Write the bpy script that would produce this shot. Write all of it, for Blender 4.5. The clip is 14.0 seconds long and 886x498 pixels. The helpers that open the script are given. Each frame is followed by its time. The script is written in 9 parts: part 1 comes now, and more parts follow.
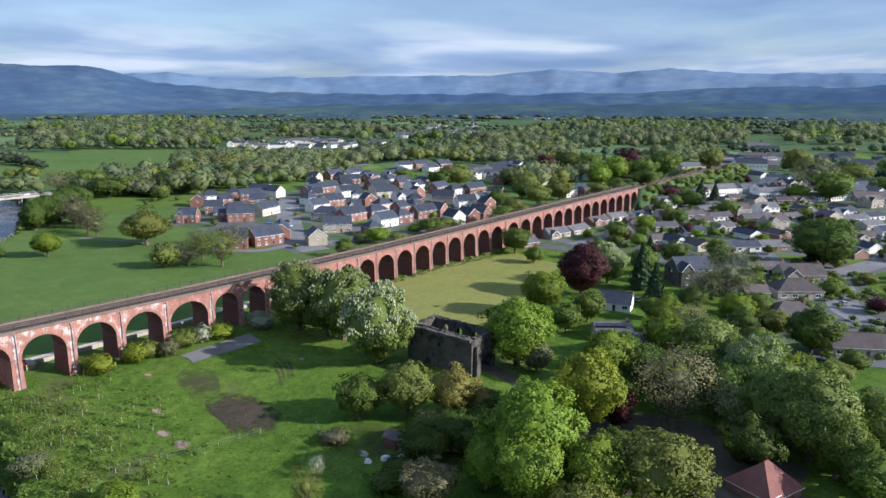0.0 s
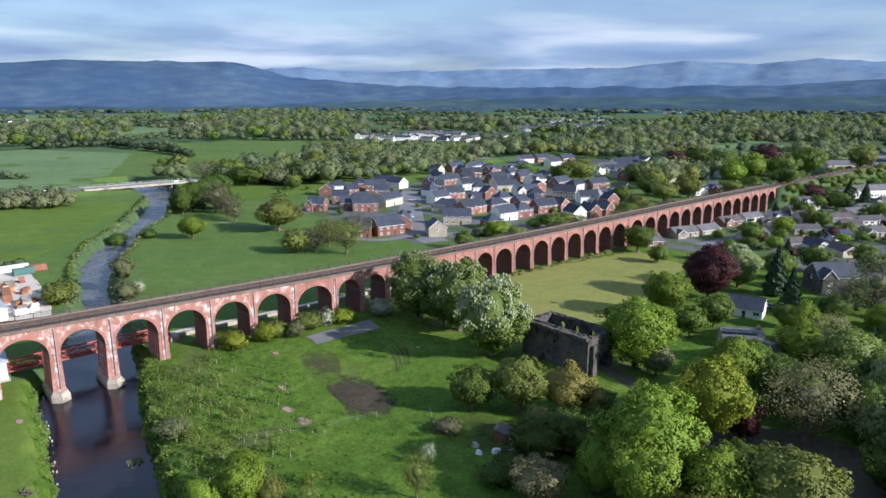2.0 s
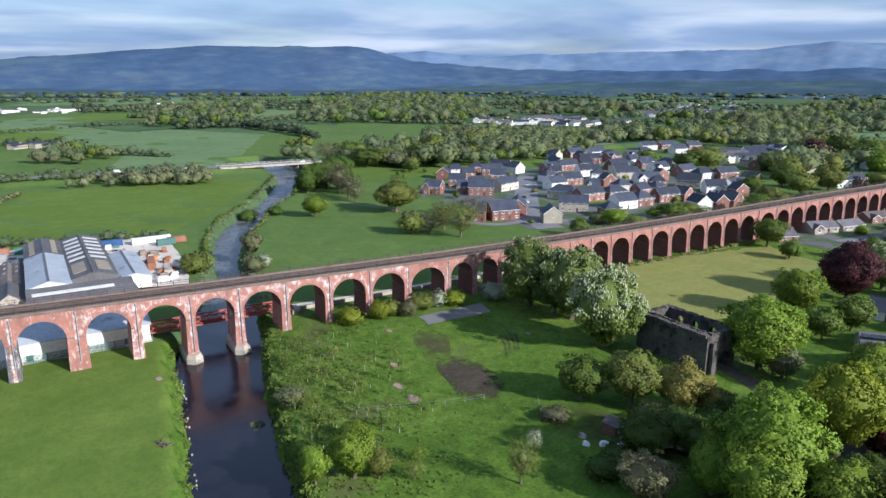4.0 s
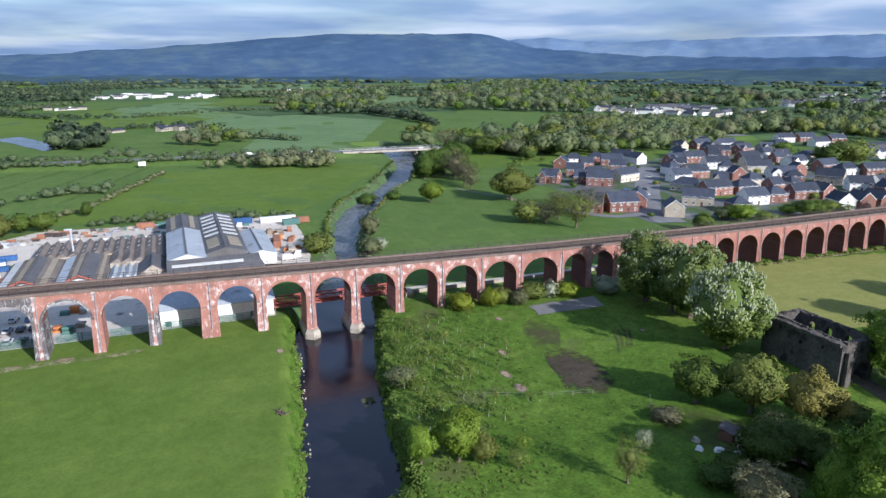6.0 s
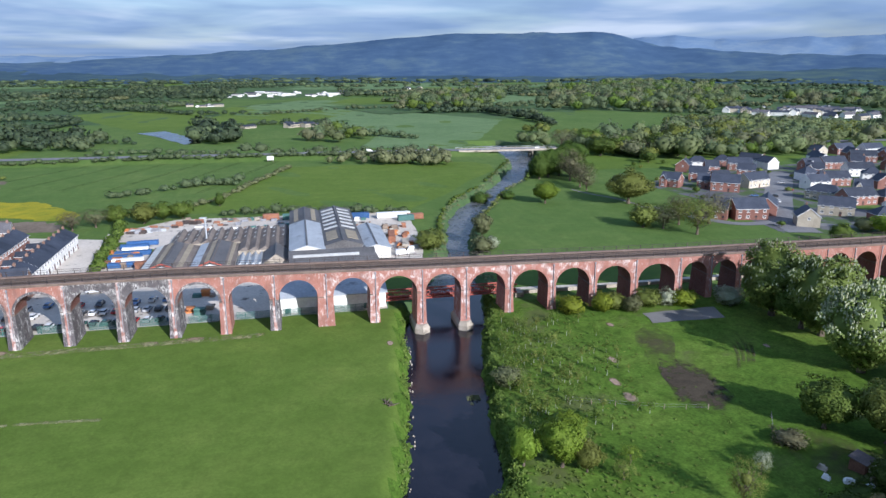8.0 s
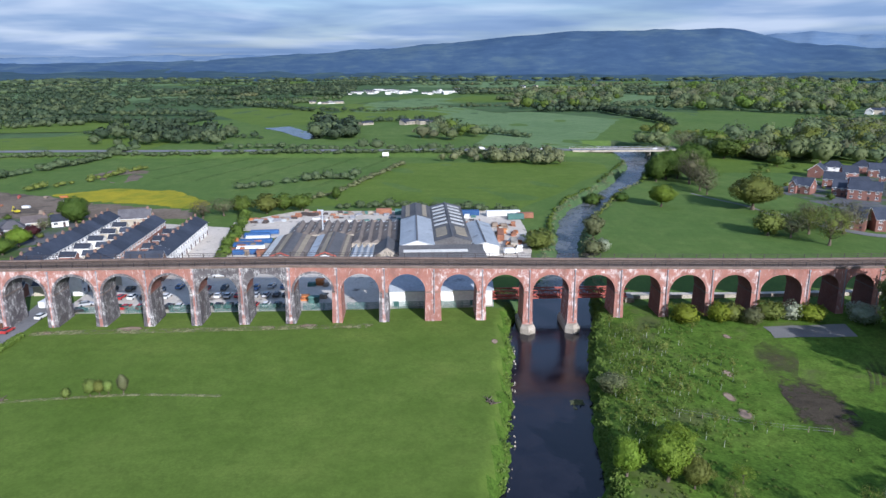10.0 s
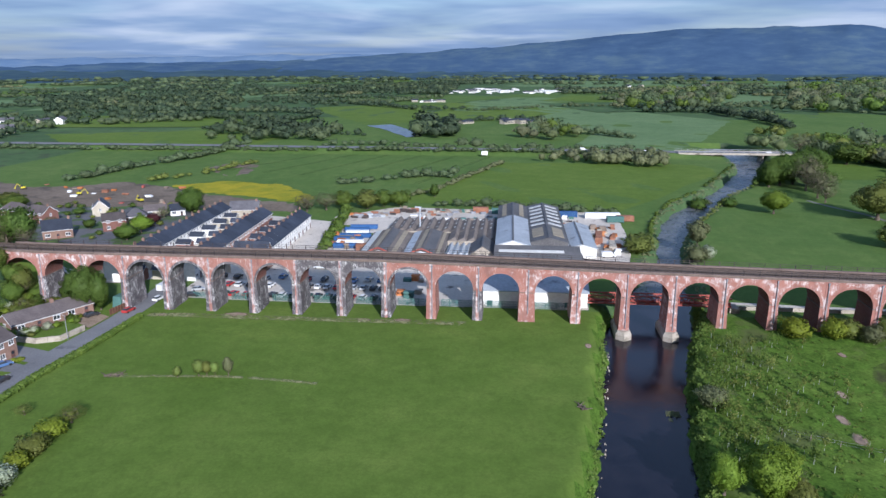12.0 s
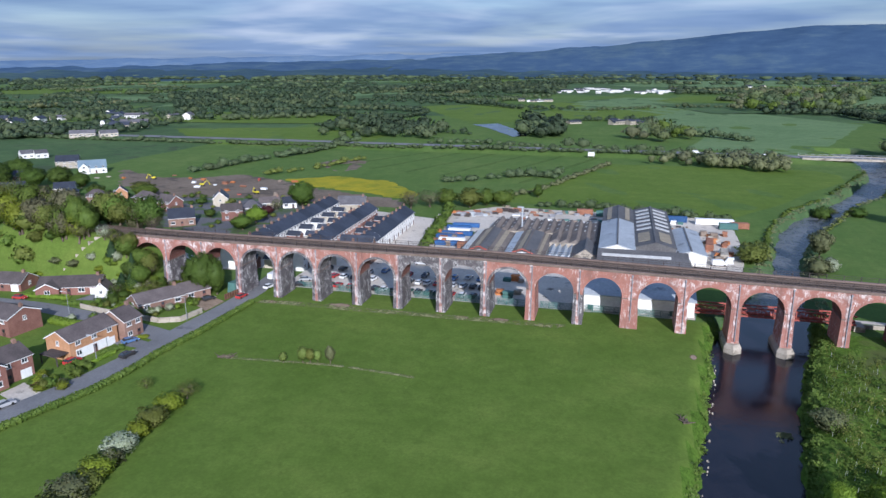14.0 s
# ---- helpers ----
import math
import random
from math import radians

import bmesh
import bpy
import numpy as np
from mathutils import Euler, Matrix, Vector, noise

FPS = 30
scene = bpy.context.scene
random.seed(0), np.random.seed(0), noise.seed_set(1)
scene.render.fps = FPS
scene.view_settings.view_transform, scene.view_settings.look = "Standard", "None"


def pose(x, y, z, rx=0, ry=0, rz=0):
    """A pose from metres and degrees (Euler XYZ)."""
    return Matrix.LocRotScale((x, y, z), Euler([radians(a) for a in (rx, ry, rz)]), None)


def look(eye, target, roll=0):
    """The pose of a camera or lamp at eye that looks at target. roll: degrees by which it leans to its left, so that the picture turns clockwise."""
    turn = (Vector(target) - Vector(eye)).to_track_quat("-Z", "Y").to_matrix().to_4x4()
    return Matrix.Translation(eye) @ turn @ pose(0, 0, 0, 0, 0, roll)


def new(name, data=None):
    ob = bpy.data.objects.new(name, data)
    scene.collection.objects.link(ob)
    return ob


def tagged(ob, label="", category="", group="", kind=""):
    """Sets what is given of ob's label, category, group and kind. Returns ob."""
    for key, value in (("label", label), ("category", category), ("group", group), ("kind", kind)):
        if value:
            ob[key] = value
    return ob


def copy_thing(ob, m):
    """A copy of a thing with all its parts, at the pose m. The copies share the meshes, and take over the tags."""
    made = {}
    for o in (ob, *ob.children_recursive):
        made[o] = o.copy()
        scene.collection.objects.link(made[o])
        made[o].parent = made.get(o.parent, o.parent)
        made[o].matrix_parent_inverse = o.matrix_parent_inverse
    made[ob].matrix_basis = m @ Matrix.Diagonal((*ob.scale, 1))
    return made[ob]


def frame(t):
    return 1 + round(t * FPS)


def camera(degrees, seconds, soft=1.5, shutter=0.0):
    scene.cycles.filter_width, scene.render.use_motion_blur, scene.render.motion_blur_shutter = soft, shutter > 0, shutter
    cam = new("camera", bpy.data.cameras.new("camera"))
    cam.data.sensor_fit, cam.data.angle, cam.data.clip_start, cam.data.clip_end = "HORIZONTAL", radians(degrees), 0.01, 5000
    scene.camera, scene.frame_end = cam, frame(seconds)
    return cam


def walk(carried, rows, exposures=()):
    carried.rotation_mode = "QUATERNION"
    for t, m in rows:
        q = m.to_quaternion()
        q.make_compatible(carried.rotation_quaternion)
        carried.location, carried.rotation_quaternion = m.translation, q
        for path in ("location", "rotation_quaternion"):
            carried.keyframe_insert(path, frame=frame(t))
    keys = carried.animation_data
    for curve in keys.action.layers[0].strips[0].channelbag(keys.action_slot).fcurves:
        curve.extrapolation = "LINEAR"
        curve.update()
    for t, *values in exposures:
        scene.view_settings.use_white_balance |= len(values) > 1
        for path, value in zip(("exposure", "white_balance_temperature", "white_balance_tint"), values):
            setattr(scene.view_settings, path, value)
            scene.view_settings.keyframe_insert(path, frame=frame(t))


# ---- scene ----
# ---- camera: it hovers in one place and pans to its left ----
cam = camera(65.9, 14.0)
K = 1.25  # the plan is drawn at four fifths: every thing in it is set up at true size at the end of the file
EYE = (-26.82, -149.69, 61.36)
TURNS = [  # seconds, heading (degrees to the right of +y), pitch, lean
    (0.0, 51.35, -12.12, 0.2), (0.5, 48.80, -12.12, 0.18), (1.0, 46.24, -12.16, 0.15),
    (1.5, 43.73, -12.42, 0.13), (2.0, 41.22, -12.68, 0.12), (2.5, 38.75, -12.98, 0.11),
    (3.0, 36.33, -13.30, 0.1), (5.5, 24.12, -14.86, 0.08), (6.0, 21.69, -15.01, 0.07),
    (6.5, 19.29, -15.02, 0.06), (7.0, 16.86, -15.02, 0.04), (7.5, 14.45, -15.04, 0.0),
    (8.0, 12.04, -15.07, -0.05), (10.5, 0.65, -15.22, -0.1), (11.0, -1.19, -15.25, -0.1),
    (11.5, -3.24, -15.28, -0.1), (12.0, -5.62, -15.26, -0.11), (12.5, -7.95, -15.28, -0.13),
    (13.0, -10.09, -15.31, -0.12), (13.5, -12.21, -15.31, -0.12), (14.0, -14.37, -15.31, -0.12),
]


def aimed(heading, pitch, lean):
    h, p = radians(heading), radians(pitch)
    way = Vector((math.sin(h) * math.cos(p), math.cos(h) * math.cos(p), math.sin(p)))
    return look(Vector(EYE) * K, Vector(EYE) * K + way * 10, lean)


walk(cam, [(t, aimed(h, p, r)) for t, h, p, r in TURNS], exposures=[(0.0, 1.04, 5870, 14), (7.0, 0.90, 5640, 14), (11.5, 0.71, 5490, 15), (14.0, 0.59, 5440, 15.5)])

# ---- world and sun ----
SUN_UP, SUN_TO = radians(24.0), Vector((0.423, -0.906, 0))
world = bpy.data.worlds.new("world")
scene.world = world
world.use_nodes = True
wn, wl = world.node_tree.nodes, world.node_tree.links
wn.clear()


def wnode(kind, **inputs):
    n = wn.new(kind)
    for k, v in inputs.items():
        n.inputs[k].default_value = v
    return n


sky = wn.new("ShaderNodeTexSky")
sky.sky_type, sky.sun_disc = "NISHITA", False
sky.sun_elevation, sky.sun_rotation = SUN_UP, math.atan2(SUN_TO.x, SUN_TO.y)
sky.air_density, sky.dust_density, sky.ozone_density = 1.0, 1.5, 2.0
bg_sky = wnode("ShaderNodeBackground", Strength=0.09)
wl.new(sky.outputs[0], bg_sky.inputs["Color"])
# a broken cloud sheet: direction projected on a level ceiling
co = wn.new("ShaderNodeTexCoord")
sep = wn.new("ShaderNodeSeparateXYZ")
wl.new(co.outputs["Generated"], sep.inputs[0])


def wmath(op, a, b):
    n = wn.new("ShaderNodeMath")
    n.operation = op
    for i, v in enumerate((a, b)):
        if isinstance(v, (int, float)):
            n.inputs[i].default_value = v
        else:
            wl.new(v, n.inputs[i])
    return n.outputs[0]


lift = wmath("ADD", wmath("MAXIMUM", sep.outputs["Z"], 0.0), 0.075)
comb = wn.new("ShaderNodeCombineXYZ")
wl.new(wmath("DIVIDE", sep.outputs["X"], lift), comb.inputs[0])
wl.new(wmath("DIVIDE", sep.outputs["Y"], lift), comb.inputs[1])
big = wnode("ShaderNodeTexNoise", Scale=0.36, Detail=5.0, Roughness=0.5, Distortion=0.2)
wl.new(comb.outputs[0], big.inputs["Vector"])
shade = wnode("ShaderNodeTexNoise", Scale=0.42, Detail=4.0, Roughness=0.48, Distortion=0.3)
wl.new(comb.outputs[0], shade.inputs["Vector"])
tone = wn.new("ShaderNodeValToRGB")
tone.color_ramp.elements[0].position, tone.color_ramp.elements[0].color = 0.36, (0.20, 0.31, 0.50, 1)
tone.color_ramp.elements[1].position, tone.color_ramp.elements[1].color = 0.66, (0.66, 0.73, 0.82, 1)
e = tone.color_ramp.elements.new(0.52)
e.color = (0.31, 0.43, 0.62, 1)
wl.new(shade.outputs[0], tone.inputs[0])
bg_cloud = wnode("ShaderNodeBackground", Strength=0.54)
wl.new(tone.outputs[0], bg_cloud.inputs["Color"])
cover = wn.new("ShaderNodeValToRGB")
cover.color_ramp.elements[0].position, cover.color_ramp.elements[0].color = 0.30, (0.25, 0.25, 0.25, 1)
cover.color_ramp.elements[1].position, cover.color_ramp.elements[1].color = 0.55, (0.92, 0.92, 0.92, 1)
wl.new(big.outputs[0], cover.inputs[0])
blend = wn.new("ShaderNodeMixShader")
wl.new(cover.outputs[0], blend.inputs[0])
wl.new(bg_sky.outputs[0], blend.inputs[1])
wl.new(bg_cloud.outputs[0], blend.inputs[2])
wout = wn.new("ShaderNodeOutputWorld")
wl.new(blend.outputs[0], wout.inputs[0])

sun = new("sun", bpy.data.lights.new("sun", "SUN"))
sun.data.energy, sun.data.angle, sun.data.color = 3.8, radians(0.6), (1.0, 0.93, 0.82)
to_sun = Vector((SUN_TO.x * math.cos(SUN_UP), SUN_TO.y * math.cos(SUN_UP), math.sin(SUN_UP)))
sun.matrix_world = look(to_sun * 100, (0, 0, 0))

# ---- materials ----


class Nodes:
    """A short way to write a node material."""

    def __init__(self, name):
        self.m = bpy.data.materials.new(name)
        self.m.use_nodes = True
        self.t = self.m.node_tree
        self.t.nodes.clear()

    def add(self, kind, props=None, **inputs):
        n = self.t.nodes.new(kind)
        props = props or {}
        if "operation" in props:
            n.operation = props["operation"]
        if "blend_type" in props:
            n.data_type, n.blend_type = "RGBA", props["blend_type"]
        for k, v in inputs.items():
            self.put(n.inputs[k.replace("_", " ")], v)
        return n

    def put(self, socket, v):
        if isinstance(v, bpy.types.NodeSocket):
            self.t.links.new(v, socket)
        else:
            socket.default_value = v

    def math(self, op, a, b=0.0):
        n = self.add("ShaderNodeMath", {"operation": op})
        self.put(n.inputs[0], a)
        self.put(n.inputs[1], b)
        return n.outputs[0]

    def noise(self, scale, detail=3.0, rough=0.55, stretch=None, distort=0.0, place=None):
        v = place or self.add("ShaderNodeNewGeometry").outputs["Position"]
        if stretch:
            n = self.add("ShaderNodeVectorMath", {"operation": "MULTIPLY"})
            self.put(n.inputs[0], v)
            n.inputs[1].default_value = stretch
            v = n.outputs[0]
        return self.add("ShaderNodeTexNoise", Vector=v, Scale=scale, Detail=detail, Roughness=rough, Distortion=distort).outputs[0]

    def ramp(self, fac, *stops):
        n = self.add("ShaderNodeValToRGB")
        els = n.color_ramp.elements
        while len(els) < len(stops):
            els.new(0.5)
        for el, (p, c) in zip(els, stops):
            el.position = p
            el.color = (*c, 1) if len(c) == 3 else c
        self.put(n.inputs[0], fac)
        return n.outputs[0]

    def mix(self, fac, a, b, how="MIX"):
        n = self.add("ShaderNodeMix", {"blend_type": how})
        self.put(n.inputs[0], fac)
        self.put(n.inputs[6], a if isinstance(a, bpy.types.NodeSocket) else (*a, 1))
        self.put(n.inputs[7], b if isinstance(b, bpy.types.NodeSocket) else (*b, 1))
        return n.outputs[2]

    def done(self, color, rough=0.85, metal=0.0, bump=None, strength=0.3, spec=0.3, distance=0.05):
        p = self.add("ShaderNodeBsdfPrincipled")
        self.put(p.inputs["Base Color"], color if isinstance(color, bpy.types.NodeSocket) else (*color, 1))
        self.put(p.inputs["Roughness"], rough)
        p.inputs["Metallic"].default_value = metal
        p.inputs["Specular IOR Level"].default_value = spec
        if bump is not None:
            b = self.add("ShaderNodeBump", Strength=strength, Distance=distance, Height=bump)
            self.put(p.inputs["Normal"], b.outputs[0])
        o = self.add("ShaderNodeOutputMaterial")
        self.put(o.inputs[0], p.outputs[0])
        self.bsdf = p
        return self.m


def mk(name, a, b, s1=0.05, s2=1.5, rough=0.85, metal=0.0, bump=0.3, rand=0.0, spec=0.3, patch=None, patch_at=0.62, patch_scale=0.2, stretch=None):
    """A surface of two tones at two scales, with patches of a third, and a little change from object to object."""
    n = Nodes(name)
    n1, n2 = n.noise(s1, 4.0), n.noise(s2, 4.0, stretch=stretch)
    fac = n.math("ADD", n.math("MULTIPLY", n1, 0.5), n.math("MULTIPLY", n2, 0.5))
    col = n.ramp(fac, (0.38, a), (0.62, b))
    if patch:
        n3 = n.noise(patch_scale, 5.0, 0.6)
        col = n.mix(n.ramp(n3, (patch_at, (0, 0, 0)), (patch_at + 0.08, (1, 1, 1))), col, patch)
    if rand:
        r = n.add("ShaderNodeObjectInfo").outputs["Random"]
        v = n.math("ADD", n.math("MULTIPLY", r, 2 * rand), 1 - rand)
        h = n.add("ShaderNodeHueSaturation", Value=v, Color=col)
        col = h.outputs[0]
    return n.done(col, rough, metal, n2, bump, spec)


def leaf(name, a, b, pale=0.3):
    """Foliage: each leaf spray has its own tone; some light comes through."""
    n = Nodes(name)
    g = n.add("ShaderNodeNewGeometry")
    fac = n.math("ADD", n.math("MULTIPLY", g.outputs["Random Per Island"], 0.4), n.math("MULTIPLY", n.noise(0.3, 3.0), 0.6))
    col = n.ramp(fac, (0.25, a), (0.75, b))
    r = n.add("ShaderNodeObjectInfo").outputs["Random"]
    col = n.add("ShaderNodeHueSaturation", Hue=n.math("ADD", n.math("MULTIPLY", r, 0.016), 0.49), Value=n.math("ADD", n.math("MULTIPLY", r, 0.3), 0.85), Color=col).outputs[0]
    p = n.add("ShaderNodeBsdfPrincipled", Base_Color=col, Roughness=0.6)
    p.inputs["Specular IOR Level"].default_value = 0.2
    tr = n.add("ShaderNodeBsdfTranslucent", Color=col)
    m = n.add("ShaderNodeMixShader")
    m.inputs[0].default_value = pale
    n.put(m.inputs[1], p.outputs[0])
    n.put(m.inputs[2], tr.outputs[0])
    o = n.add("ShaderNodeOutputMaterial")
    n.put(o.inputs[0], m.outputs[0])
    return n.m


def brickwork(name, a, b, white, amount):
    """Old brick: courses, soot, and white salt streaks that run down."""
    n = Nodes(name)
    fine = n.noise(3.0, 4.0)
    wide = n.noise(0.18, 4.0)
    col = n.ramp(n.math("ADD", n.math("MULTIPLY", fine, 0.45), n.math("MULTIPLY", wide, 0.55)), (0.36, a), (0.64, b))
    z = n.add("ShaderNodeSeparateXYZ", Vector=n.add("ShaderNodeNewGeometry").outputs["Position"]).outputs[2]
    course = n.math("FRACT", n.math("MULTIPLY", z, 3.3))
    col = n.mix(n.math("MULTIPLY", n.math("GREATER_THAN", course, 0.8), 0.25), col, (0.45, 0.38, 0.34))
    streak = n.noise(3.6, 6.0, 0.7, stretch=(1, 1, 0.2), distort=0.8)
    blot = n.noise(0.42, 6.0, 0.72)
    salt = n.math("MULTIPLY", n.ramp(streak, (0.63 - amount, (0, 0, 0)), (0.70 - amount, (1, 1, 1))), n.ramp(blot, (0.46, (0, 0, 0)), (0.62, (1, 1, 1))))
    col = n.mix(n.math("MULTIPLY", salt, 0.85), col, white)
    soot = n.noise(0.32, 4.0, 0.6, stretch=(1, 1, 0.3))
    col = n.mix(n.math("MULTIPLY", n.ramp(soot, (0.5, (0, 0, 0)), (0.72, (1, 1, 1))), 0.4), col, (0.10, 0.075, 0.07))
    return n.done(col, 0.9, 0.0, fine, 0.35, 0.2)


def worn(name, a, b, edge=0.85, patchy=1.3):
    """Bare ground that thins out into the grass round it."""
    n = Nodes(name)
    tone = n.math("ADD", n.math("MULTIPLY", n.noise(0.35, 4.0), 0.5), n.math("MULTIPLY", n.noise(2.5, 4.0), 0.5))
    col = n.ramp(tone, (0.36, a), (0.64, b))
    q = n.add("ShaderNodeSeparateXYZ", Vector=n.add("ShaderNodeTexCoord").outputs["Generated"])
    dx, dy = n.math("SUBTRACT", q.outputs[0], 0.5), n.math("SUBTRACT", q.outputs[1], 0.5)
    off = n.math("SQRT", n.math("ADD", n.math("MULTIPLY", dx, dx), n.math("MULTIPLY", dy, dy)))
    fac = n.math("ADD", n.math("SUBTRACT", 0.47, off) if edge else 0.1, n.math("MULTIPLY", n.math("SUBTRACT", n.noise(0.4, 5.0, 0.7), 0.5), patchy))
    fac = n.math("MULTIPLY", n.ramp(fac, (0.0, (0, 0, 0)), (0.2 if edge == 0 or edge > 0.9 else 0.55, (1, 1, 1))), edge or 0.85)
    p = n.add("ShaderNodeBsdfPrincipled", Base_Color=col, Roughness=0.95)
    p.inputs["Specular IOR Level"].default_value = 0.1
    m = n.add("ShaderNodeMixShader")
    n.put(m.inputs[0], fac)
    n.put(m.inputs[1], n.add("ShaderNodeBsdfTransparent").outputs[0])
    n.put(m.inputs[2], p.outputs[0])
    n.put(n.add("ShaderNodeOutputMaterial").inputs[0], m.outputs[0])
    return n.m


def grassy(name, a, b, c, bare=None, bare_at=0.66, mow=None, rank=0.3):
    """Turf: broad tone, tufts, and worn ground where it shows."""
    n = Nodes(name)
    broad, mid, tuft = n.noise(0.012, 4.0), n.noise(0.09, 5.0, 0.6), n.noise(1.6, 4.0, 0.7)
    col = n.ramp(n.math("ADD", n.math("MULTIPLY", broad, 0.5), n.math("MULTIPLY", mid, 0.5)), (0.36, a), (0.50, b), (0.64, c))
    col = n.mix(rank, col, n.ramp(tuft, (0.3, (0.25, 0.25, 0.25)), (0.7, (0.8, 0.8, 0.8))), "OVERLAY")
    clump = n.noise(0.33, 6.0, 0.7)
    col = n.mix(rank * 0.8, col, n.ramp(clump, (0.36, (0.3, 0.3, 0.3)), (0.62, (0.66, 0.66, 0.66))), "OVERLAY")
    if mow:
        band = n.noise(1.0, 2.0, stretch=mow)
        col = n.mix(n.math("MULTIPLY", n.ramp(band, (0.40, (0, 0, 0)), (0.60, (1, 1, 1))), 0.3), col, a)
    if bare:
        worn = n.noise(0.045, 5.0, 0.65)
        col = n.mix(n.math("MULTIPLY", n.ramp(worn, (bare_at, (0, 0, 0)), (bare_at + 0.08, (1, 1, 1))), 0.8), col, bare)
    return n.done(col, 0.95, 0.0, tuft, min(0.3, rank * 0.7), 0.1, 0.1)


M = {}
M["field"] = grassy("field_grass", (0.088, 0.140, 0.022), (0.106, 0.160, 0.028), (0.134, 0.184, 0.036), mow=(0.02, 0.16, 1), rank=0.34)
M["meadow"] = grassy("meadow_grass", (0.050, 0.096, 0.013), (0.073, 0.131, 0.017), (0.110, 0.166, 0.027), (0.095, 0.11, 0.04), 0.60, rank=0.75)
M["pasture"] = grassy("pasture_grass", (0.074, 0.130, 0.030), (0.094, 0.150, 0.037), (0.122, 0.174, 0.047), mow=(0.25, 0.03, 1))
M["lawn"] = grassy("dry_lawn", (0.190, 0.205, 0.055), (0.225, 0.225, 0.068), (0.165, 0.20, 0.052), mow=(0.03, 0.3, 1))
M["land"] = grassy("far_land", (0.052, 0.092, 0.040), (0.070, 0.118, 0.046), (0.092, 0.145, 0.056), (0.055, 0.072, 0.042), 0.56)
M["buttercup"] = grassy("buttercup_meadow", (0.16, 0.19, 0.02), (0.30, 0.27, 0.02), (0.38, 0.31, 0.02))
M["soil"] = mk("site_soil", (0.125, 0.095, 0.068), (0.21, 0.165, 0.125), 0.04, 0.5, 0.95, bump=0.6, patch=(0.09, 0.072, 0.055), patch_at=0.55, patch_scale=0.07)
M["mud"] = worn("churned_mud", (0.042, 0.034, 0.025), (0.095, 0.078, 0.055), 0.95, 1.0)
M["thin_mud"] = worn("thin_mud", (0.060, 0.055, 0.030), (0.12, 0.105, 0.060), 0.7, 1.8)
M["patch"] = worn("sandy_patch", (0.24, 0.17, 0.12), (0.38, 0.29, 0.22), 0.95, 0.5)
M["track"] = worn("dry_track", (0.22, 0.23, 0.10), (0.33, 0.32, 0.17), 0.0, 0.9)
M["tramline"] = worn("wheel_line", (0.05, 0.085, 0.022), (0.07, 0.11, 0.03), 0.0, 0.5)
M["yard"] = mk("drives_and_gardens", (0.085, 0.085, 0.095), (0.14, 0.14, 0.15), 0.08, 2.5, 0.9, bump=0.2, patch=(0.06, 0.10, 0.028), patch_at=0.46, patch_scale=0.09)
# far grass with the haze of distance mixed into its green
M["hazy"] = grassy("distant_grass_hazed", (0.105, 0.168, 0.070), (0.128, 0.195, 0.084), (0.150, 0.215, 0.096))
M["lane"] = mk("earth_lane", (0.060, 0.052, 0.036), (0.105, 0.090, 0.062), 0.05, 0.7, 0.95, bump=0.6)
M["bare"] = mk("bare_earth", (0.22, 0.16, 0.11), (0.36, 0.27, 0.20), 0.3, 2.0, 0.95, bump=0.4)
M["asphalt"] = mk("asphalt", (0.145, 0.145, 0.152), (0.215, 0.215, 0.222), 0.08, 2.5, 0.9, bump=0.2, patch=(0.115, 0.115, 0.12), patch_at=0.62, patch_scale=0.15)
M["concrete"] = mk("concrete_yard", (0.46, 0.41, 0.35), (0.62, 0.56, 0.49), 0.07, 1.2, 0.9, bump=0.2, patch=(0.18, 0.16, 0.14), patch_at=0.6)
M["gravel"] = mk("grey_gravel", (0.135, 0.132, 0.128), (0.20, 0.196, 0.19), 0.1, 4.0, 0.95, bump=0.5)
M["brick"] = brickwork("viaduct_brick", (0.245, 0.104, 0.080), (0.360, 0.162, 0.126), (0.66, 0.58, 0.55), 0.095)
M["brick_pale"] = brickwork("viaduct_brick_salty", (0.27, 0.116, 0.089), (0.375, 0.172, 0.136), (0.74, 0.69, 0.67), 0.18)
M["brick_salt"] = brickwork("salt_stained_brick", (0.25, 0.11, 0.09), (0.36, 0.17, 0.14), (0.74, 0.70, 0.69), 0.26)
M["brick_blue"] = brickwork("blue_brick", (0.050, 0.047, 0.054), (0.120, 0.110, 0.118), (0.68, 0.66, 0.65), 0.15)
# soot, and the shade inside the arches put into a darker red
M["brick_sooty_shade"] = brickwork("sooty_shaded_brick", (0.125, 0.050, 0.040), (0.20, 0.080, 0.062), (0.36, 0.31, 0.29), 0.02)
M["coping"] = mk("stone_coping", (0.13, 0.095, 0.08), (0.22, 0.165, 0.14), 0.3, 3.0, 0.9, patch=(0.12, 0.10, 0.08))
M["ballast"] = mk("track_ballast", (0.105, 0.078, 0.062), (0.17, 0.13, 0.105), 0.2, 5.0, 0.95, bump=0.6)
M["rail"] = mk("rusty_rail", (0.10, 0.07, 0.055), (0.22, 0.17, 0.14), 0.5, 6.0, 0.5, 0.6)
M["iron"] = mk("dark_iron", (0.04, 0.035, 0.035), (0.09, 0.07, 0.065), 0.5, 5.0, 0.6, 0.3)
M["lead"] = mk("lead_pipe", (0.20, 0.21, 0.24), (0.34, 0.34, 0.36), 0.5, 2.0, 0.7, 0.2)
M["red_iron"] = mk("red_painted_iron", (0.28, 0.06, 0.045), (0.40, 0.12, 0.09), 0.4, 3.0, 0.6)
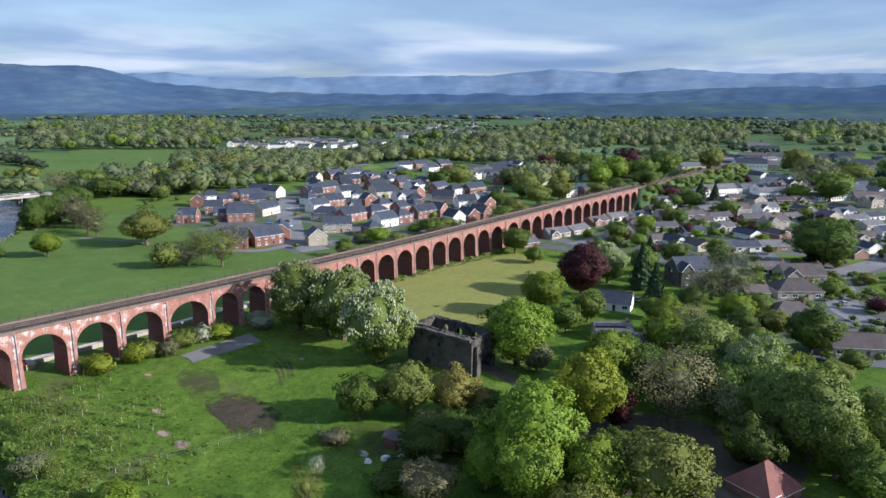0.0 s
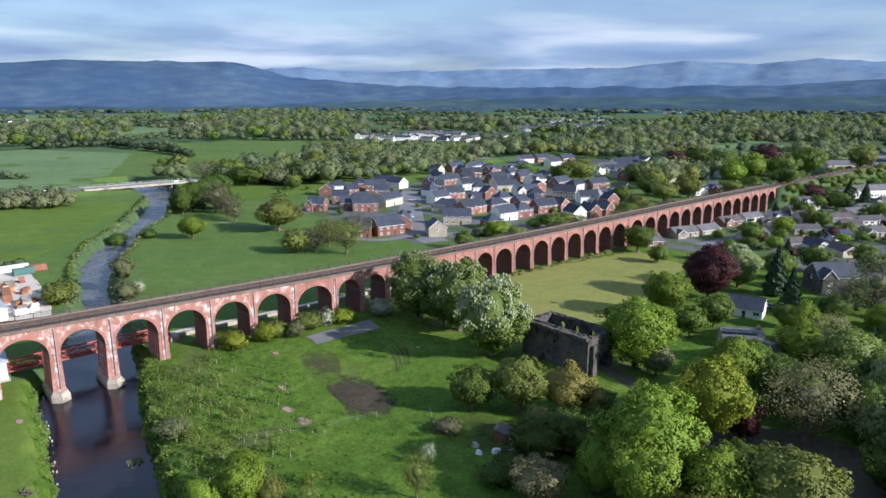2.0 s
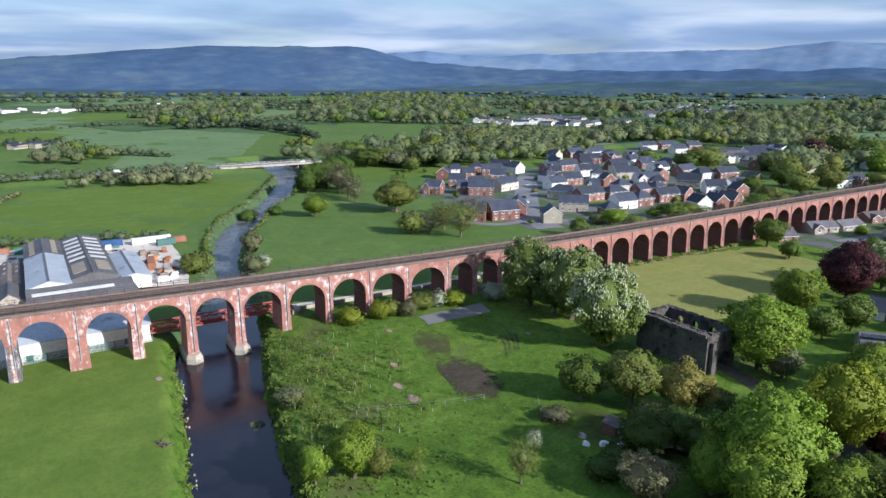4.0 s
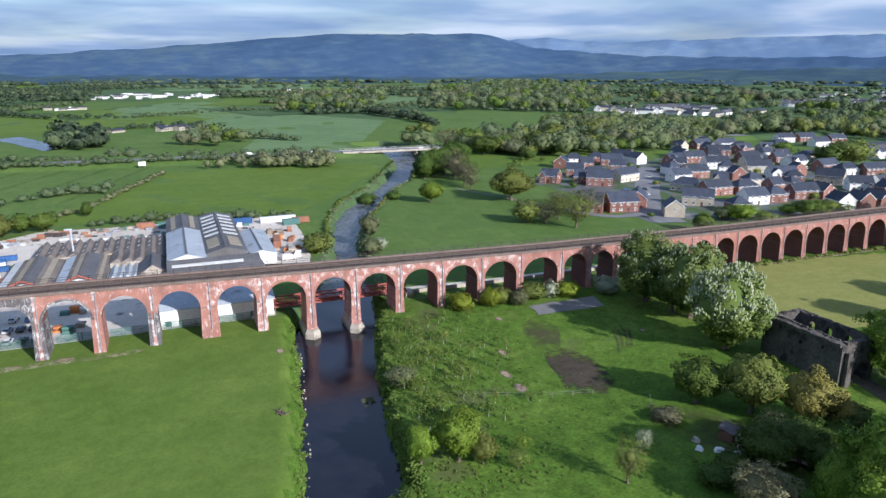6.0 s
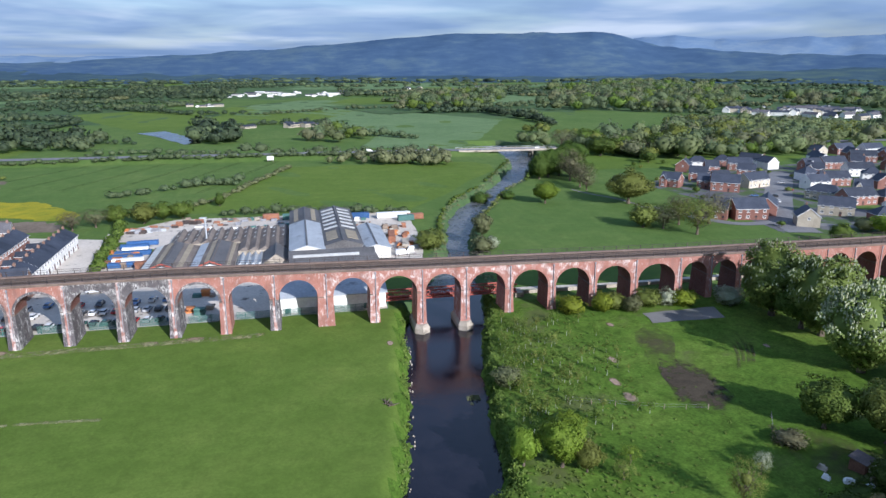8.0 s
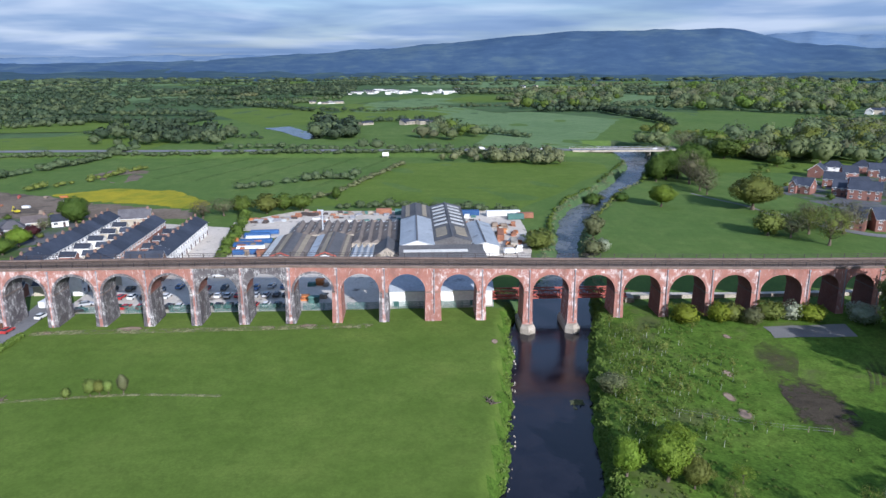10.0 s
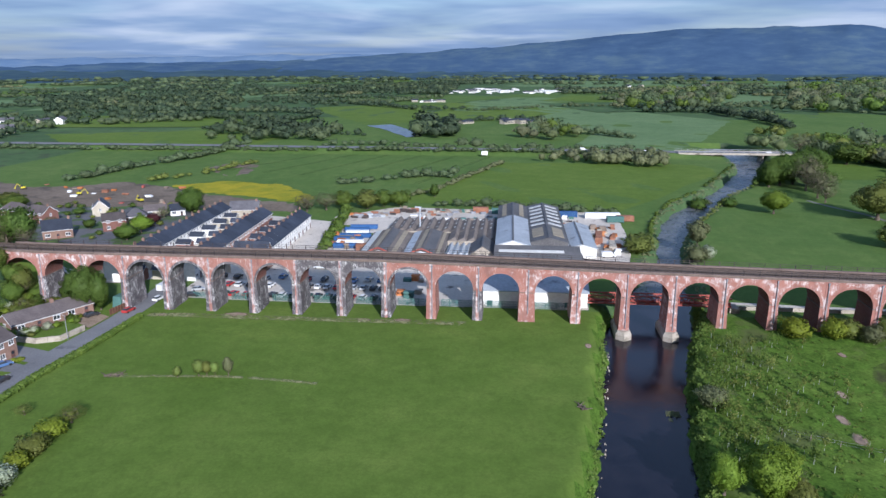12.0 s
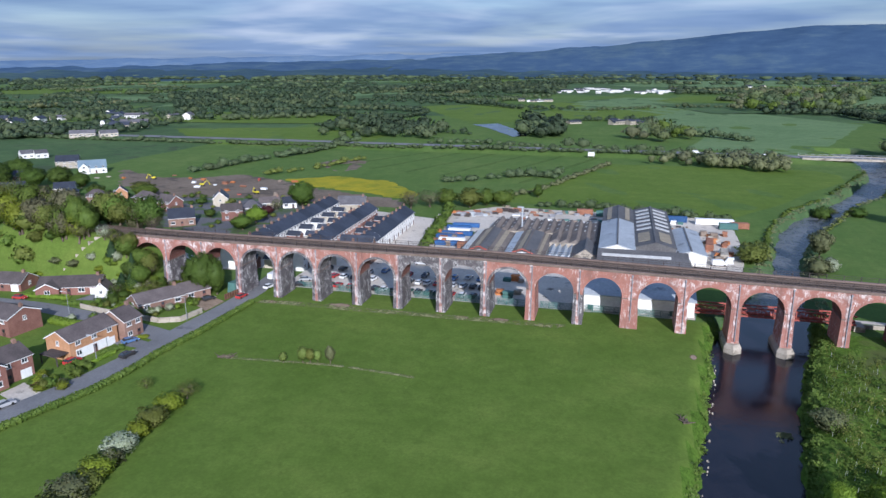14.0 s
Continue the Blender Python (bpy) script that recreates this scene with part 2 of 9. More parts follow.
M["stone"] = mk("pale_stone", (0.30, 0.26, 0.21), (0.46, 0.41, 0.34), 0.3, 2.5, 0.9, patch=(0.16, 0.14, 0.11), patch_at=0.58)
M["ruin"] = mk("weathered_ruin_stone", (0.055, 0.050, 0.046), (0.125, 0.112, 0.098), 0.25, 1.6, 0.95, bump=0.9, patch=(0.035, 0.032, 0.03), patch_at=0.54, patch_scale=0.35)
M["slate"] = mk("slate", (0.030, 0.036, 0.053), (0.054, 0.062, 0.084), 0.3, 2.5, 0.6, bump=0.25, rand=0.25, stretch=(1, 1, 4))
M["tile"] = mk("brown_tile", (0.070, 0.058, 0.057), (0.122, 0.102, 0.099), 0.3, 2.5, 0.8, bump=0.3, rand=0.3, stretch=(1, 1, 4))
M["grey_tile"] = mk("grey_tile", (0.082, 0.079, 0.088), (0.140, 0.134, 0.146), 0.3, 2.5, 0.8, bump=0.3, rand=0.3, stretch=(1, 1, 4))
M["red_tile"] = mk("red_tile", (0.15, 0.058, 0.048), (0.24, 0.10, 0.085), 0.3, 2.5, 0.8, bump=0.3, stretch=(1, 1, 4))
M["house_brick"] = mk("house_brick", (0.19, 0.090, 0.072), (0.27, 0.138, 0.108), 0.4, 3.0, 0.9, rand=0.25)
M["buff_brick"] = mk("buff_brick", (0.38, 0.20, 0.10), (0.52, 0.29, 0.16), 0.4, 3.0, 0.9, rand=0.15)
M["pink_brick"] = mk("faded_pink_brick", (0.38, 0.22, 0.17), (0.50, 0.31, 0.25), 0.4, 3.0, 0.9, rand=0.2)
M["brown_brick"] = mk("brown_brick", (0.19, 0.115, 0.088), (0.28, 0.18, 0.14), 0.4, 3.0, 0.9, rand=0.15)
M["render"] = mk("white_render", (0.66, 0.65, 0.62), (0.80, 0.79, 0.76), 0.3, 1.5, 0.85, bump=0.1, rand=0.1)
M["cream"] = mk("cream_stone_wall", (0.36, 0.32, 0.25), (0.50, 0.45, 0.36), 0.3, 2.0, 0.9, rand=0.2)
M["white"] = mk("white_paint", (0.70, 0.70, 0.70), (0.82, 0.82, 0.82), 0.5, 3.0, 0.5, bump=0.05)
M["door"] = mk("painted_door", (0.08, 0.05, 0.05), (0.16, 0.07, 0.05), 0.6, 4.0, 0.5, rand=0.4)
M["timber"] = mk("grey_timber", (0.17, 0.13, 0.10), (0.30, 0.24, 0.19), 0.5, 3.0, 0.85, stretch=(1, 1, 6))
M["brown_fence"] = mk("brown_fence_wood", (0.11, 0.055, 0.035), (0.19, 0.10, 0.065), 0.5, 3.0, 0.85)
M["bark"] = mk("bark", (0.075, 0.058, 0.042), (0.15, 0.12, 0.09), 0.6, 4.0, 0.95, bump=0.8, stretch=(1, 1, 0.2))
M["metal_dark"] = mk("dark_roof_sheet", (0.090, 0.088, 0.090), (0.150, 0.145, 0.145), 0.12, 1.5, 0.6, 0.1, 0.15)
M["metal_grey"] = mk("grey_roof_sheet", (0.38, 0.41, 0.44), (0.52, 0.55, 0.58), 0.12, 1.2, 0.45, 0.2, 0.15, patch=(0.26, 0.27, 0.29), patch_at=0.6)
M["blue_sheet"] = mk("blue_grey_roof_sheet", (0.16, 0.22, 0.27), (0.22, 0.29, 0.34), 0.12, 1.2, 0.5, 0.1, 0.15)
M["asbestos"] = mk("brown_cement_sheet", (0.125, 0.106, 0.096), (0.215, 0.186, 0.165), 0.15, 1.8, 0.9, patch=(0.27, 0.245, 0.22), patch_at=0.64)
M["rooflight"] = mk("pale_rooflight", (0.46, 0.45, 0.42), (0.64, 0.63, 0.60), 0.4, 2.0, 0.35)
M["tan_sheet"] = mk("tan_rooflight_sheet", (0.24, 0.20, 0.14), (0.34, 0.29, 0.21), 0.4, 2.0, 0.6)
M["cladding"] = mk("pale_wall_cladding", (0.58, 0.62, 0.66), (0.70, 0.74, 0.77), 0.2, 1.2, 0.5, bump=0.1)
M["blue"] = mk("blue_steel", (0.03, 0.085, 0.22), (0.05, 0.125, 0.29), 0.3, 2.0, 0.5, rand=0.3)
M["orange"] = mk("orange_steel", (0.36, 0.12, 0.04), (0.50, 0.20, 0.06), 0.3, 2.0, 0.6, rand=0.3)
M["rust"] = mk("rusty_scrap", (0.20, 0.085, 0.05), (0.33, 0.16, 0.10), 0.3, 2.0, 0.8, rand=0.3)
M["teal"] = mk("green_mesh_fence", (0.06, 0.14, 0.125), (0.10, 0.20, 0.18), 0.3, 2.0, 0.7)
M["tyre"] = mk("tyre_rubber", (0.018, 0.018, 0.018), (0.03, 0.03, 0.03), 1.0, 8.0, 0.85)
M["guard"] = mk("plastic_tree_guard", (0.24, 0.28, 0.20), (0.36, 0.39, 0.30), 0.5, 3.0, 0.5)
M["yellow"] = mk("yellow_shrub", (0.40, 0.34, 0.02), (0.56, 0.48, 0.04), 0.4, 3.0, 0.8)
g = Nodes("window_glass")
M["glass"] = g.done(g.ramp(g.noise(0.6), (0.35, (0.02, 0.025, 0.03)), (0.65, (0.05, 0.06, 0.075))), 0.08, spec=0.6)
g = Nodes("river_water")
rip = g.noise(1.4, 4.0, 0.6, stretch=(1, 0.5, 1))
swirl = g.noise(0.12, 4.0, 0.6, distort=1.0)
M["water"] = g.done(g.ramp(swirl, (0.35, (0.006, 0.006, 0.012)), (0.65, (0.014, 0.013, 0.020))), g.ramp(swirl, (0.4, (0.10, 0.10, 0.10)), (0.7, (0.22, 0.22, 0.22))), bump=rip, strength=0.7, spec=0.4, distance=0.06)
g = Nodes("riffled_water")
rip, swirl = g.noise(0.9, 5.0, 0.7, stretch=(1, 0.6, 1)), g.noise(0.16, 5.0, 0.65, distort=1.5)
M["riffle"] = g.done(g.ramp(swirl, (0.40, (0.055, 0.060, 0.070)), (0.62, (0.150, 0.155, 0.165))), g.ramp(swirl, (0.4, (0.22, 0.22, 0.22)), (0.7, (0.42, 0.42, 0.42))), bump=rip, strength=1.0, spec=0.5, distance=0.25)
for nm, col in (("red", (0.42, 0.03, 0.03)), ("silver", (0.42, 0.43, 0.45)), ("white", (0.75, 0.75, 0.75)), ("black", (0.02, 0.02, 0.025)), ("blue", (0.08, 0.16, 0.33)), ("green", (0.03, 0.10, 0.08))):
    g = Nodes("car_paint_" + nm)
    M["car_" + nm] = g.done(g.mix(g.math("MULTIPLY", g.noise(1.5), 0.12), col, (0.3, 0.27, 0.22)), 0.25, 0.0, spec=0.6)
L = {
    "lime": leaf("leaf_lime", (0.125, 0.205, 0.020), (0.235, 0.325, 0.042), 0.36),
    "green": leaf("leaf_green", (0.085, 0.140, 0.024), (0.165, 0.232, 0.042), 0.36),
    "dark": leaf("leaf_dark", (0.060, 0.105, 0.019), (0.125, 0.185, 0.036), 0.36),
    "olive": leaf("leaf_olive", (0.128, 0.160, 0.034), (0.220, 0.248, 0.060), 0.38),
    "gold": leaf("leaf_gold", (0.19, 0.18, 0.042), (0.32, 0.29, 0.075)),
    "copper": leaf("leaf_copper", (0.046, 0.016, 0.019), (0.105, 0.034, 0.036)),
    "dull": leaf("leaf_dull", (0.11, 0.13, 0.055), (0.21, 0.22, 0.11)),
    "bare": leaf("twigs_in_bud", (0.10, 0.10, 0.052), (0.175, 0.166, 0.09), 0.25),
    "bud": leaf("opening_buds", (0.19, 0.19, 0.085), (0.29, 0.28, 0.14), 0.4),
    "white": leaf("blossom_white", (0.28, 0.32, 0.20), (0.45, 0.48, 0.35), 0.25),
    "fir": leaf("needles", (0.018, 0.042, 0.018), (0.04, 0.075, 0.028), 0.1),
    "yellow": leaf("leaf_yellow", (0.165, 0.215, 0.020), (0.27, 0.32, 0.034), 0.36),
    "turf": leaf("tall_grass", (0.080, 0.130, 0.020), (0.135, 0.188, 0.034), 0.35),
    "chestnut": leaf("leaf_chestnut", (0.125, 0.190, 0.040), (0.235, 0.305, 0.080)),
    "candle": leaf("chestnut_candles", (0.30, 0.34, 0.19), (0.44, 0.47, 0.31), 0.2),
    # far woods: haze painted into the leaf, paler, bluer, with less contrast
    "far": leaf("woodland_leaf_hazed", (0.124, 0.172, 0.086), (0.162, 0.212, 0.102), 0.45),
    "far_pale": leaf("woodland_leaf_pale_hazed", (0.166, 0.208, 0.090), (0.206, 0.248, 0.108), 0.45),
    "far_bud": leaf("woodland_in_bud_hazed", (0.166, 0.182, 0.098), (0.198, 0.212, 0.114), 0.45),
    # dark woods, with the cloud shadow over the plain in their colour
    "far_dark": leaf("woodland_leaf_dark_clouded", (0.040, 0.064, 0.036), (0.066, 0.094, 0.048), 0.25),
}

# ---- mesh tools ----


class Shape:
    """Vertices and faces gathered for one mesh; each face has a material slot."""

    def __init__(self):
        self.v, self.f, self.s = [], [], []

    def face(self, *pts, slot=0):
        n = len(self.v)
        self.v += [tuple(p) for p in pts]
        self.f.append(tuple(range(n, n + len(pts))))
        self.s.append(slot)

    def hull(self, low, high, slot=0, top=True, bottom=True):
        """Two rings of as many points, joined by sides."""
        n, k = len(self.v), len(low)
        self.v += [tuple(p) for p in low] + [tuple(p) for p in high]
        for i in range(k):
            j = (i + 1) % k
            self.f.append((n + i, n + j, n + k + j, n + k + i))
            self.s.append(slot)
        if top:
            self.f.append(tuple(range(n + k, n + 2 * k)))
            self.s.append(slot)
        if bottom:
            self.f.append(tuple(range(n + k - 1, n - 1, -1)))
            self.s.append(slot)

    def box(self, x0, x1, y0, y1, z0, z1, slot=0, taper=0.0):
        t = taper
        self.hull([(x0, y0, z0), (x1, y0, z0), (x1, y1, z0), (x0, y1, z0)], [(x0 + t, y0 + t, z1), (x1 - t, y0 + t, z1), (x1 - t, y1 - t, z1), (x0 + t, y1 - t, z1)], slot)

    def tube(self, a, b, r0, r1, n=7, slot=0):
        a, b = Vector(a), Vector(b)
        q = (b - a).to_track_quat("Z", "Y")
        ring = [q @ Vector((math.cos(2 * math.pi * i / n), math.sin(2 * math.pi * i / n), 0)) for i in range(n)]
        self.hull([a + p * r0 for p in ring], [b + p * r1 for p in ring], slot)

    def mesh(self, name, *mats):
        me = bpy.data.meshes.new(name)
        seen, back = {}, []
        for p in self.v:  # join points that fall together
            back.append(seen.setdefault((round(p[0], 4), round(p[1], 4), round(p[2], 4)), len(seen)))
        me.from_pydata(list(seen), [], [tuple(back[i] for i in f) for f in self.f])
        for m in mats:
            me.materials.append(m)
        if len(mats) > 1:
            me.polygons.foreach_set("material_index", self.s)
        me.validate()
        me.update()
        return me


def part(name, shape, mats, parent, label="", at=None):
    """Links a shape as one mesh under a thing or a part."""
    me = shape if isinstance(shape, bpy.types.Mesh) else shape.mesh(name, *(mats if isinstance(mats, (list, tuple)) else [mats]))
    ob = new(name, me)
    ob.parent = parent
    if at is not None:
        ob.matrix_basis = at
    if label:
        ob["label"] = label
    return ob


def thing(name, shape, mats, label, category, group="", kind="", at=None):
    ob = new(name, shape if (shape is None or isinstance(shape, bpy.types.Mesh)) else shape.mesh(name, *(mats if isinstance(mats, (list, tuple)) else [mats])))
    if at is not None:
        ob.matrix_basis = at
    return tagged(ob, label, category, group, kind)


def smooth01(x, a, b):
    t = np.clip((x - a) / (b - a), 0, 1)
    return t * t * (3 - 2 * t)


# ---- the lie of the land ----
GROUND = 3.2
RIVER_Y = [-400, -110, -66, -48, -30, -12, 3, 30, 65, 86, 112, 127, 144, 159, 170, 182, 194, 209, 234, 259, 283, 330, 380]
RIVER_L = [-30, -22, -15.5, -11.8, -9.2, -6.4, -5.0, 6, 19.5, 24, 30, 36, 44, 54, 61, 67, 74, 81, 93, 104, 108, 112, 100]
RIVER_R = [-8, -4, 1.6, 4.6, 8.0, 12.4, 17.4, 23, 28.5, 34, 44, 52, 60, 67, 73, 82, 90, 99, 111, 121, 129, 140, 130]


def deck_z(x):
    """Top of the brickwork under the coping."""
    return np.interp(x, [-400, -55, 0, 65, 130, 200, 260, 500], [17.2, 17.1, 15.9, 14.8, 14.5, 15.0, 15.5, 15.8])


def bend(x):
    """How far the viaduct's near face has swung from a straight line."""
    x = np.asarray(x, float)
    return 2.5e-5 * np.clip(x - 150, 0, None) ** 2 + 2.2e-3 * np.clip(-132 - x, 0, 90) ** 2


def land(x, y):
    x, y = np.asarray(x, float), np.asarray(y, float)
    z = GROUND + 0.18 * np.sin(x * 0.05 + 1.3) * np.cos(y * 0.043) + 0.1 * np.sin(x * 0.17 + y * 0.11)
    z = z + 4.0 * smooth01(np.hypot(x, y), 700, 4500)
    # railway banks at both ends of the viaduct
    side = 1 - smooth01(np.abs(y - 3.5 - bend(x)), 4.6, np.where(x > 0, 9.5, np.where(y < 3.5 + bend(x), 11.0, 26.0)))
    z = np.maximum(z, GROUND + (deck_z(x) - GROUND - 0.6) * side * np.maximum(smooth01(-x, 139, 156) * (1 - smooth01(-x, 420, 620)), smooth01(x, 326, 340) * (1 - smooth01(x, 520, 620))))
    # the bypass on its low bank
    off = np.abs(y - 300 + 0.03 * (x - 115))
    z = z + 2.6 * (1 - smooth01(off, 7, 15)) * np.clip(np.abs(x - 115) / 40, 0, 1)
    # river channel with uneven banks
    wob = 0.7 * np.sin(y * 0.31) + 0.5 * np.sin(y * 0.83 + 1) + 0.4 * np.sin(y * 1.7)
    inner = np.minimum(x - np.interp(y, RIVER_Y, RIVER_L) - wob * 0.7, np.interp(y, RIVER_Y, RIVER_R) - x + wob * 0.6)
    z = z - 4.9 * smooth01(inner, -1.6, 2.4) * (y < 375)
    return z


def steps(*legs):
    """Grid lines: (from, to, count) one leg after another."""
    out = []
    for a, b, n in legs:
        out += list(a + (b - a) * np.arange(n) / n)
    return np.array(out + [legs[-1][1]])


gx = steps((-3900, -1200, 12), (-1200, -320, 22), (-320, -60, 74), (-60, 150, 140), (150, 420, 68), (420, 640, 24), (640, 1400, 19), (1400, 3900, 12))
gy = steps((-1600, -400, 6), (-400, -160, 12), (-160, 120, 140), (120, 400, 70), (400, 1400, 25), (1400, 3900, 12))
X, Y = np.meshgrid(gx, gy)
Z = land(X, Y)
nx, ny = len(gx), len(gy)
idx = np.arange(nx * ny).reshape(ny, nx)
quads = np.stack([idx[:-1, :-1], idx[:-1, 1:], idx[1:, 1:], idx[1:, :-1]], -1).reshape(-1, 4)
me = bpy.data.meshes.new("ground")
me.from_pydata(np.stack([X, Y, Z], -1).reshape(-1, 3).tolist(), [], quads.tolist())
for m in ("land", "field", "meadow", "pasture"):
    me.materials.append(M[m])
cx = ((X[:-1, :-1] + X[1:, 1:]) / 2).reshape(-1)
cy = ((Y[:-1, :-1] + Y[1:, 1:]) / 2).reshape(-1)
rl, rr = np.interp(cy, RIVER_Y, RIVER_L), np.interp(cy, RIVER_Y, RIVER_R)
slot = np.zeros(len(cx), int)
slot[(cy < 8) & (cx < rl + 1) & (cx > -330)] = 1
slot[(cy < 12) & (cx > rr - 3) & (cx < 330)] = 2
slot[(cy > 8) & (cy < 620) & (cx > -330) & (cx < 420)] = 3
slot[(cy < 12) & (cx > rl - 1.2) & (cx < rl + 2)] = 2
slot[(cy > 12) & (cy < 380) & ((np.abs(cx - rl) < 3.2) | (np.abs(cx - rr) < 3.2))] = 0
me.polygons.foreach_set("material_index", slot.tolist())
me.polygons.foreach_set("use_smooth", [True] * len(slot))
ground = tagged(new("ground", me), "green river plain with pasture and rough meadow", "ground", kind="structure")


def sheet(name, pts, mat, label, category, lift=0.06, kind="structure", ragged=0.0, step=3.0):
    """A thin surface laid on the land inside a rough outline."""
    rnd = random.Random(name + str(pts[0]))
    out = []
    for (x0, y0), (x1, y1) in zip(pts, pts[1:] + pts[:1]):
        n = max(1, int(math.hypot(x1 - x0, y1 - y0) / step))
        out += [(x0 + (x1 - x0) * i / n + rnd.uniform(-ragged, ragged), y0 + (y1 - y0) * i / n + rnd.uniform(-ragged, ragged)) for i in range(n)]
    bm = bmesh.new()
    bm.faces.new([bm.verts.new((x, y, 0)) for x, y in out])
    bmesh.ops.triangulate(bm, faces=bm.faces[:])
    for _ in range(2):
        long = [e for e in bm.edges if e.calc_length() > step * 2.5]
        if long and len(bm.verts) < 6000:
            bmesh.ops.subdivide_edges(bm, edges=long, cuts=1)
            bmesh.ops.triangulate(bm, faces=bm.faces[:])
    for v in bm.verts:
        v.co.z = float(land(v.co.x, v.co.y)) + lift
    bmesh.ops.recalc_face_normals(bm, faces=bm.faces[:])
    me = bpy.data.meshes.new(name)
    bm.to_mesh(me)
    bm.free()
    me.materials.append(mat)
    if me.polygons and me.polygons[0].normal.z < 0:
        me.flip_normals()
    return tagged(new(name, me), label, category, kind=kind)


def strip(name, line, width, mat, label, category, lift=0.08, kind="structure", step=4.0):
    """A road or path of one width along a line, laid on the land."""
    pts = []
    for (x0, y0), (x1, y1) in zip(line, line[1:]):
        n = max(1, int(math.hypot(x1 - x0, y1 - y0) / step))
        pts += [Vector((x0 + (x1 - x0) * i / n, y0 + (y1 - y0) * i / n)) for i in range(n)]
    pts.append(Vector(line[-1]))
    for _ in range(6):
        pts = [pts[0]] + [(a + b * 2 + c) / 4 for a, b, c in zip(pts, pts[1:], pts[2:])] + [pts[-1]]
    s = Shape()
    prev = None
    for i, p in enumerate(pts):
        d = (pts[min(i + 1, len(pts) - 1)] - pts[max(i - 1, 0)]).normalized()
        n = Vector((-d.y, d.x)) * width / 2
        z = float(land(p.x, p.y)) + lift
        cur = [(p.x + n.x, p.y + n.y, z), (p.x, p.y, z + 0.05), (p.x - n.x, p.y - n.y, z)]
        if prev:
            s.face(prev[1], cur[1], cur[0], prev[0])
            s.face(prev[2], cur[2], cur[1], prev[1])
        prev = cur
    ob = thing(name, s, mat, label, category, kind=kind)
    ob.data.flip_normals() if ob.data.polygons[0].normal.z < 0 else None
    return ob


# river surface
s, up = Shape(), Shape()
ys = list(np.arange(-390, 372, 4.0))
for y0, y1 in zip(ys, ys[1:]):
    a, b = np.interp([y0, y1], RIVER_Y, RIVER_L) - 2.5, np.interp([y0, y1], RIVER_Y, RIVER_R) + 2.5
    (s if y0 < 24 else up).face((a[0], y0, 0), (b[0], y0, 0), (b[1], y1, 0), (a[1], y1, 0))
thing("water", s, M["water"], "dark slow brown river water under the viaduct", "water", kind="structure")
thing("water", up, M["riffle"], "pale rippled shallows of the river upstream", "water", kind="structure")
sheet("water", [(-164, 500), (-142, 518), (-121, 472), (-106, 440), (-98, 406), (-110, 400), (-125, 430), (-142, 468)], M["water"], "distant pale bend of the river", "water", 0.12, ragged=1.0)

# ---- far hills ----


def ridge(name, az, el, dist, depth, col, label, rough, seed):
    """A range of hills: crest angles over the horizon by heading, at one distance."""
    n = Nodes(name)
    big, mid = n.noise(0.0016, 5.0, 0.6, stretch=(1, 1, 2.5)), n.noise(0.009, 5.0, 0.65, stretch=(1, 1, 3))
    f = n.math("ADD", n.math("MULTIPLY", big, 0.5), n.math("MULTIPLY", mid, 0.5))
    # col already holds the haze: blue mixed into the base colour
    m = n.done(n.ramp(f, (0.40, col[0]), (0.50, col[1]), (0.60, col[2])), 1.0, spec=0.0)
    hs = np.arange(az[0], az[-1] + 0.01, 0.3)
    rise = np.interp(hs, az, el)
    s = Shape()
    rows = 14
    for j in range(rows + 1):
        u = j / rows
        d = dist - depth * (1 - u)
        for i, h in enumerate(hs):
            top = EYE[2] + math.tan(radians(rise[i])) * dist
            k = u * u * (3 - 2 * u)
            wob = noise.fractal(Vector((h * 0.35, u * 3, seed)), 0.9, 2.1, 5) * rough
            z = 4 + (top - 4) * k + wob * (0.25 + k) * (1 if j < rows else 0.35)
            s.v.append((EYE[0] + math.sin(radians(h)) * d, EYE[1] + math.cos(radians(h)) * d, z))
    w = len(hs)
    for j in range(rows):
        for i in range(w - 1):
            s.f.append((j * w + i, j * w + i + 1, (j + 1) * w + i + 1, (j + 1) * w + i))
            s.s.append(0)
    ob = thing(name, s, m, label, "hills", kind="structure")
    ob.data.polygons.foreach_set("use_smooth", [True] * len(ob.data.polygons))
    return ob


# haze is painted in: every range is blue, the farthest one palest
ridge("backdrop", [-75, 24, 27, 30, 33, 38, 45, 55, 60, 65, 69, 74, 79, 84, 110], [-0.3, 1.2, 1.85, 2.2, 1.75, 1.8, 2.05, 2.12, 2.62, 2.3, 2.6, 2.2, 2.12, 2.05, 1.9], 3760, 720, [(0.118, 0.184, 0.295), (0.138, 0.206, 0.312), (0.178, 0.243, 0.325)], "moorland hills on the horizon, haze painted into their blue", 10, 3.0)
ridge("backdrop", [-75, -46, -39, -27, -16, -5, 2.5, 7, 13, 19, 24, 26.3, 29, 33, 40, 56, 66, 74, 84, 110], [-0.35, -0.24, -0.22, 0.03, 0.27, 0.92, 1.5, 1.95, 2.42, 2.4, 2.5, 2.12, 1.4, 1.0, 0.75, 0.7, 0.9, 1.15, 1.22, 1.2], 3560, 1040, [(0.050, 0.088, 0.158), (0.061, 0.104, 0.174), (0.088, 0.135, 0.184)], "wooded fell beyond the plain, tinted dark blue for haze", 8, 9.0)
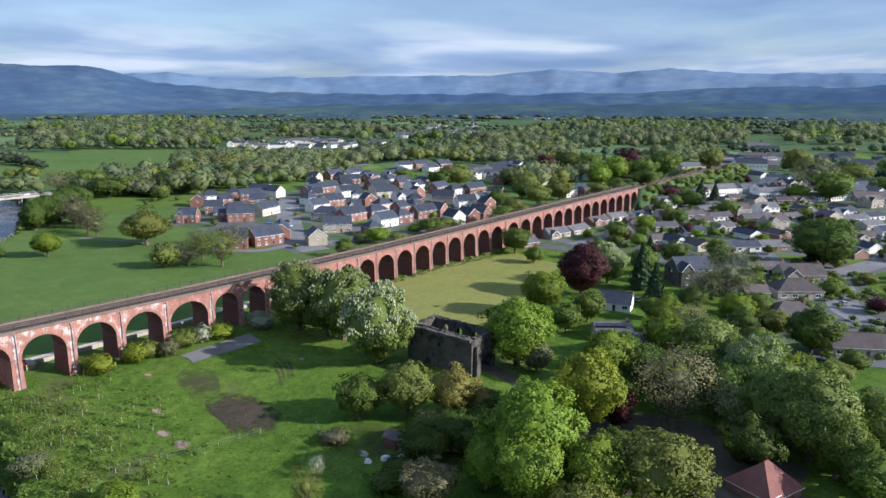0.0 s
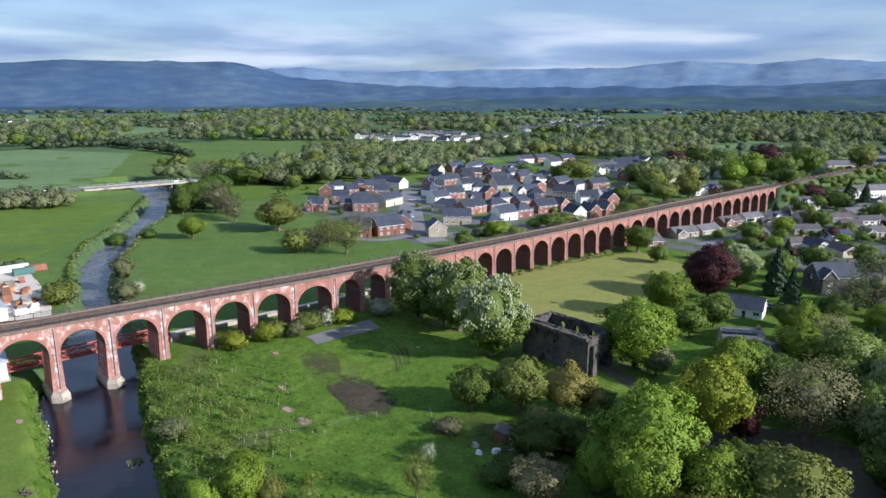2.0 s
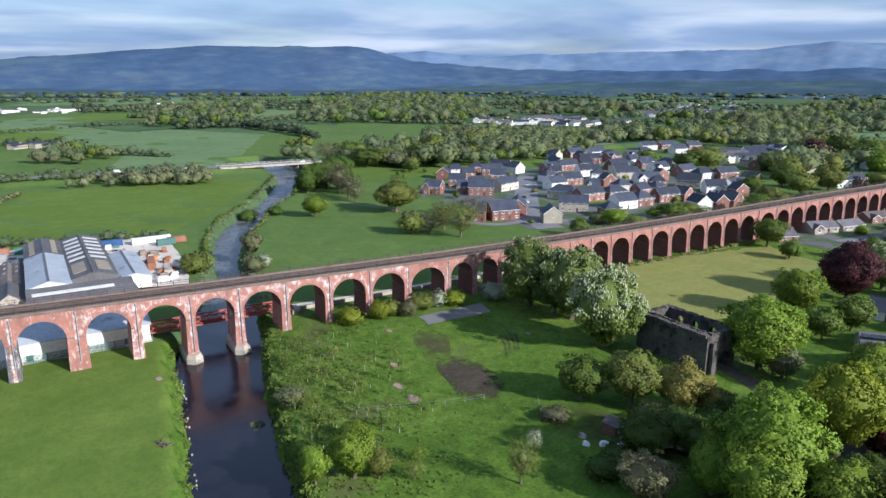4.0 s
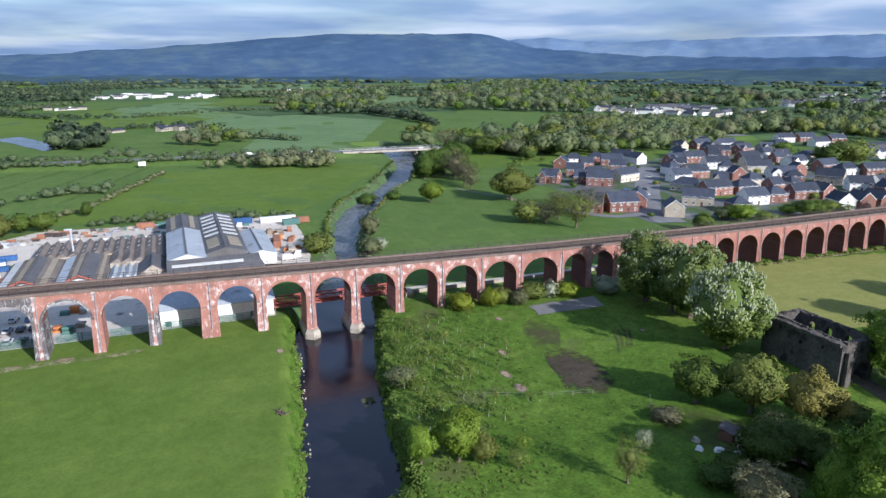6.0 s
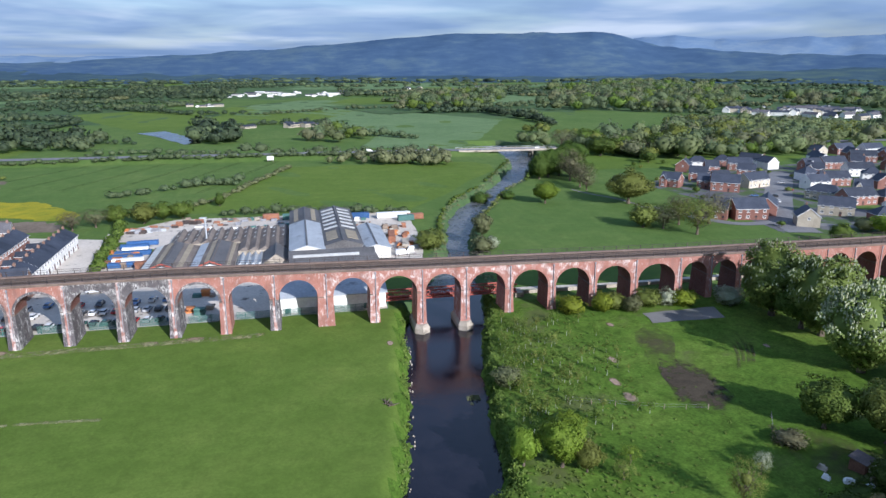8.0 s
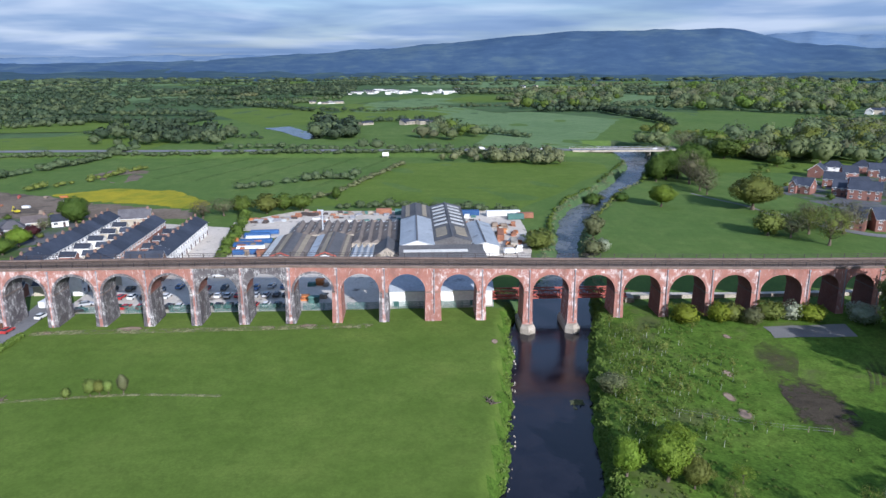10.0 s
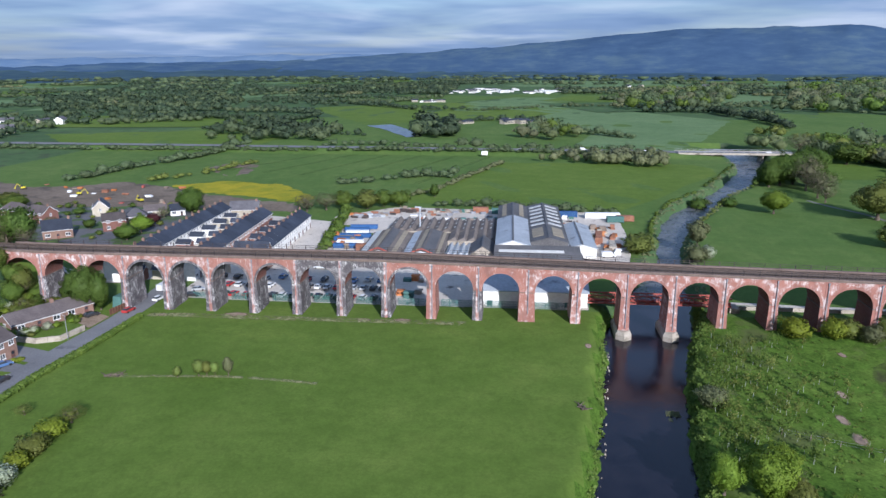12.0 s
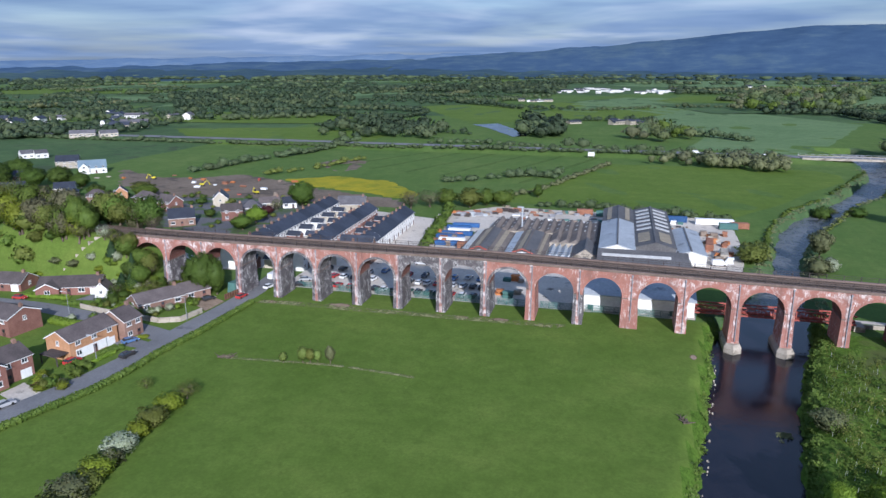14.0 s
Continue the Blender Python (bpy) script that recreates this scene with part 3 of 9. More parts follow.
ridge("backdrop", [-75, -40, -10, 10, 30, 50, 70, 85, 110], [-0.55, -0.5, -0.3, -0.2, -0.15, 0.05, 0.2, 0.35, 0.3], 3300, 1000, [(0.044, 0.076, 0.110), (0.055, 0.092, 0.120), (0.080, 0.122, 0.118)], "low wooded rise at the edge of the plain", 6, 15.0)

# ---- the viaduct ----
PIERS = [-140.8, -130.0, -119.4, -108.7, -98.0, -87.3, -76.6, -65.8, -55.1, -44.4, -33.6, -22.2, -11.0] + [0.0, 10.6, 21.5, 32.4, 43.2, 54.3, 66.5] + [75.2 + 8.55 * k for k in range(6)] + [126.4 + 9.15 * k for k in range(8)] + [200.9] + [211.8 + 9.36 * k for k in range(13)]
FACE, BACK = 0.25, 7.2  # near and far faces over the piers


def top_w(x):
    """Half a pier's width at the springing: two of them are king piers."""
    return 1.75 if abs(x + 22.2) < 1 else 1.9 if abs(x - 200.9) < 1 else 1.0 if x < 70 else 0.82


def rise_of(x0, x1):
    return min(4.35, (x1 - x0 - top_w(x0) - top_w(x1)) / 2)


viaduct = thing("viaduct", None, [], "long red brick railway viaduct with many round arches", "viaduct")


def skin(x):
    """Which brick shows near x: blue repairs, salty or plain red."""
    if x < -47 or abs(x + 33.6) < 1:
        return M["brick_blue"]
    if -20 < x < 30 and int(abs(x)) % 3 != 0:
        return M["brick_pale"]
    return M["brick"]


def spandrel_skin(x):
    if -74 < x < -50:
        return M["brick_blue"]
    return M["brick_pale"] if (-20 < x < 50 or x < -95) else M["brick"]


def pier_parts(i, x):
    b = float(bend(x))
    zt = float(deck_z(x))
    at = ENDS.index(x)
    spring = zt - 1.75 - min(rise_of(ENDS[at - 1], x), rise_of(x, ENDS[at + 1]))
    hw = top_w(x)
    g = float(land(x, b + 3.5))
    wet = abs(x) < 1 or abs(x - 10.6) < 1
    low = -1.5 if wet else min(g, float(land(x, b)), float(land(x, b + 7))) - 0.6
    s = Shape()
    fx = (spring - (0 if wet else GROUND)) * 0.028
    rings = []
    for u in (0.0, 0.33, 0.66, 1.0):
        w = hw + fx * (1 - u)
        d0, d1 = FACE - 0.3 * (1 - u), BACK + 0.3 * (1 - u)
        z = low + (spring - low) * u
        rings.append([(x - w, b + d0, z), (x + w, b + d0, z), (x + w, b + d1, z), (x - w, b + d1, z)])
    for lo, hi in zip(rings, rings[1:]):
        s.hull(lo, hi, top=False, bottom=False)
    # slot 1, the inner faces: beyond x 30 the brick with painted shade
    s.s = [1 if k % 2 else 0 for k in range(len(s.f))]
    pier = part("pier", s, [skin(x), M["brick_sooty_shade"] if x > 30 else skin(x)], viaduct)
    s = Shape()
    s.box(x - hw - 0.05, x + hw + 0.05, b + FACE - 0.05, b + BACK + 0.05, spring - 0.22, spring)
    part("impost", s, M["coping"], pier)
    if wet:
        s = Shape()
        w = hw + fx + 0.55
        ring = [(x - w, b - 0.6), (x, b - 1.9), (x + w, b - 0.6), (x + w, b + 8.0), (x, b + 9.3), (x - w, b + 8.0)]
        s.hull([(px, py, -1.6) for px, py in ring], [(px * 0.97 + x * 0.03, py, 1.2) for px, py in ring])
        s.hull([(px, py, 1.2) for px, py in ring], [(px * 0.75 + x * 0.25, py * 0.9 + (b + 3.7) * 0.1, 2.0) for px, py in ring], bottom=False)
        part("cutwater", s, M["stone"], pier, "pale stone cutwater at the water line")
    # narrow pilaster up the middle of the near face, white with salt near the river
    s = Shape()
    hp = 0.34
    s.hull([(x - hp, b + FACE - 0.37, low), (x + hp, b + FACE - 0.37, low), (x + hp, b + FACE + 0.1, low), (x - hp, b + FACE + 0.1, low)], [(x - hp, b + FACE - 0.07, spring), (x + hp, b + FACE - 0.07, spring), (x + hp, b + FACE + 0.1, spring), (x - hp, b + FACE + 0.1, spring)])
    s.box(x - hp, x + hp, b + FACE - 0.07, b + FACE + 0.1, spring + 0.001, zt - 0.3)
    part("pilaster", s, M["brick_salt"] if -150 < x < 72 else M["brick"], pier)
    # drain pipe down the middle of the near face
    s = Shape()
    px = x + 0.25
    s.box(px - 0.16, px + 0.16, b + FACE - 0.36, b + FACE - 0.072, zt - 1.0, zt - 0.55)
    s.tube((px, b + FACE - 0.2, zt - 0.9), (px, b + FACE - 0.46, low + (spring - low) * (0.0 if i % 3 == 0 else 0.35)), 0.1, 0.1, 6)
    part("drain_pipe", s, M["lead"], pier)


def arch_parts(x0, x1):
    xm = (x0 + x1) / 2
    b = float(bend(xm))
    zt0, zt1 = float(deck_z(x0)), float(deck_z(x1))
    zt = (zt0 + zt1) / 2
    a0, a1 = x0 + top_w(x0), x1 - top_w(x1)
    mid, half = (a0 + a1) / 2, (a1 - a0) / 2
    rise, crown = rise_of(x0, x1), zt - 1.75
    n = 18
    curve = []
    for i in range(n + 1):
        t = math.pi * (1 - i / n)
        curve.append((mid + half * math.cos(t), crown - rise + rise * math.sin(t)))
    pts = [(x0, crown - rise)] + curve + [(x1, crown - rise)]
    y0, y1 = b + FACE, b + BACK

    def top(x):
        return zt0 + (zt1 - zt0) * (x - x0) / (x1 - x0)

    s = Shape()
    for (xa, za), (xb, zb) in zip(pts, pts[1:]):
        s.face((xa, y0, za), (xb, y0, zb), (xb, y0, top(xb)), (xa, y0, top(xa)))
        s.face((xb, y1, zb), (xa, y1, za), (xa, y1, top(xa)), (xb, y1, top(xb)))
        s.face((xa, y0, top(xa)), (xb, y0, top(xb)), (xb, y1, top(xb)), (xa, y1, top(xa)))
    arch = part("spandrel_wall", s, spandrel_skin(xm), viaduct)
    s = Shape()
    for (xa, za), (xb, zb) in zip(curve, curve[1:]):
        s.face((xa, y1, za), (xb, y1, zb), (xb, y0, zb), (xa, y0, za))
    part("soffit", s, M["brick_blue"] if -118 < xm < -90 else M["brick_sooty_shade"], arch)
    s = Shape()
    ring = 0.55
    for yy, out in ((y0, -0.06),):
        outer = [(mid + (half + ring) * math.cos(math.pi * (1 - i / n)), crown - rise + (rise + ring) * math.sin(math.pi * (1 - i / n))) for i in range(n + 1)]
        for (p, q, r, t) in zip(curve, curve[1:], outer[1:], outer):
            c = [(p[0], yy + out, p[1]), (q[0], yy + out, q[1]), (r[0], yy + out, r[1]), (t[0], yy + out, t[1])]
            s.face(*c)
            s.face((t[0], yy, t[1]), (t[0], yy + out, t[1]), (r[0], yy + out, r[1]), (r[0], yy, r[1]))
    part("arch_ring", s, M["brick_blue"] if -118 < xm < -47 else M["brick"], arch)


ENDS = [PIERS[0] - 10.7] + PIERS + [PIERS[-1] + 9.4]
for i, x in enumerate(PIERS):
    pier_parts(i, x)
for x0, x1 in zip(ENDS, ENDS[1:]):
    arch_parts(x0, x1)

RUN = list(np.arange(-400, 352, 8.0)) + [352.0, 430.0, 520.0]


def along(y0, y1, z0, z1, lo=-152.0, hi=336.0):
    """A long member that follows the deck: offsets from the near face and heights over the brickwork."""
    s = Shape()
    xs = [x for x in RUN if lo <= x <= hi]
    xs = ([lo] if xs[0] > lo else []) + xs
    for xa, xb in zip(xs, xs[1:]):
        ring = []
        for x in (xa, xb):
            b, z = float(bend(x)), float(deck_z(x))
            ring.append([(x, b + y0, z + z0), (x, b + y1, z + z0), (x, b + y1, z + z1), (x, b + y0, z + z1)])
        s.hull(ring[1], ring[0], top=xb == xs[-1], bottom=xa == xs[0])
    return s


part("cornice", along(FACE - 0.22, FACE + 0.3, -0.28, 0.0), M["coping"], viaduct)
part("coping", along(FACE - 0.32, FACE + 0.45, 0.003, 0.3), M["coping"], viaduct, "worn stone coping")
part("coping", along(BACK - 0.45, BACK + 0.32, 0.003, 0.3), M["coping"], viaduct, "worn stone coping")
part("deck", along(FACE + 0.452, BACK - 0.452, -0.9, 0.02, -400, 520), M["ballast"], viaduct, "brown ballast track bed")
for y in (1.68, 2.83, 4.62, 5.77):
    part("rail", along(y - 0.05, y + 0.05, 0.16, 0.30, -400, 520), M["rail"], viaduct)
s = Shape()
for k in range(1230):
    x = -340 + 0.68 * k
    b, z = float(bend(x)), float(deck_z(x))
    for y in (2.255, 5.195):
        s.box(x - 0.1, x + 0.1, b + y - 1.02, b + y + 1.02, z + 0.02, z + 0.16)
tagged(part("sleeper", s, M["ballast"], viaduct), kind="stuff")
post = Shape()
post.box(-0.07, 0.07, -0.07, 0.07, 0, 1.15, taper=0.015)
post_mesh = post.mesh("post", M["iron"])
for side in (FACE + 0.1, BACK - 0.1):
    for k in range(148):
        x = -150 + 3.37 * k
        part("post", post_mesh, None, viaduct, at=pose(x, float(bend(x)) + side, float(deck_z(x)) + 0.3))
    for h in (0.85, 1.3):
        part("handrail", along(side - 0.03, side + 0.03, h, h + 0.07), M["iron"], viaduct)

# ---- trees ----


def blob(rng, centre, r, jag=0.22):
    """A lumpy low core, as vertices and triangles."""
    t = (1 + 5 ** 0.5) / 2
    v = np.array([(-1, t, 0), (1, t, 0), (-1, -t, 0), (1, -t, 0), (0, -1, t), (0, 1, t), (0, -1, -t), (0, 1, -t), (t, 0, -1), (t, 0, 1), (-t, 0, -1), (-t, 0, 1)], float)
    v /= np.linalg.norm(v[0])
    f = np.array([(0, 11, 5), (0, 5, 1), (0, 1, 7), (0, 7, 10), (0, 10, 11), (1, 5, 9), (5, 11, 4), (11, 10, 2), (10, 7, 6), (7, 1, 8), (3, 9, 4), (3, 4, 2), (3, 2, 6), (3, 6, 8), (3, 8, 9), (4, 9, 5), (2, 4, 11), (6, 2, 10), (8, 6, 7), (9, 8, 1)])
    return v * (r * (1 + rng.uniform(-jag, jag, (12, 1)))) + centre, f


def sprays(rng, centres, normals, size, loose=0.42):
    """Leaf sprays: small folded four-sided leaves set round their centres."""
    n = len(centres)
    up = normals + rng.normal(0, loose, (n, 3))
    up /= np.linalg.norm(up, axis=1)[:, None]
    side = np.cross(up, rng.normal(0, 1, (n, 3)))
    side /= np.linalg.norm(side, axis=1)[:, None]
    fwd = np.cross(up, side)
    sz = size * rng.uniform(0.6, 1.35, (n, 1))
    a = centres - side * sz * 0.5
    c = centres + side * sz * 0.5
    b = centres + fwd * sz * 0.62 + up * sz * 0.12
    d = centres - fwd * sz * 0.62 - up * sz * 0.12
    v = np.stack([a, d, c, b], 1).reshape(-1, 3)
    f = np.arange(4 * n).reshape(-1, 4)
    return v, f


def dome(rng, lumps):
    """How far an uneven crown reaches in each direction, about 1."""
    ways = rng.normal(0, 1, (lumps, 3))
    ways[:, 2] = np.abs(ways[:, 2]) * 0.9 - 0.1
    ways /= np.linalg.norm(ways, axis=1)[:, None]
    tall, wide = rng.uniform(0.14, 0.46, lumps), rng.uniform(0.24, 0.50, lumps)

    def reach(d):
        off = np.arccos(np.clip(d @ ways.T, -1, 1)) / wide
        return 0.70 + (tall * np.exp(-off * off)).max(1)

    return reach


def crown_mesh(name, seed, bumps, leaves, size, top=0.0, core=0.84, low=0.10, airy=0.15):
    """A crown 12 wide and 13 high (before scaling): leaf clumps set close over an uneven dome."""
    rng = np.random.default_rng(seed)
    reach = dome(rng, 15)
    R, H = 6.0, 13.0
    half = np.array([R, R, H * (1 - low) / 2])
    mid = np.array([0, 0, H * (1 + low) / 2])

    def at(d, k=1.0):
        p = d * half * (reach(d) * k)[:, None]
        p[:, :2] *= (1 - top * np.clip(d[:, 2:], -0.2, 1))
        return p + mid

    k = np.arange(bumps) + 0.5
    zz, ang = 1 - 2 * k / bumps, k * 2.39996
    flat = np.sqrt(1 - zz * zz)
    out = np.stack([flat * np.cos(ang), flat * np.sin(ang), zz], 1) + rng.normal(0, 0.10, (bumps, 3))
    out /= np.linalg.norm(out, axis=1)[:, None]
    br = R * math.sqrt(4 / bumps) * rng.uniform(0.6, 1.35, bumps)
    bc = at(out, 0.88) + out * rng.uniform(-0.7, 0.4, (bumps, 1))
    pick = rng.choice(bumps, leaves, p=br ** 2 / (br ** 2).sum())
    d = rng.normal(0, 1, (leaves, 3))
    d /= np.linalg.norm(d, axis=1)[:, None]
    d = d + out[pick] * 0.75
    d /= np.linalg.norm(d, axis=1)[:, None]
    p = bc[pick] + d * (br[pick] * rng.uniform(0.7 - airy, 1.1 + airy * 0.5, leaves))[:, None]
    v, f = sprays(rng, p, d * 0.7 + out[pick] * 0.4, size)
    turn = out[pick] * 0.6 + d * 0.55 + rng.normal(0, 0.2, d.shape)
    ns, vs, fs, n = [], [], [], 0
    rows, cols = 8, 12
    th = np.repeat(np.linspace(0.05, math.pi - 0.05, rows), cols)
    ph = np.tile(np.arange(cols) * 2 * math.pi / cols, rows)
    cd = np.stack([np.sin(th) * np.cos(ph), np.sin(th) * np.sin(ph), np.cos(th)], 1)
    vs.append(at(cd, core))
    ns.append(cd)
    for i in range(rows - 1):
        for j in range(cols):
            q = (j + 1) % cols
            fs.append((i * cols + j, (i + 1) * cols + j, (i + 1) * cols + q, i * cols + q))
    n = rows * cols
    ns.append(np.repeat(turn / np.linalg.norm(turn, axis=1)[:, None], 4, 0))
    vs.append(v)
    fs += (f + n).tolist()
    me = bpy.data.meshes.new(name)
    me.from_pydata(np.concatenate(vs).tolist(), [], fs)
    me.materials.append(None)
    me.update()
    me.polygons.foreach_set("use_smooth", [True] * len(me.polygons))
    me.normals_split_custom_set_from_vertices(np.concatenate(ns).tolist())
    cand = p[(out[pick][:, 2] > -0.2) & (d[:, 2] > -0.1)]
    return me, cand[rng.permutation(len(cand))[:1500]]


def trunk_mesh(seed):
    rng = random.Random(seed)
    s = Shape()
    at, r = Vector((0, 0, -0.5)), 0.42
    for k in range(5):
        nxt = at + Vector((rng.uniform(-0.25, 0.25), rng.uniform(-0.25, 0.25), 1.7))
        s.tube(at, nxt, r * (1.5 if k == 0 else 1), r * 0.86, 8)
        at, r = nxt, r * 0.84
        if k:
            for _ in range(2):
                a = rng.uniform(0, 6.28)
                tip = at + Vector((math.cos(a) * 2.6, math.sin(a) * 2.6, rng.uniform(1.0, 2.4)))
                s.tube(at - Vector((0, 0, 0.4)), tip, r * 0.5, 0.07, 5)
    return s.mesh("trunk", M["bark"])


def bough_mesh(seed):
    """Bare limbs and twigs that show through a thin crown."""
    rng = random.Random(seed)
    s = Shape()
    for k in range(26):
        a = k * 2.4 + rng.uniform(-0.3, 0.3)
        foot = Vector((0, 0, rng.uniform(2.2, 6.5)))
        reach, rise = rng.uniform(2.2, 4.6), rng.uniform(2.0, 5.2)
        tip = foot + Vector((math.cos(a) * reach, math.sin(a) * reach, rise))
        knee = foot.lerp(tip, 0.5) + Vector((0, 0, -0.3))
        s.tube(foot, knee, 0.13, 0.08, 4)
        s.tube(knee, tip, 0.08, 0.03, 4)
        for _ in range(3):
            t = knee.lerp(tip, rng.uniform(0.2, 0.9))
            s.tube(t, t + Vector((rng.uniform(-1, 1), rng.uniform(-1, 1), rng.uniform(0.4, 1.4))), 0.045, 0.02, 3)
    return s.mesh("boughs", M["bark"])


def candle_mesh(seed, spots):
    """Upright white flower candles over a horse chestnut."""
    s = Shape()
    rng = random.Random(seed)
    for p in spots:
        x, y, z = (float(q) for q in p)
        r, h = rng.uniform(0.07, 0.12), rng.uniform(0.24, 0.42)
        s.hull([(x - r, y - r, z), (x + r, y - r, z), (x + r, y + r, z), (x - r, y + r, z)], [(x - 0.05, y - 0.05, z + h), (x + 0.05, y - 0.05, z + h), (x + 0.05, y + 0.05, z + h), (x - 0.05, y + 0.05, z + h)])
    return s.mesh("blossom", L["candle"])


CROWNS = {}
for form, args in {"wide": (110, 8500, 0.33), "tall": (100, 8000, 0.33, 0.3), "round": (100, 8000, 0.34), "loose": (64, 4200, 0.23, 0.1, 0.30, 0.12, 0.75)}.items():
    CROWNS[form] = [crown_mesh("crown", 10 * k + len(form) * 100 + ord(form[0]), *args) for k in range(3)]
CROWNS["full"] = [crown_mesh("crown", 800 + k, 150, 14000, 0.265, 0.0, 0.80, -0.02) for k in range(3)]
CROWNS["mid"] = [crown_mesh("crown", 500 + k, 46, 2200, 0.62) for k in range(4)]
CROWNS["bush"] = [crown_mesh("crown", 600 + k, 34, 1700, 0.68, 0.0, 0.82, -0.06, 0.2) for k in range(3)]
CROWNS["shrub"] = [crown_mesh("crown", 700 + k, 20, 600, 1.1, 0.0, 0.8, -0.06, 0.2) for k in range(3)]
TRUNKS = [trunk_mesh(k) for k in range(4)]
BOUGHS = [bough_mesh(k) for k in range(3)]
CANDLES = {}


def cone_crown(seed):
    rng = np.random.default_rng(seed)
    n = 3000
    u = rng.uniform(0, 1, n) ** 0.7
    ang = rng.uniform(0, 6.283, n)
    rad = 6.0 * (1 - u * 0.97) * (0.82 + 0.25 * np.sin(ang * 5 + u * 40)) * rng.uniform(0.72, 1.05, n)
    p = np.stack([rad * np.cos(ang), rad * np.sin(ang), 13.0 * (0.06 + 0.94 * u)], 1)
    d = np.stack([np.cos(ang), np.sin(ang), 0.4 + 0 * u], 1)
    v, f = sprays(rng, p, d, 0.7)
    me = bpy.data.meshes.new("crown")
    k = 12
    cv = [(0, 0, 12.6)] + [(4.4 * math.cos(a * 0.5236), 4.4 * math.sin(a * 0.5236), 0.8) for a in range(k)]
    cf = [(0, 1 + a, 1 + (a + 1) % k) for a in range(k)]
    me.from_pydata(cv + v.tolist(), [], cf + (f + k + 1).tolist())
    me.materials.append(None)
    return me


CROWNS["cone"] = [(cone_crown(1), None), (cone_crown(2), None)]
tree_rng = random.Random(5)
LEAF_WORDS = {"chestnut": "tall fresh green", "lime": "fresh bright lime-green", "green": "full mid-green", "dark": "dense dark green", "olive": "olive-green", "gold": "golden bronze-green", "copper": "dark copper-red", "dull": "dull grey-green", "bare": "pale twiggy half-bare", "bud": "pale beige-green budding", "white": "white-blossomed", "fir": "dark evergreen", "yellow": "yellow-green"}


def tree(x, y, r, h, form, tint, where, blossom=0, group=""):
    """One tree or bush: r is the crown's radius, h the height."""
    name = "bush" if form == "bush" else ("conifer_tree" if form == "cone" else "tree")
    word = LEAF_WORDS[tint]
    label = f"{word} {'bush' if form == 'bush' else 'conifer' if form == 'cone' else 'chestnut in flower' if blossom else 'broadleaf tree'} {where}"
    if form == "bush" and r < 2.0:
        form = "shrub"
    k = tree_rng.randrange(len(CROWNS[form]))
    me, spots = CROWNS[form][k]
    top = thing(name, None, [], label, "bush" if form in ("bush", "shrub") else "tree", group)
    top.matrix_basis = Matrix.LocRotScale((x, y, float(land(x, y)) - 0.05), Euler((0, 0, tree_rng.uniform(0, 6.28))), (r / 5.2, r / 5.2, h / 12.6))
    if form not in ("bush", "shrub"):
        part("trunk", TRUNKS[tree_rng.randrange(4)], None, top)
    if form == "loose" and r > 1.6:
        part("branchwork", BOUGHS[k], None, top)
    cr = part("crown", me, None, top)
    cr.material_slots[0].link = "OBJECT"
    cr.material_slots[0].material = L[tint]
    if blossom:
        key = (form, k, blossom)
        if key not in CANDLES:
            CANDLES[key] = candle_mesh(k, random.Random(k).sample(list(spots), min(blossom, len(spots))))
        part("blossom", CANDLES[key], None, top, "white flower candles")
    return top


RUINSIDE = [
    (97.4, -72.0, 7.8, 16.7, "full", "lime"), (134.6, -56.6, 5.7, 12.4, "round", "lime"), (124.5, -69.4, 3.5, 7.6, "mid", "green"), (136.2, -69.5, 4.0, 8.3, "mid", "green"), (159.7, -55.4, 7.7, 16.3, "full", "copper"),
    (99.9, -92.4, 4.8, 11.8, "round", "lime"), (87.7, -99.5, 3.6, 8.4, "round", "green"), (97.1, -77.1, 3.2, 6.3, "mid", "dull"),
]
for x, y, r, h, f, t in RUINSIDE:
    tree(x, y, r, h, f, t, "beside the cricket field")
for x, y, r, h, n in [(78.5, -46.6, 8.2, 18.0, 1500), (84.8, -28.6, 8.0, 18.0, 500), (82.6, -15.1, 8.4, 18.0, 300)]:
    tree(x, y, r, h, "full", "chestnut", "close to the viaduct", n)
tree(83.5, -24.0, 6.4, 12.1, "round", "dark", "close to the viaduct")
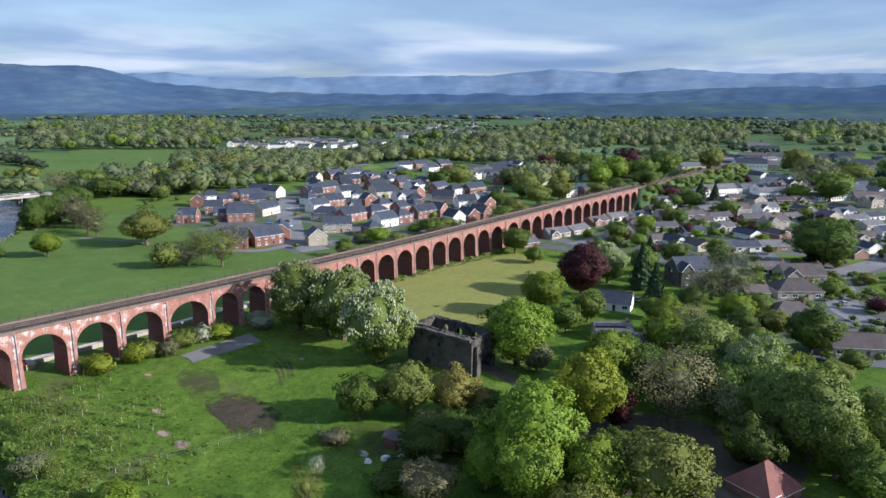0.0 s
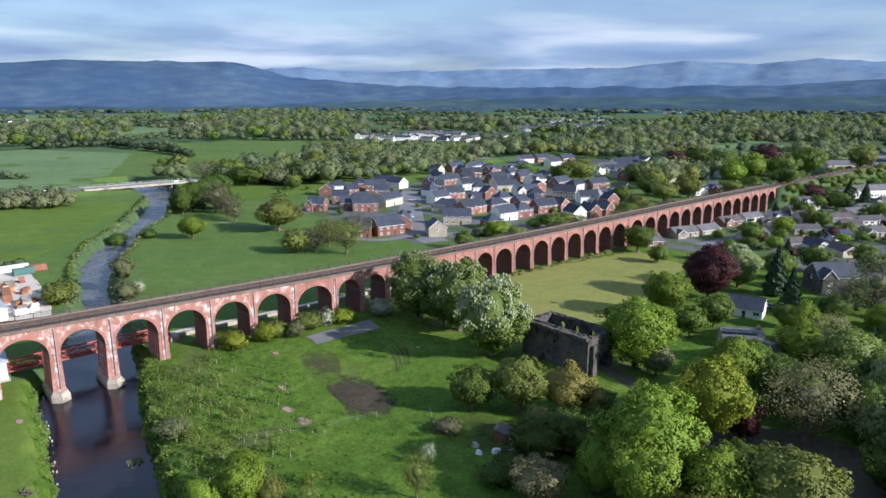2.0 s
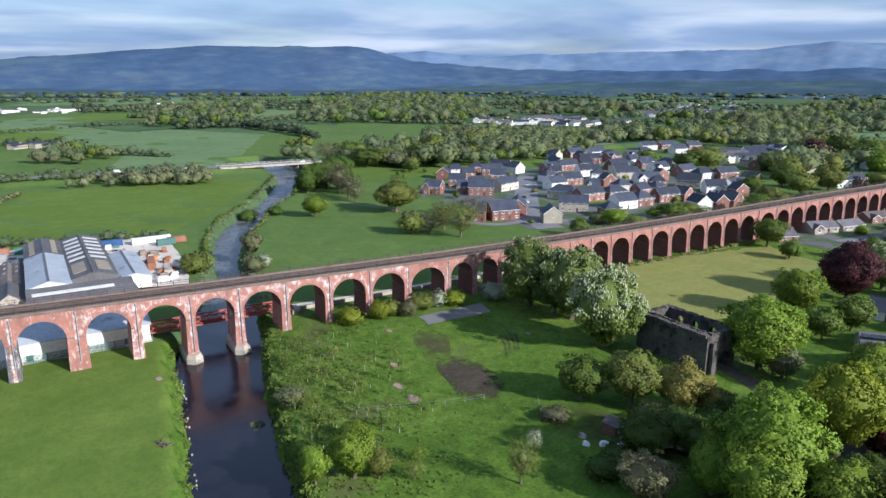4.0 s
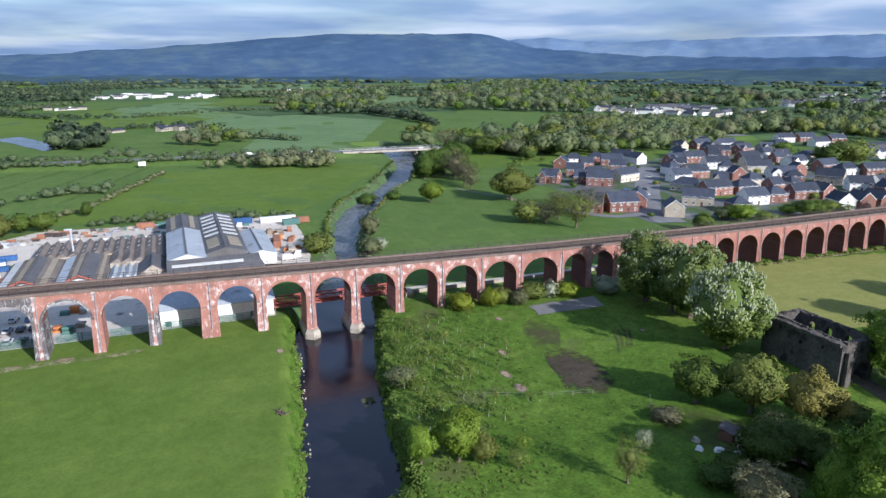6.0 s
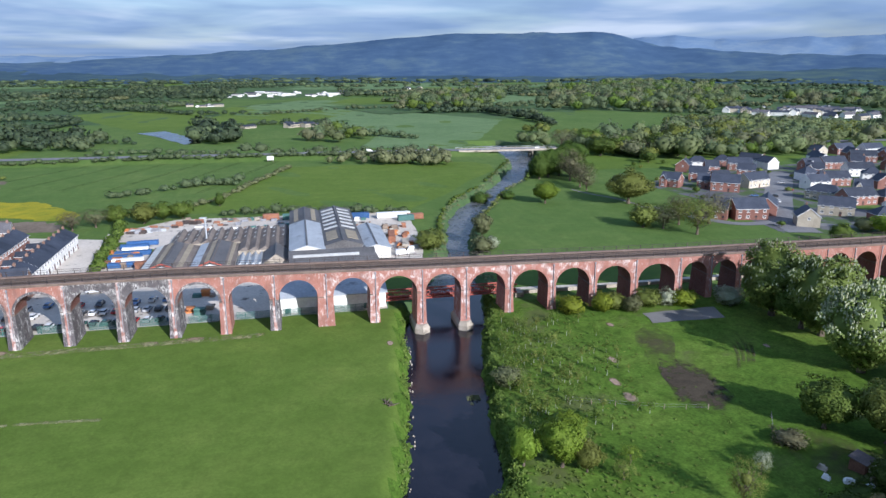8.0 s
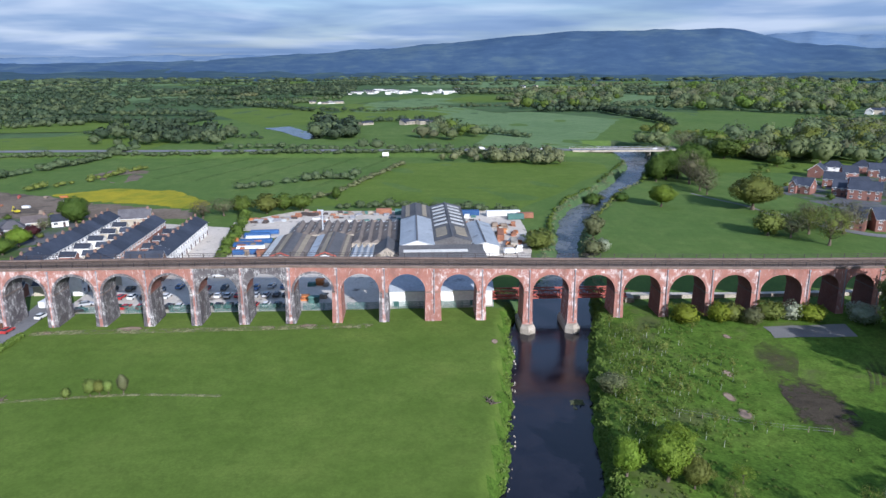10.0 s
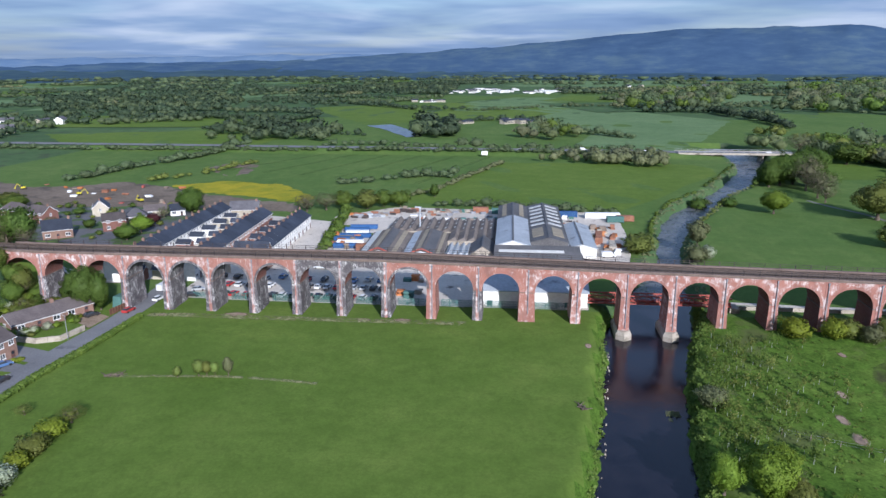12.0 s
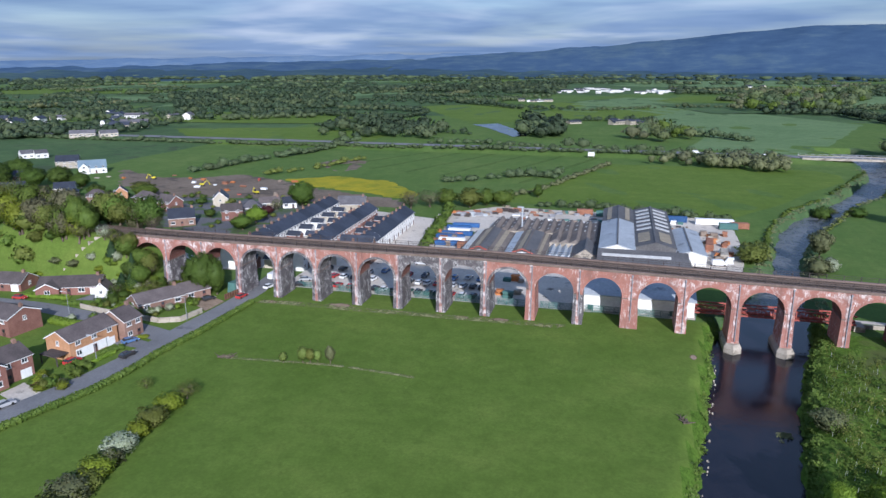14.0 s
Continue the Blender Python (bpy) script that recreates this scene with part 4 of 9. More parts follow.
GROVE = [
    (56.6, -100.9, 7.6, 17.4, "full", "lime"), (51.7, -95.6, 4.0, 10.0, "full", "lime"), (77.1, -99.4, 5.8, 16.0, "tall", "yellow"), (82.2, -102.8, 2.6, 7.9, "mid", "copper"), (61.6, -118.7, 6.4, 12.5, "wide", "olive"),
    (90.1, -110.3, 7.0, 15.3, "loose", "bud"), (92.1, -132.4, 6.8, 17.4, "full", "chestnut"), (94.4, -126.6, 6.0, 15.2, "full", "chestnut"), (89.0, -136.9, 4.6, 11.6, "full", "green"), (117.6, -124.4, 3.4, 9.4, "round", "yellow"),
    (122.3, -96.8, 5.5, 10.7, "round", "lime"), (122.1, -104.9, 6.0, 11.8, "round", "chestnut"), (139.6, -89.9, 4.9, 10.1, "round", "lime"), (159.9, -101.1, 4.6, 8.4, "round", "lime"), (137.0, -95.9, 5.0, 10.0, "loose", "bud"),
    (175.8, -94.0, 7.6, 16.6, "loose", "dull"), (146.9, -122.3, 5.8, 11.4, "round", "dark"), (56.3, -111.1, 4.8, 11.5, "round", "lime"), (101.8, -115.4, 4.3, 9.9, "round", "dark"), (103.4, -99.0, 4.7, 9.7, "round", "dark"),
    (83.0, -125.5, 4.5, 8.9, "round", "dark"), (115.3, -138.4, 3.6, 6.6, "loose", "dull"), (72.4, -107.2, 3.7, 5.2, "round", "dark"),
]
for x, y, r, h, f, t in GROVE:
    tree(x, y, r, h, f, t, "in the grove by the lane")
for x, y, r, h, t in [(64, -108, 4.0, 8, "dark"), (50, -104, 5.0, 12.5, "lime"), (70, -92, 4.0, 8, "dark"), (64, -95, 3.6, 7, "dark"), (98, -106, 5.0, 10, "green"), (110, -108, 5.4, 10, "green"), (116, -112, 5.0, 10, "dark"), (128, -116, 5.0, 9, "green"), (106, -128, 5.5, 12, "green"), (102, -136, 5.0, 10, "green"), (84, -142, 4.4, 9, "green"), (110, -92, 4.5, 8, "green"), (116, -84, 3.4, 6, "olive"), (131, -106, 4.6, 8, "dark"), (48, -114, 4.6, 9, "olive"), (138, -112, 4.0, 7, "olive"), (150, -106, 4.0, 7, "dark"), (72, -82, 3.0, 5, "dark"), (58, -87, 3.6, 6, "dark"), (150, -82, 3.4, 6, "green"), (164, -88, 3.6, 7, "dark"), (155, -112, 4.0, 7, "olive"), (170, -104, 4.2, 7, "green"), (185, -88, 4.0, 7, "dark"), (128, -130, 3.6, 6, "olive"), (140, -132, 3.0, 5, "green")]:
    tree(x, y, r, h, "round", t, "filling the grove by the lane", group="grove trees")
# two trees added at and past the edge of view, to shade the lodge's ground
for x, y, r, h, t in [(97, -141, 5.4, 13, "green"), (100, -148, 5.0, 11, "green")]:
    tree(x, y, r, h, "full", t, "added to shade the lodge grove", group="grove trees")
for x, y, r, h in [(112.1, -117.7, 6.3, 13.2), (95.5, -119.3, 4.1, 8.6), (177.3, -56.1, 6.3, 13.8)]:
    tree(x, y, r, h, "full", "chestnut", "in the village grove", 1100)
SCRUB = [
    (55.9, -63.7, 4.6, 8.3, "round", "green"), (62.0, -70.0, 5.0, 10.6, "round", "olive"), (67.6, -76.8, 4.6, 9.6, "round", "gold"), (71.0, -80.0, 3.4, 6.0, "round", "gold"), (51.0, -84.0, 4.0, 7.6, "round", "dark"), (56.1, -80.7, 3.0, 6.8, "loose", "dull"), (57.5, -84.5, 4.2, 7.0, "round", "dark"), (42.0, -84.0, 2.6, 3.0, "bush", "dark"),
    (42.5, -91.7, 4.2, 6.8, "round", "bud"), (29.9, -79.2, 2.4, 7.3, "loose", "olive"), (10.6, -36.0, 2.5, 3.1, "loose", "dull"), (13.5, -56.7, 2.8, 4.2, "round", "lime"), (52.5, -80.5, 2.6, 4.4, "loose", "dark"),
    (47.1, -66.5, 2.4, 2.0, "bush", "bare"), (58, -81, 2.6, 3.6, "bush", "dark"), (46, -83, 2.4, 3.4, "bush", "dark"), (62, -80, 2.6, 4, "bush", "dark"), (66, -84, 3.0, 4.5, "bush", "dark"),
    (37.3, -73, 1.2, 4, "loose", "white"), (3.9, -63.5, 2.4, 6.5, "tall", "lime"), (9.4, -65, 3.3, 8, "round", "lime"), (12.6, -67, 2.0, 5, "round", "olive"), (13.5, -62, 1.8, 3.6, "loose", "dull"),
    (0.3, -70, 2.5, 3, "bush", "green"), (17, -70, 1.6, 3.2, "loose", "olive"), (20, -66, 1.5, 3.0, "loose", "lime"),
]
for x, y, r, h, f, t in SCRUB:
    tree(x, y, r, h, f, t, "at the edge of the rough meadow")
BANKSIDE = [
    (36.4, -3.2, 3.0, 4, "yellow"), (44.2, -3.6, 2.3, 4.5, "yellow"), (47.6, -3.0, 2.2, 4, "olive"), (51.2, -5.2, 2.1, 4, "dull"),
    (56.5, -2.6, 2.8, 4, "olive"), (61.4, -3.4, 1.9, 4, "white"), (65.7, -4.2, 3.0, 4, "yellow"), (77.5, -5.8, 3.2, 4.5, "white"),
    (14.0, 64, 4.7, 5.6, "olive"), (34.0, 58.6, 2.2, 4.0, "white"), (30.0, 55.1, 3.0, 4.6, "dull"), (9.4, -37, 2.3, 3.2, "dull"), (3.2, -37, 1.0, 1.6, "dull"),
]
for x, y, r, h, t in BANKSIDE:
    tree(x, y, r, h, "bush", t, "near the foot of the viaduct", group="bankside bushes")
VILLAGE_TREES = [
    (251.1, -105.8, 11.5, 17.3, "full", "dark"), (196.0, -7.8, 5.8, 10.4, "round", "green"), (187.1, -21.7, 3.3, 6.0, "mid", "green"), (177.1, -67.2, 3.9, 14.2, "cone", "fir"), (164.1, -77.0, 3.3, 12.0, "cone", "fir"),
    (214.4, -54.9, 2.9, 10.0, "cone", "fir"), (236.2, -72.3, 4.3, 7.7, "mid", "green"), (204.3, -74.1, 3.9, 7.0, "mid", "dark"), (200.1, -49.2, 3.3, 7.2, "cone", "fir"), (207.7, -37.7, 3.9, 7.7, "mid", "green"),
    (370.3, -29.2, 4.5, 13.5, "cone", "fir"), (376.3, -19.3, 4.6, 13.8, "cone", "fir"), (473.4, 7.1, 8.1, 14.5, "mid", "olive"), (468.2, -60.5, 13.9, 23.6, "loose", "dull"),
    (438.9, -75.6, 10.2, 17.3, "mid", "green"), (606.5, -21.7, 11.3, 20.4, "mid", "olive"), (315.4, -19.7, 4.7, 8.8, "mid", "dark"), (298.6, -34.7, 3.8, 7.6, "mid", "dark"), (351.0, 2.6, 4.5, 9.1, "mid", "dark"),
    (364.1, -4.0, 5.9, 10.7, "mid", "copper"), (453.0, 71.3, 10.2, 17.3, "mid", "lime"), (422.1, 67.6, 8.0, 14.5, "mid", "lime"), (525.8, 91.4, 11.5, 18.4, "mid", "copper"), (465.7, 136.9, 9.3, 14.9, "mid", "copper"),
    (470.6, 54.4, 9.4, 16.9, "mid", "green"), (501.0, 51.1, 10.6, 21.2, "mid", "green"), (493.0, 133.7, 10.6, 17.9, "mid", "dark"), (484.5, 108.3, 10.2, 17.3, "mid", "green"), (341.3, 54.1, 7.6, 12.1, "mid", "olive"),
    (313.5, 53.2, 6.5, 11.1, "mid", "olive"), (330.1, 73.3, 6.2, 11.2, "mid", "dark"), (274.7, 45.4, 5.4, 8.6, "mid", "olive"), (298.0, 70.2, 5.2, 8.3, "mid", "green"), (278.9, 29.0, 5.3, 7.9, "mid", "dull"),
    (369.3, 41.5, 5.7, 9.1, "mid", "olive"), (384.4, 37.1, 6.5, 10.5, "mid", "green"), (352.8, 141.0, 10.3, 15.4, "mid", "olive"), (340.8, 146.6, 8.6, 12.9, "mid", "dark"), (352.0, 190.6, 5.9, 9.4, "mid", "green"),
    (176.5, 48.2, 5.2, 6.8, "mid", "lime"), (206.4, 44.7, 5.1, 6.6, "mid", "green"), (171.6, 52.7, 3.8, 4.9, "mid", "dull"), (219.8, 45.6, 4.2, 5.5, "mid", "olive"), (202.3, 49.6, 3.6, 4.3, "mid", "green"),
    (185.5, 46.2, 2.9, 3.5, "mid", "lime"), (300.6, -67.9, 2.1, 4.1, "mid", "copper"), (318.5, -55.3, 2.5, 4.5, "mid", "copper"), (167.7, -131.5, 2.3, 3.4, "mid", "dark"), (195.3, -130.1, 2.9, 4.6, "mid", "copper"),
    (171, -88, 5.5, 10, "loose", "dull"), (197, -60, 4.4, 9, "mid", "green"), (216, -64, 4.6, 9, "mid", "dark"), (205, -117, 1.6, 2.6, "bush", "dark"),
    (309, -10, 3.0, 8, "cone", "fir"),
]
for x, y, r, h, f, t in VILLAGE_TREES:
    tree(x, y, r, h, f, t, "among the village gardens")
FIELD_TREES = [
    (110.3, 61.8, 6.0, 13.0, "loose", "olive"), (103.4, 72.7, 5.0, 8.0, "loose", "dull"), (109.1, 89.3, 4.4, 6.0, "loose", "dark"), (109.6, 81.1, 4.7, 7.8, "loose", "dark"), (112.2, 77.3, 5.0, 9.6, "loose", "olive"), (125, 77, 6.9, 12, "loose", "bare"), (97, 76, 5, 8, "mid", "olive"),
    (111.2, 210.5, 8.3, 12.4, "full", "dark"), (133.6, 233.6, 9.4, 15.1, "full", "dark"), (111.0, 180.1, 6.6, 16.0, "loose", "bare"), (112.5, 118.5, 9.4, 14.0, "round", "olive"), (77.5, 127.0, 5.4, 9.2, "round", "lime"), (97.5, 189.3, 5.4, 13.5, "full", "dark"), (104.0, 194.4, 7.0, 16.5, "full", "dark"), (111.5, 198, 6.6, 16.5, "full", "dark"), (118, 190, 6.0, 13.5, "full", "dark"), (108.7, 162.1, 5.4, 12.5, "loose", "bare"), (108.0, 152.6, 4.4, 9.6, "loose", "dull"), (116, 172, 5.5, 12, "loose", "dark"), (55.0, 151.5, 3.6, 6.0, "bush", "dark"), (64.5, 139.4, 2.5, 3.6, "bush", "dark"),
    (102.9, 207.1, 5.3, 7.9, "mid", "dark"), (152.8, 299.0, 8.1, 12.9, "loose", "dull"), (169.2, 271.0, 8.9, 12.5, "mid", "dark"), (189.0, 283.6, 7.8, 11.7, "mid", "green"), (194.8, 267.6, 8.2, 11.4, "loose", "dull"),
    (214.3, 278.9, 9.1, 12.7, "mid", "green"), (246.5, 308.0, 9.7, 14.5, "mid", "olive"), (218.2, 258.5, 6.7, 9.3, "mid", "dark"), (172.6, 302.6, 8.1, 12.2, "mid", "green"), (184.8, 235.2, 4.4, 6.2, "mid", "dark"),
    (64.8, 141.2, 2.4, 2.9, "bush", "dull"), (60.9, 163.7, 3.1, 3.1, "bush", "dull"), (34.6, 73.5, 3.0, 8.4, "mid", "dull"), (15.1, 76.0, 2.6, 3.0, "bush", "olive"), (120.0, 90.6, 5.2, 8.9, "loose", "bare"),
]
for x, y, r, h, f, t in FIELD_TREES:
    tree(x, y, r, h, f, t, "in the pasture behind the viaduct")
LEFT_TREES = [
    (-128.7, -2.2, 3.9, 11.6, "full", "dark"), (-125.2, -1.6, 2.4, 9.6, "full", "dark"), (-132.2, -1.8, 2.4, 8.6, "full", "dark"), (-147.6, -4.5, 2.0, 8.0, "cone", "fir"),
    (-145.5, -4.5, 2.4, 6, "round", "green"), (-150, -6, 2.2, 5, "cone", "fir"),
]
for x, y, r, h, t in [(-127.4, -57.0, 1.1, 0.9, "yellow"), (-128.8, -55.6, 1.1, 1.3, "copper"), (-126.6, -55.0, 1.3, 1.6, "green"), (-125.4, -54.0, 0.9, 1.0, "dull"), (-130.8, -52.8, 1.0, 1.6, "yellow"), (-149.5, -17.6, 1.0, 1.2, "olive"), (-146.5, -14.0, 1.4, 2.2, "dark"), (-143.0, -15.0, 1.2, 1.8, "green"), (-140.5, -13.2, 1.4, 2.4, "lime"), (-138.4, -18.6, 0.9, 1.4, "lime")]:
    tree(x, y, r, h, "bush", t, "in a front garden", group="garden shrubs")
for x, y, r, h, f, t in LEFT_TREES:
    tree(x, y, r, h, f, t, "on the garden slope by the railway")
for x, y, r, h, f, t in [(-108.6, -51.7, 1.5, 2.0, "loose", "olive"), (-89.2, -35.4, 0.8, 2.4, "round", "chestnut"), (-85.4, -34.4, 1.1, 3.4, "round", "chestnut"), (-84.0, -34.0, 1.0, 3.0, "round", "olive"), (-82.4, -33.9, 0.8, 2.9, "round", "chestnut"), (-79.8, -33.7, 1.0, 4.0, "tall", "dull")]:
    tree(x, y, r, h, f, t, "alone in the big field")
for x, y, r, h, f, t in [(-98.9, -53.3, 2.2, 3.1, "loose", "olive"), (-99.5, -57.5, 2.2, 2.8, "bush", "yellow"), (-99.1, -62.6, 2.3, 2.9, "bush", "olive"), (-98.7, -66.6, 1.8, 2.4, "bush", "yellow"), (-98.5, -71.4, 2.3, 2.9, "bush", "white"), (-97.4, -77.5, 2.5, 3.0, "bush", "yellow"), (-97.0, -83.3, 2.8, 3.3, "bush", "dull"), (-97.6, -74.6, 1.7, 2.4, "bush", "dull"), (-96.6, -80.5, 2.0, 2.6, "bush", "olive"), (-96.2, -87.5, 2.8, 3.4, "bush", "olive")]:
    tree(x, y, r, h, f, t, "in a broken field hedge", group="field hedge bushes")
rnd = random.Random(31)
for x, y, r in [(190, 24, 4.6), (203, 26, 5), (169, 30, 4.5), (228, 24, 5), (246, 32, 6), (262, 30, 5), (150, 40, 4), (360, 90, 9)]:
    tree(x, y, r * 0.8, r * 1.2 + 2, "mid", rnd.choice(["olive", "green", "lime", "green", "dull"]), "between the viaduct and the houses", group="lineside trees")
for x, y, r in [(484, 78, 12), (470, 92, 11), (520, 90, 11), (600, -62, 12), (410, 100, 9), (390, 120, 9), (440, 40, 9), (300, -30, 4), (340, -45, 5), (375, -9, 6), (365, -18, 5), (430, -60, 7), (560, -70, 12), (500, -100, 10), (270, -30, 4), (245, -28, 4), (310, -95, 5)]:
    tree(x, y, r, 6 + r * 0.55, "mid", rnd.choice(["green", "dark", "olive", "green", "lime", "olive"]), "in the far part of the village", group="village trees")
for x, y, r in [(-85, 122, 4.7), (-79, 127, 3.6), (-95, 123, 4), (-72, 128, 4), (-60, 150, 2)]:
    tree(x, y, r, 4 + r * 0.7, "mid", rnd.choice(["green", "dark", "olive"]), "by the houses near the works", group="yard trees")

for x, y, r, h, f, t in [(-153, 107, 5.2, 11, "full", "dark"), (-156, 74, 3.8, 6.5, "round", "lime"), (-156, 64, 3.8, 5.5, "round", "green"), (-158, 86, 2.6, 4.5, "round", "copper"), (-160, 98, 2.6, 4.5, "loose", "dull"), (-157, 107, 2.6, 4.2, "round", "lime"), (-108, 114, 4.6, 7.5, "loose", "bare"), (-101, 118, 4.6, 7.0, "loose", "dull"), (-178, 78, 2.2, 3.6, "round", "dark"), (-194, 80, 2.4, 4.0, "loose", "bare"), (-226, 104, 5.0, 7.0, "round", "green"), (-252, 104, 3.6, 6.0, "round", "dark"), (-234, 112, 4.6, 6.5, "round", "olive"), (-196, 100, 2.4, 3.0, "round", "dark")]:
    tree(x, y, r, h, f, t, "near the building site", group="site garden trees")
for x, y, r, h in [(-310, 108, 6.5, 11), (-322, 118, 7.0, 12), (-300, 118, 6.0, 10), (-288, 122, 5.5, 10), (-330, 140, 7.0, 11), (-276, 122, 4.6, 8), (-312, 92, 6.0, 10), (-340, 122, 7.0, 12), (-296, 132, 5.0, 8)]:
    tree(x, y, r, h, "full", "dark", "in a clump by the houses", group="site garden trees")
dense = random.Random(41)
for k in range(32):
    x = -164.0 - 2.6 * k + dense.uniform(-1.2, 1.2)
    y = 3.5 + float(bend(x)) - dense.uniform(4.8, 6.6)
    r = dense.uniform(2.7, 3.7)
    tree(x, y, r, r * dense.uniform(2.2, 2.9), dense.choice(["mid", "loose", "tall", "mid"]), dense.choice(["olive", "green", "dark", "bare", "green", "yellow"]), "along the railway bank", group="bank trees")
for k in range(40):
    x = -153 - 2.6 * k + dense.uniform(-1.2, 1.2)
    y = 3.5 + float(bend(x)) + dense.uniform(5.5, 13)
    r = dense.uniform(2.6, 4.0)
    tree(x, y, r, r * dense.uniform(2.0, 2.8), dense.choice(["mid", "loose", "loose", "mid"]), dense.choice(["olive", "green", "bare", "bare", "green", "dark"]), "beyond the railway bank", group="bank trees")
for x, y, r, h, f, t in [(-172.3, 1.1, 2.2, 4.4, "round", "green"), (-165.6, 0.2, 2.5, 4.6, "loose", "bare"), (-158.6, -0.5, 2.0, 3.9, "loose", "white"), (-154.5, -1.3, 2.1, 3.9, "loose", "bare"), (-150.7, -0.6, 2.3, 4.6, "mid", "olive"), (-155.0, -2.5, 1.7, 4.5, "cone", "fir"), (-151.0, -2.1, 2.3, 5.4, "mid", "green"), (-147.2, -1.4, 2.2, 5.0, "mid", "green"), (-145.4, -0.8, 2.2, 5.8, "mid", "olive"), (-148.3, -3.8, 2.4, 4.8, "mid", "dark"), (-144.6, -1.2, 2.4, 5.4, "loose", "olive"), (-178, 1.6, 1.6, 2.6, "round", "dark"), (-184, 2.6, 2.0, 3.2, "bush", "olive"), (-190, 1.8, 1.8, 2.6, "bush", "green"), (-162, -2.2, 1.2, 1.8, "bush", "white"), (-168, -2.0, 1.6, 1.6, "bush", "dull"), (-175, -0.8, 1.6, 1.6, "bush", "dull"), (-159, -3.4, 1.2, 1.5, "bush", "yellow"), (-181, -1.4, 1.4, 1.5, "bush", "yellow")]:
    tree(x, y, r, h, f, t, "on the overgrown garden slope", group="slope shrubs")
for k in range(22):
    x = dense.uniform(-150, -136)
    y = dense.uniform(-9.5, -2.0)
    r = dense.uniform(1.0, 1.9)
    tree(x, y, r, r * dense.uniform(1.3, 2.4), dense.choice(["mid", "bush", "loose"]), dense.choice(["dark", "green", "olive", "green", "olive", "dark"]), "on the overgrown garden slope", group="slope shrubs")

for k in range(16):
    x = 342 + 11 * k + dense.uniform(-3, 3)
    r = dense.uniform(2.6, 4.4)
    tree(x, float(bend(x)) - 7 - dense.uniform(0, 6), r, r * dense.uniform(1.4, 1.9), "mid", dense.choice(["dark", "dark", "copper", "olive", "green"]), "below the railway bank", group="bank foot trees")

# ---- woods and hedges: too many to count ----


def wood(name, spots, tint, label, category="woodland", leafy=110):
    """Many far trees in one mesh: each a rough dome with loose sprays."""
    rng = np.random.default_rng(len(spots) + int(abs(spots[0][0])))
    vs, ns, fs4, fs3, n = [], [], [], [], 0
    for x, y, r, h in spots:
        z0 = float(land(x, y))
        mid, half = np.array([x, y, z0 + h * 0.52]), np.array([r * 1.15, r * 1.15, h * 0.48])
        v, f = blob(rng, np.zeros(3), 1.0, 0.2)
        ns.append(v / np.linalg.norm(v, axis=1)[:, None])
        vs.append(v * half * 0.78 + mid)
        fs3.append(f + n)
        n += 12
        d = rng.normal(0, 1, (leafy, 3))
        d[:, 2] = np.abs(d[:, 2]) - 0.35
        d /= np.linalg.norm(d, axis=1)[:, None]
        lump = 1 + 0.13 * np.sin(d @ rng.normal(0, 3.2, 3) + rng.uniform(0, 6)) + 0.1 * np.sin(d @ rng.normal(0, 5, 3))
        p = mid + d * half * (lump * rng.uniform(0.8, 1.1, leafy))[:, None]
        v, f = sprays(rng, p, d, min(r * (0.26 if leafy > 60 else 0.42), 2.6), 0.35)
        vs.append(v)
        turn = d * 0.85 + rng.normal(0, 0.16, d.shape)
        ns.append(np.repeat(turn / np.linalg.norm(turn, axis=1)[:, None], 4, 0))
        fs4.append(f + n)
        n += len(v)
    me = bpy.data.meshes.new(name)
    me.from_pydata(np.concatenate(vs).tolist(), [], np.concatenate(fs3).tolist() + np.concatenate(fs4).tolist())
    me.materials.append(L[tint])
    me.update()
    me.polygons.foreach_set("use_smooth", [True] * len(me.polygons))
    me.normals_split_custom_set_from_vertices(np.concatenate(ns).tolist())
    return tagged(new(name, me), label, category, kind="stuff")


def fill(poly, count, r0, r1, seed):
    """Spots inside an outline."""
    rng = random.Random(seed)
    xs, ys = [p[0] for p in poly], [p[1] for p in poly]
    out = []
    while len(out) < count:
        x, y = rng.uniform(min(xs), max(xs)), rng.uniform(min(ys), max(ys))
        odd = False
        for (xa, ya), (xb, yb) in zip(poly, poly[1:] + poly[:1]):
            if (ya > y) != (yb > y) and x < (xb - xa) * (y - ya) / (yb - ya) + xa:
                odd = not odd
        if odd:
            r = rng.uniform(r0, r1)
            out.append((x, y, r, r * rng.uniform(1.2, 1.9) + 2))
    return out


def row(line, gap, r0, r1, seed, tall=1.3):
    rng = random.Random(seed)
    out = []
    for (x0, y0), (x1, y1) in zip(line, line[1:]):
        n = max(1, int(math.hypot(x1 - x0, y1 - y0) / gap))
        for i in range(n):
            if rng.random() < 0.9:
                r = rng.uniform(r0, r1)
                out.append((x0 + (x1 - x0) * i / n + rng.uniform(-r, r) * 0.5, y0 + (y1 - y0) * i / n + rng.uniform(-r, r) * 0.5, r, r * tall * rng.uniform(0.8, 1.5)))
    return out


wood("bank_scrub", [(x, 3.5 + float(bend(x)) + dense.choice([-1, 1, 1]) * dense.uniform(4.6, 10), r, r * dense.uniform(1.5, 2.4)) for x, r in [(dense.uniform(-420, -170), dense.uniform(1.6, 3.2)) for k in range(90)]], "olive", "dense scrub along the railway bank", "scrub")
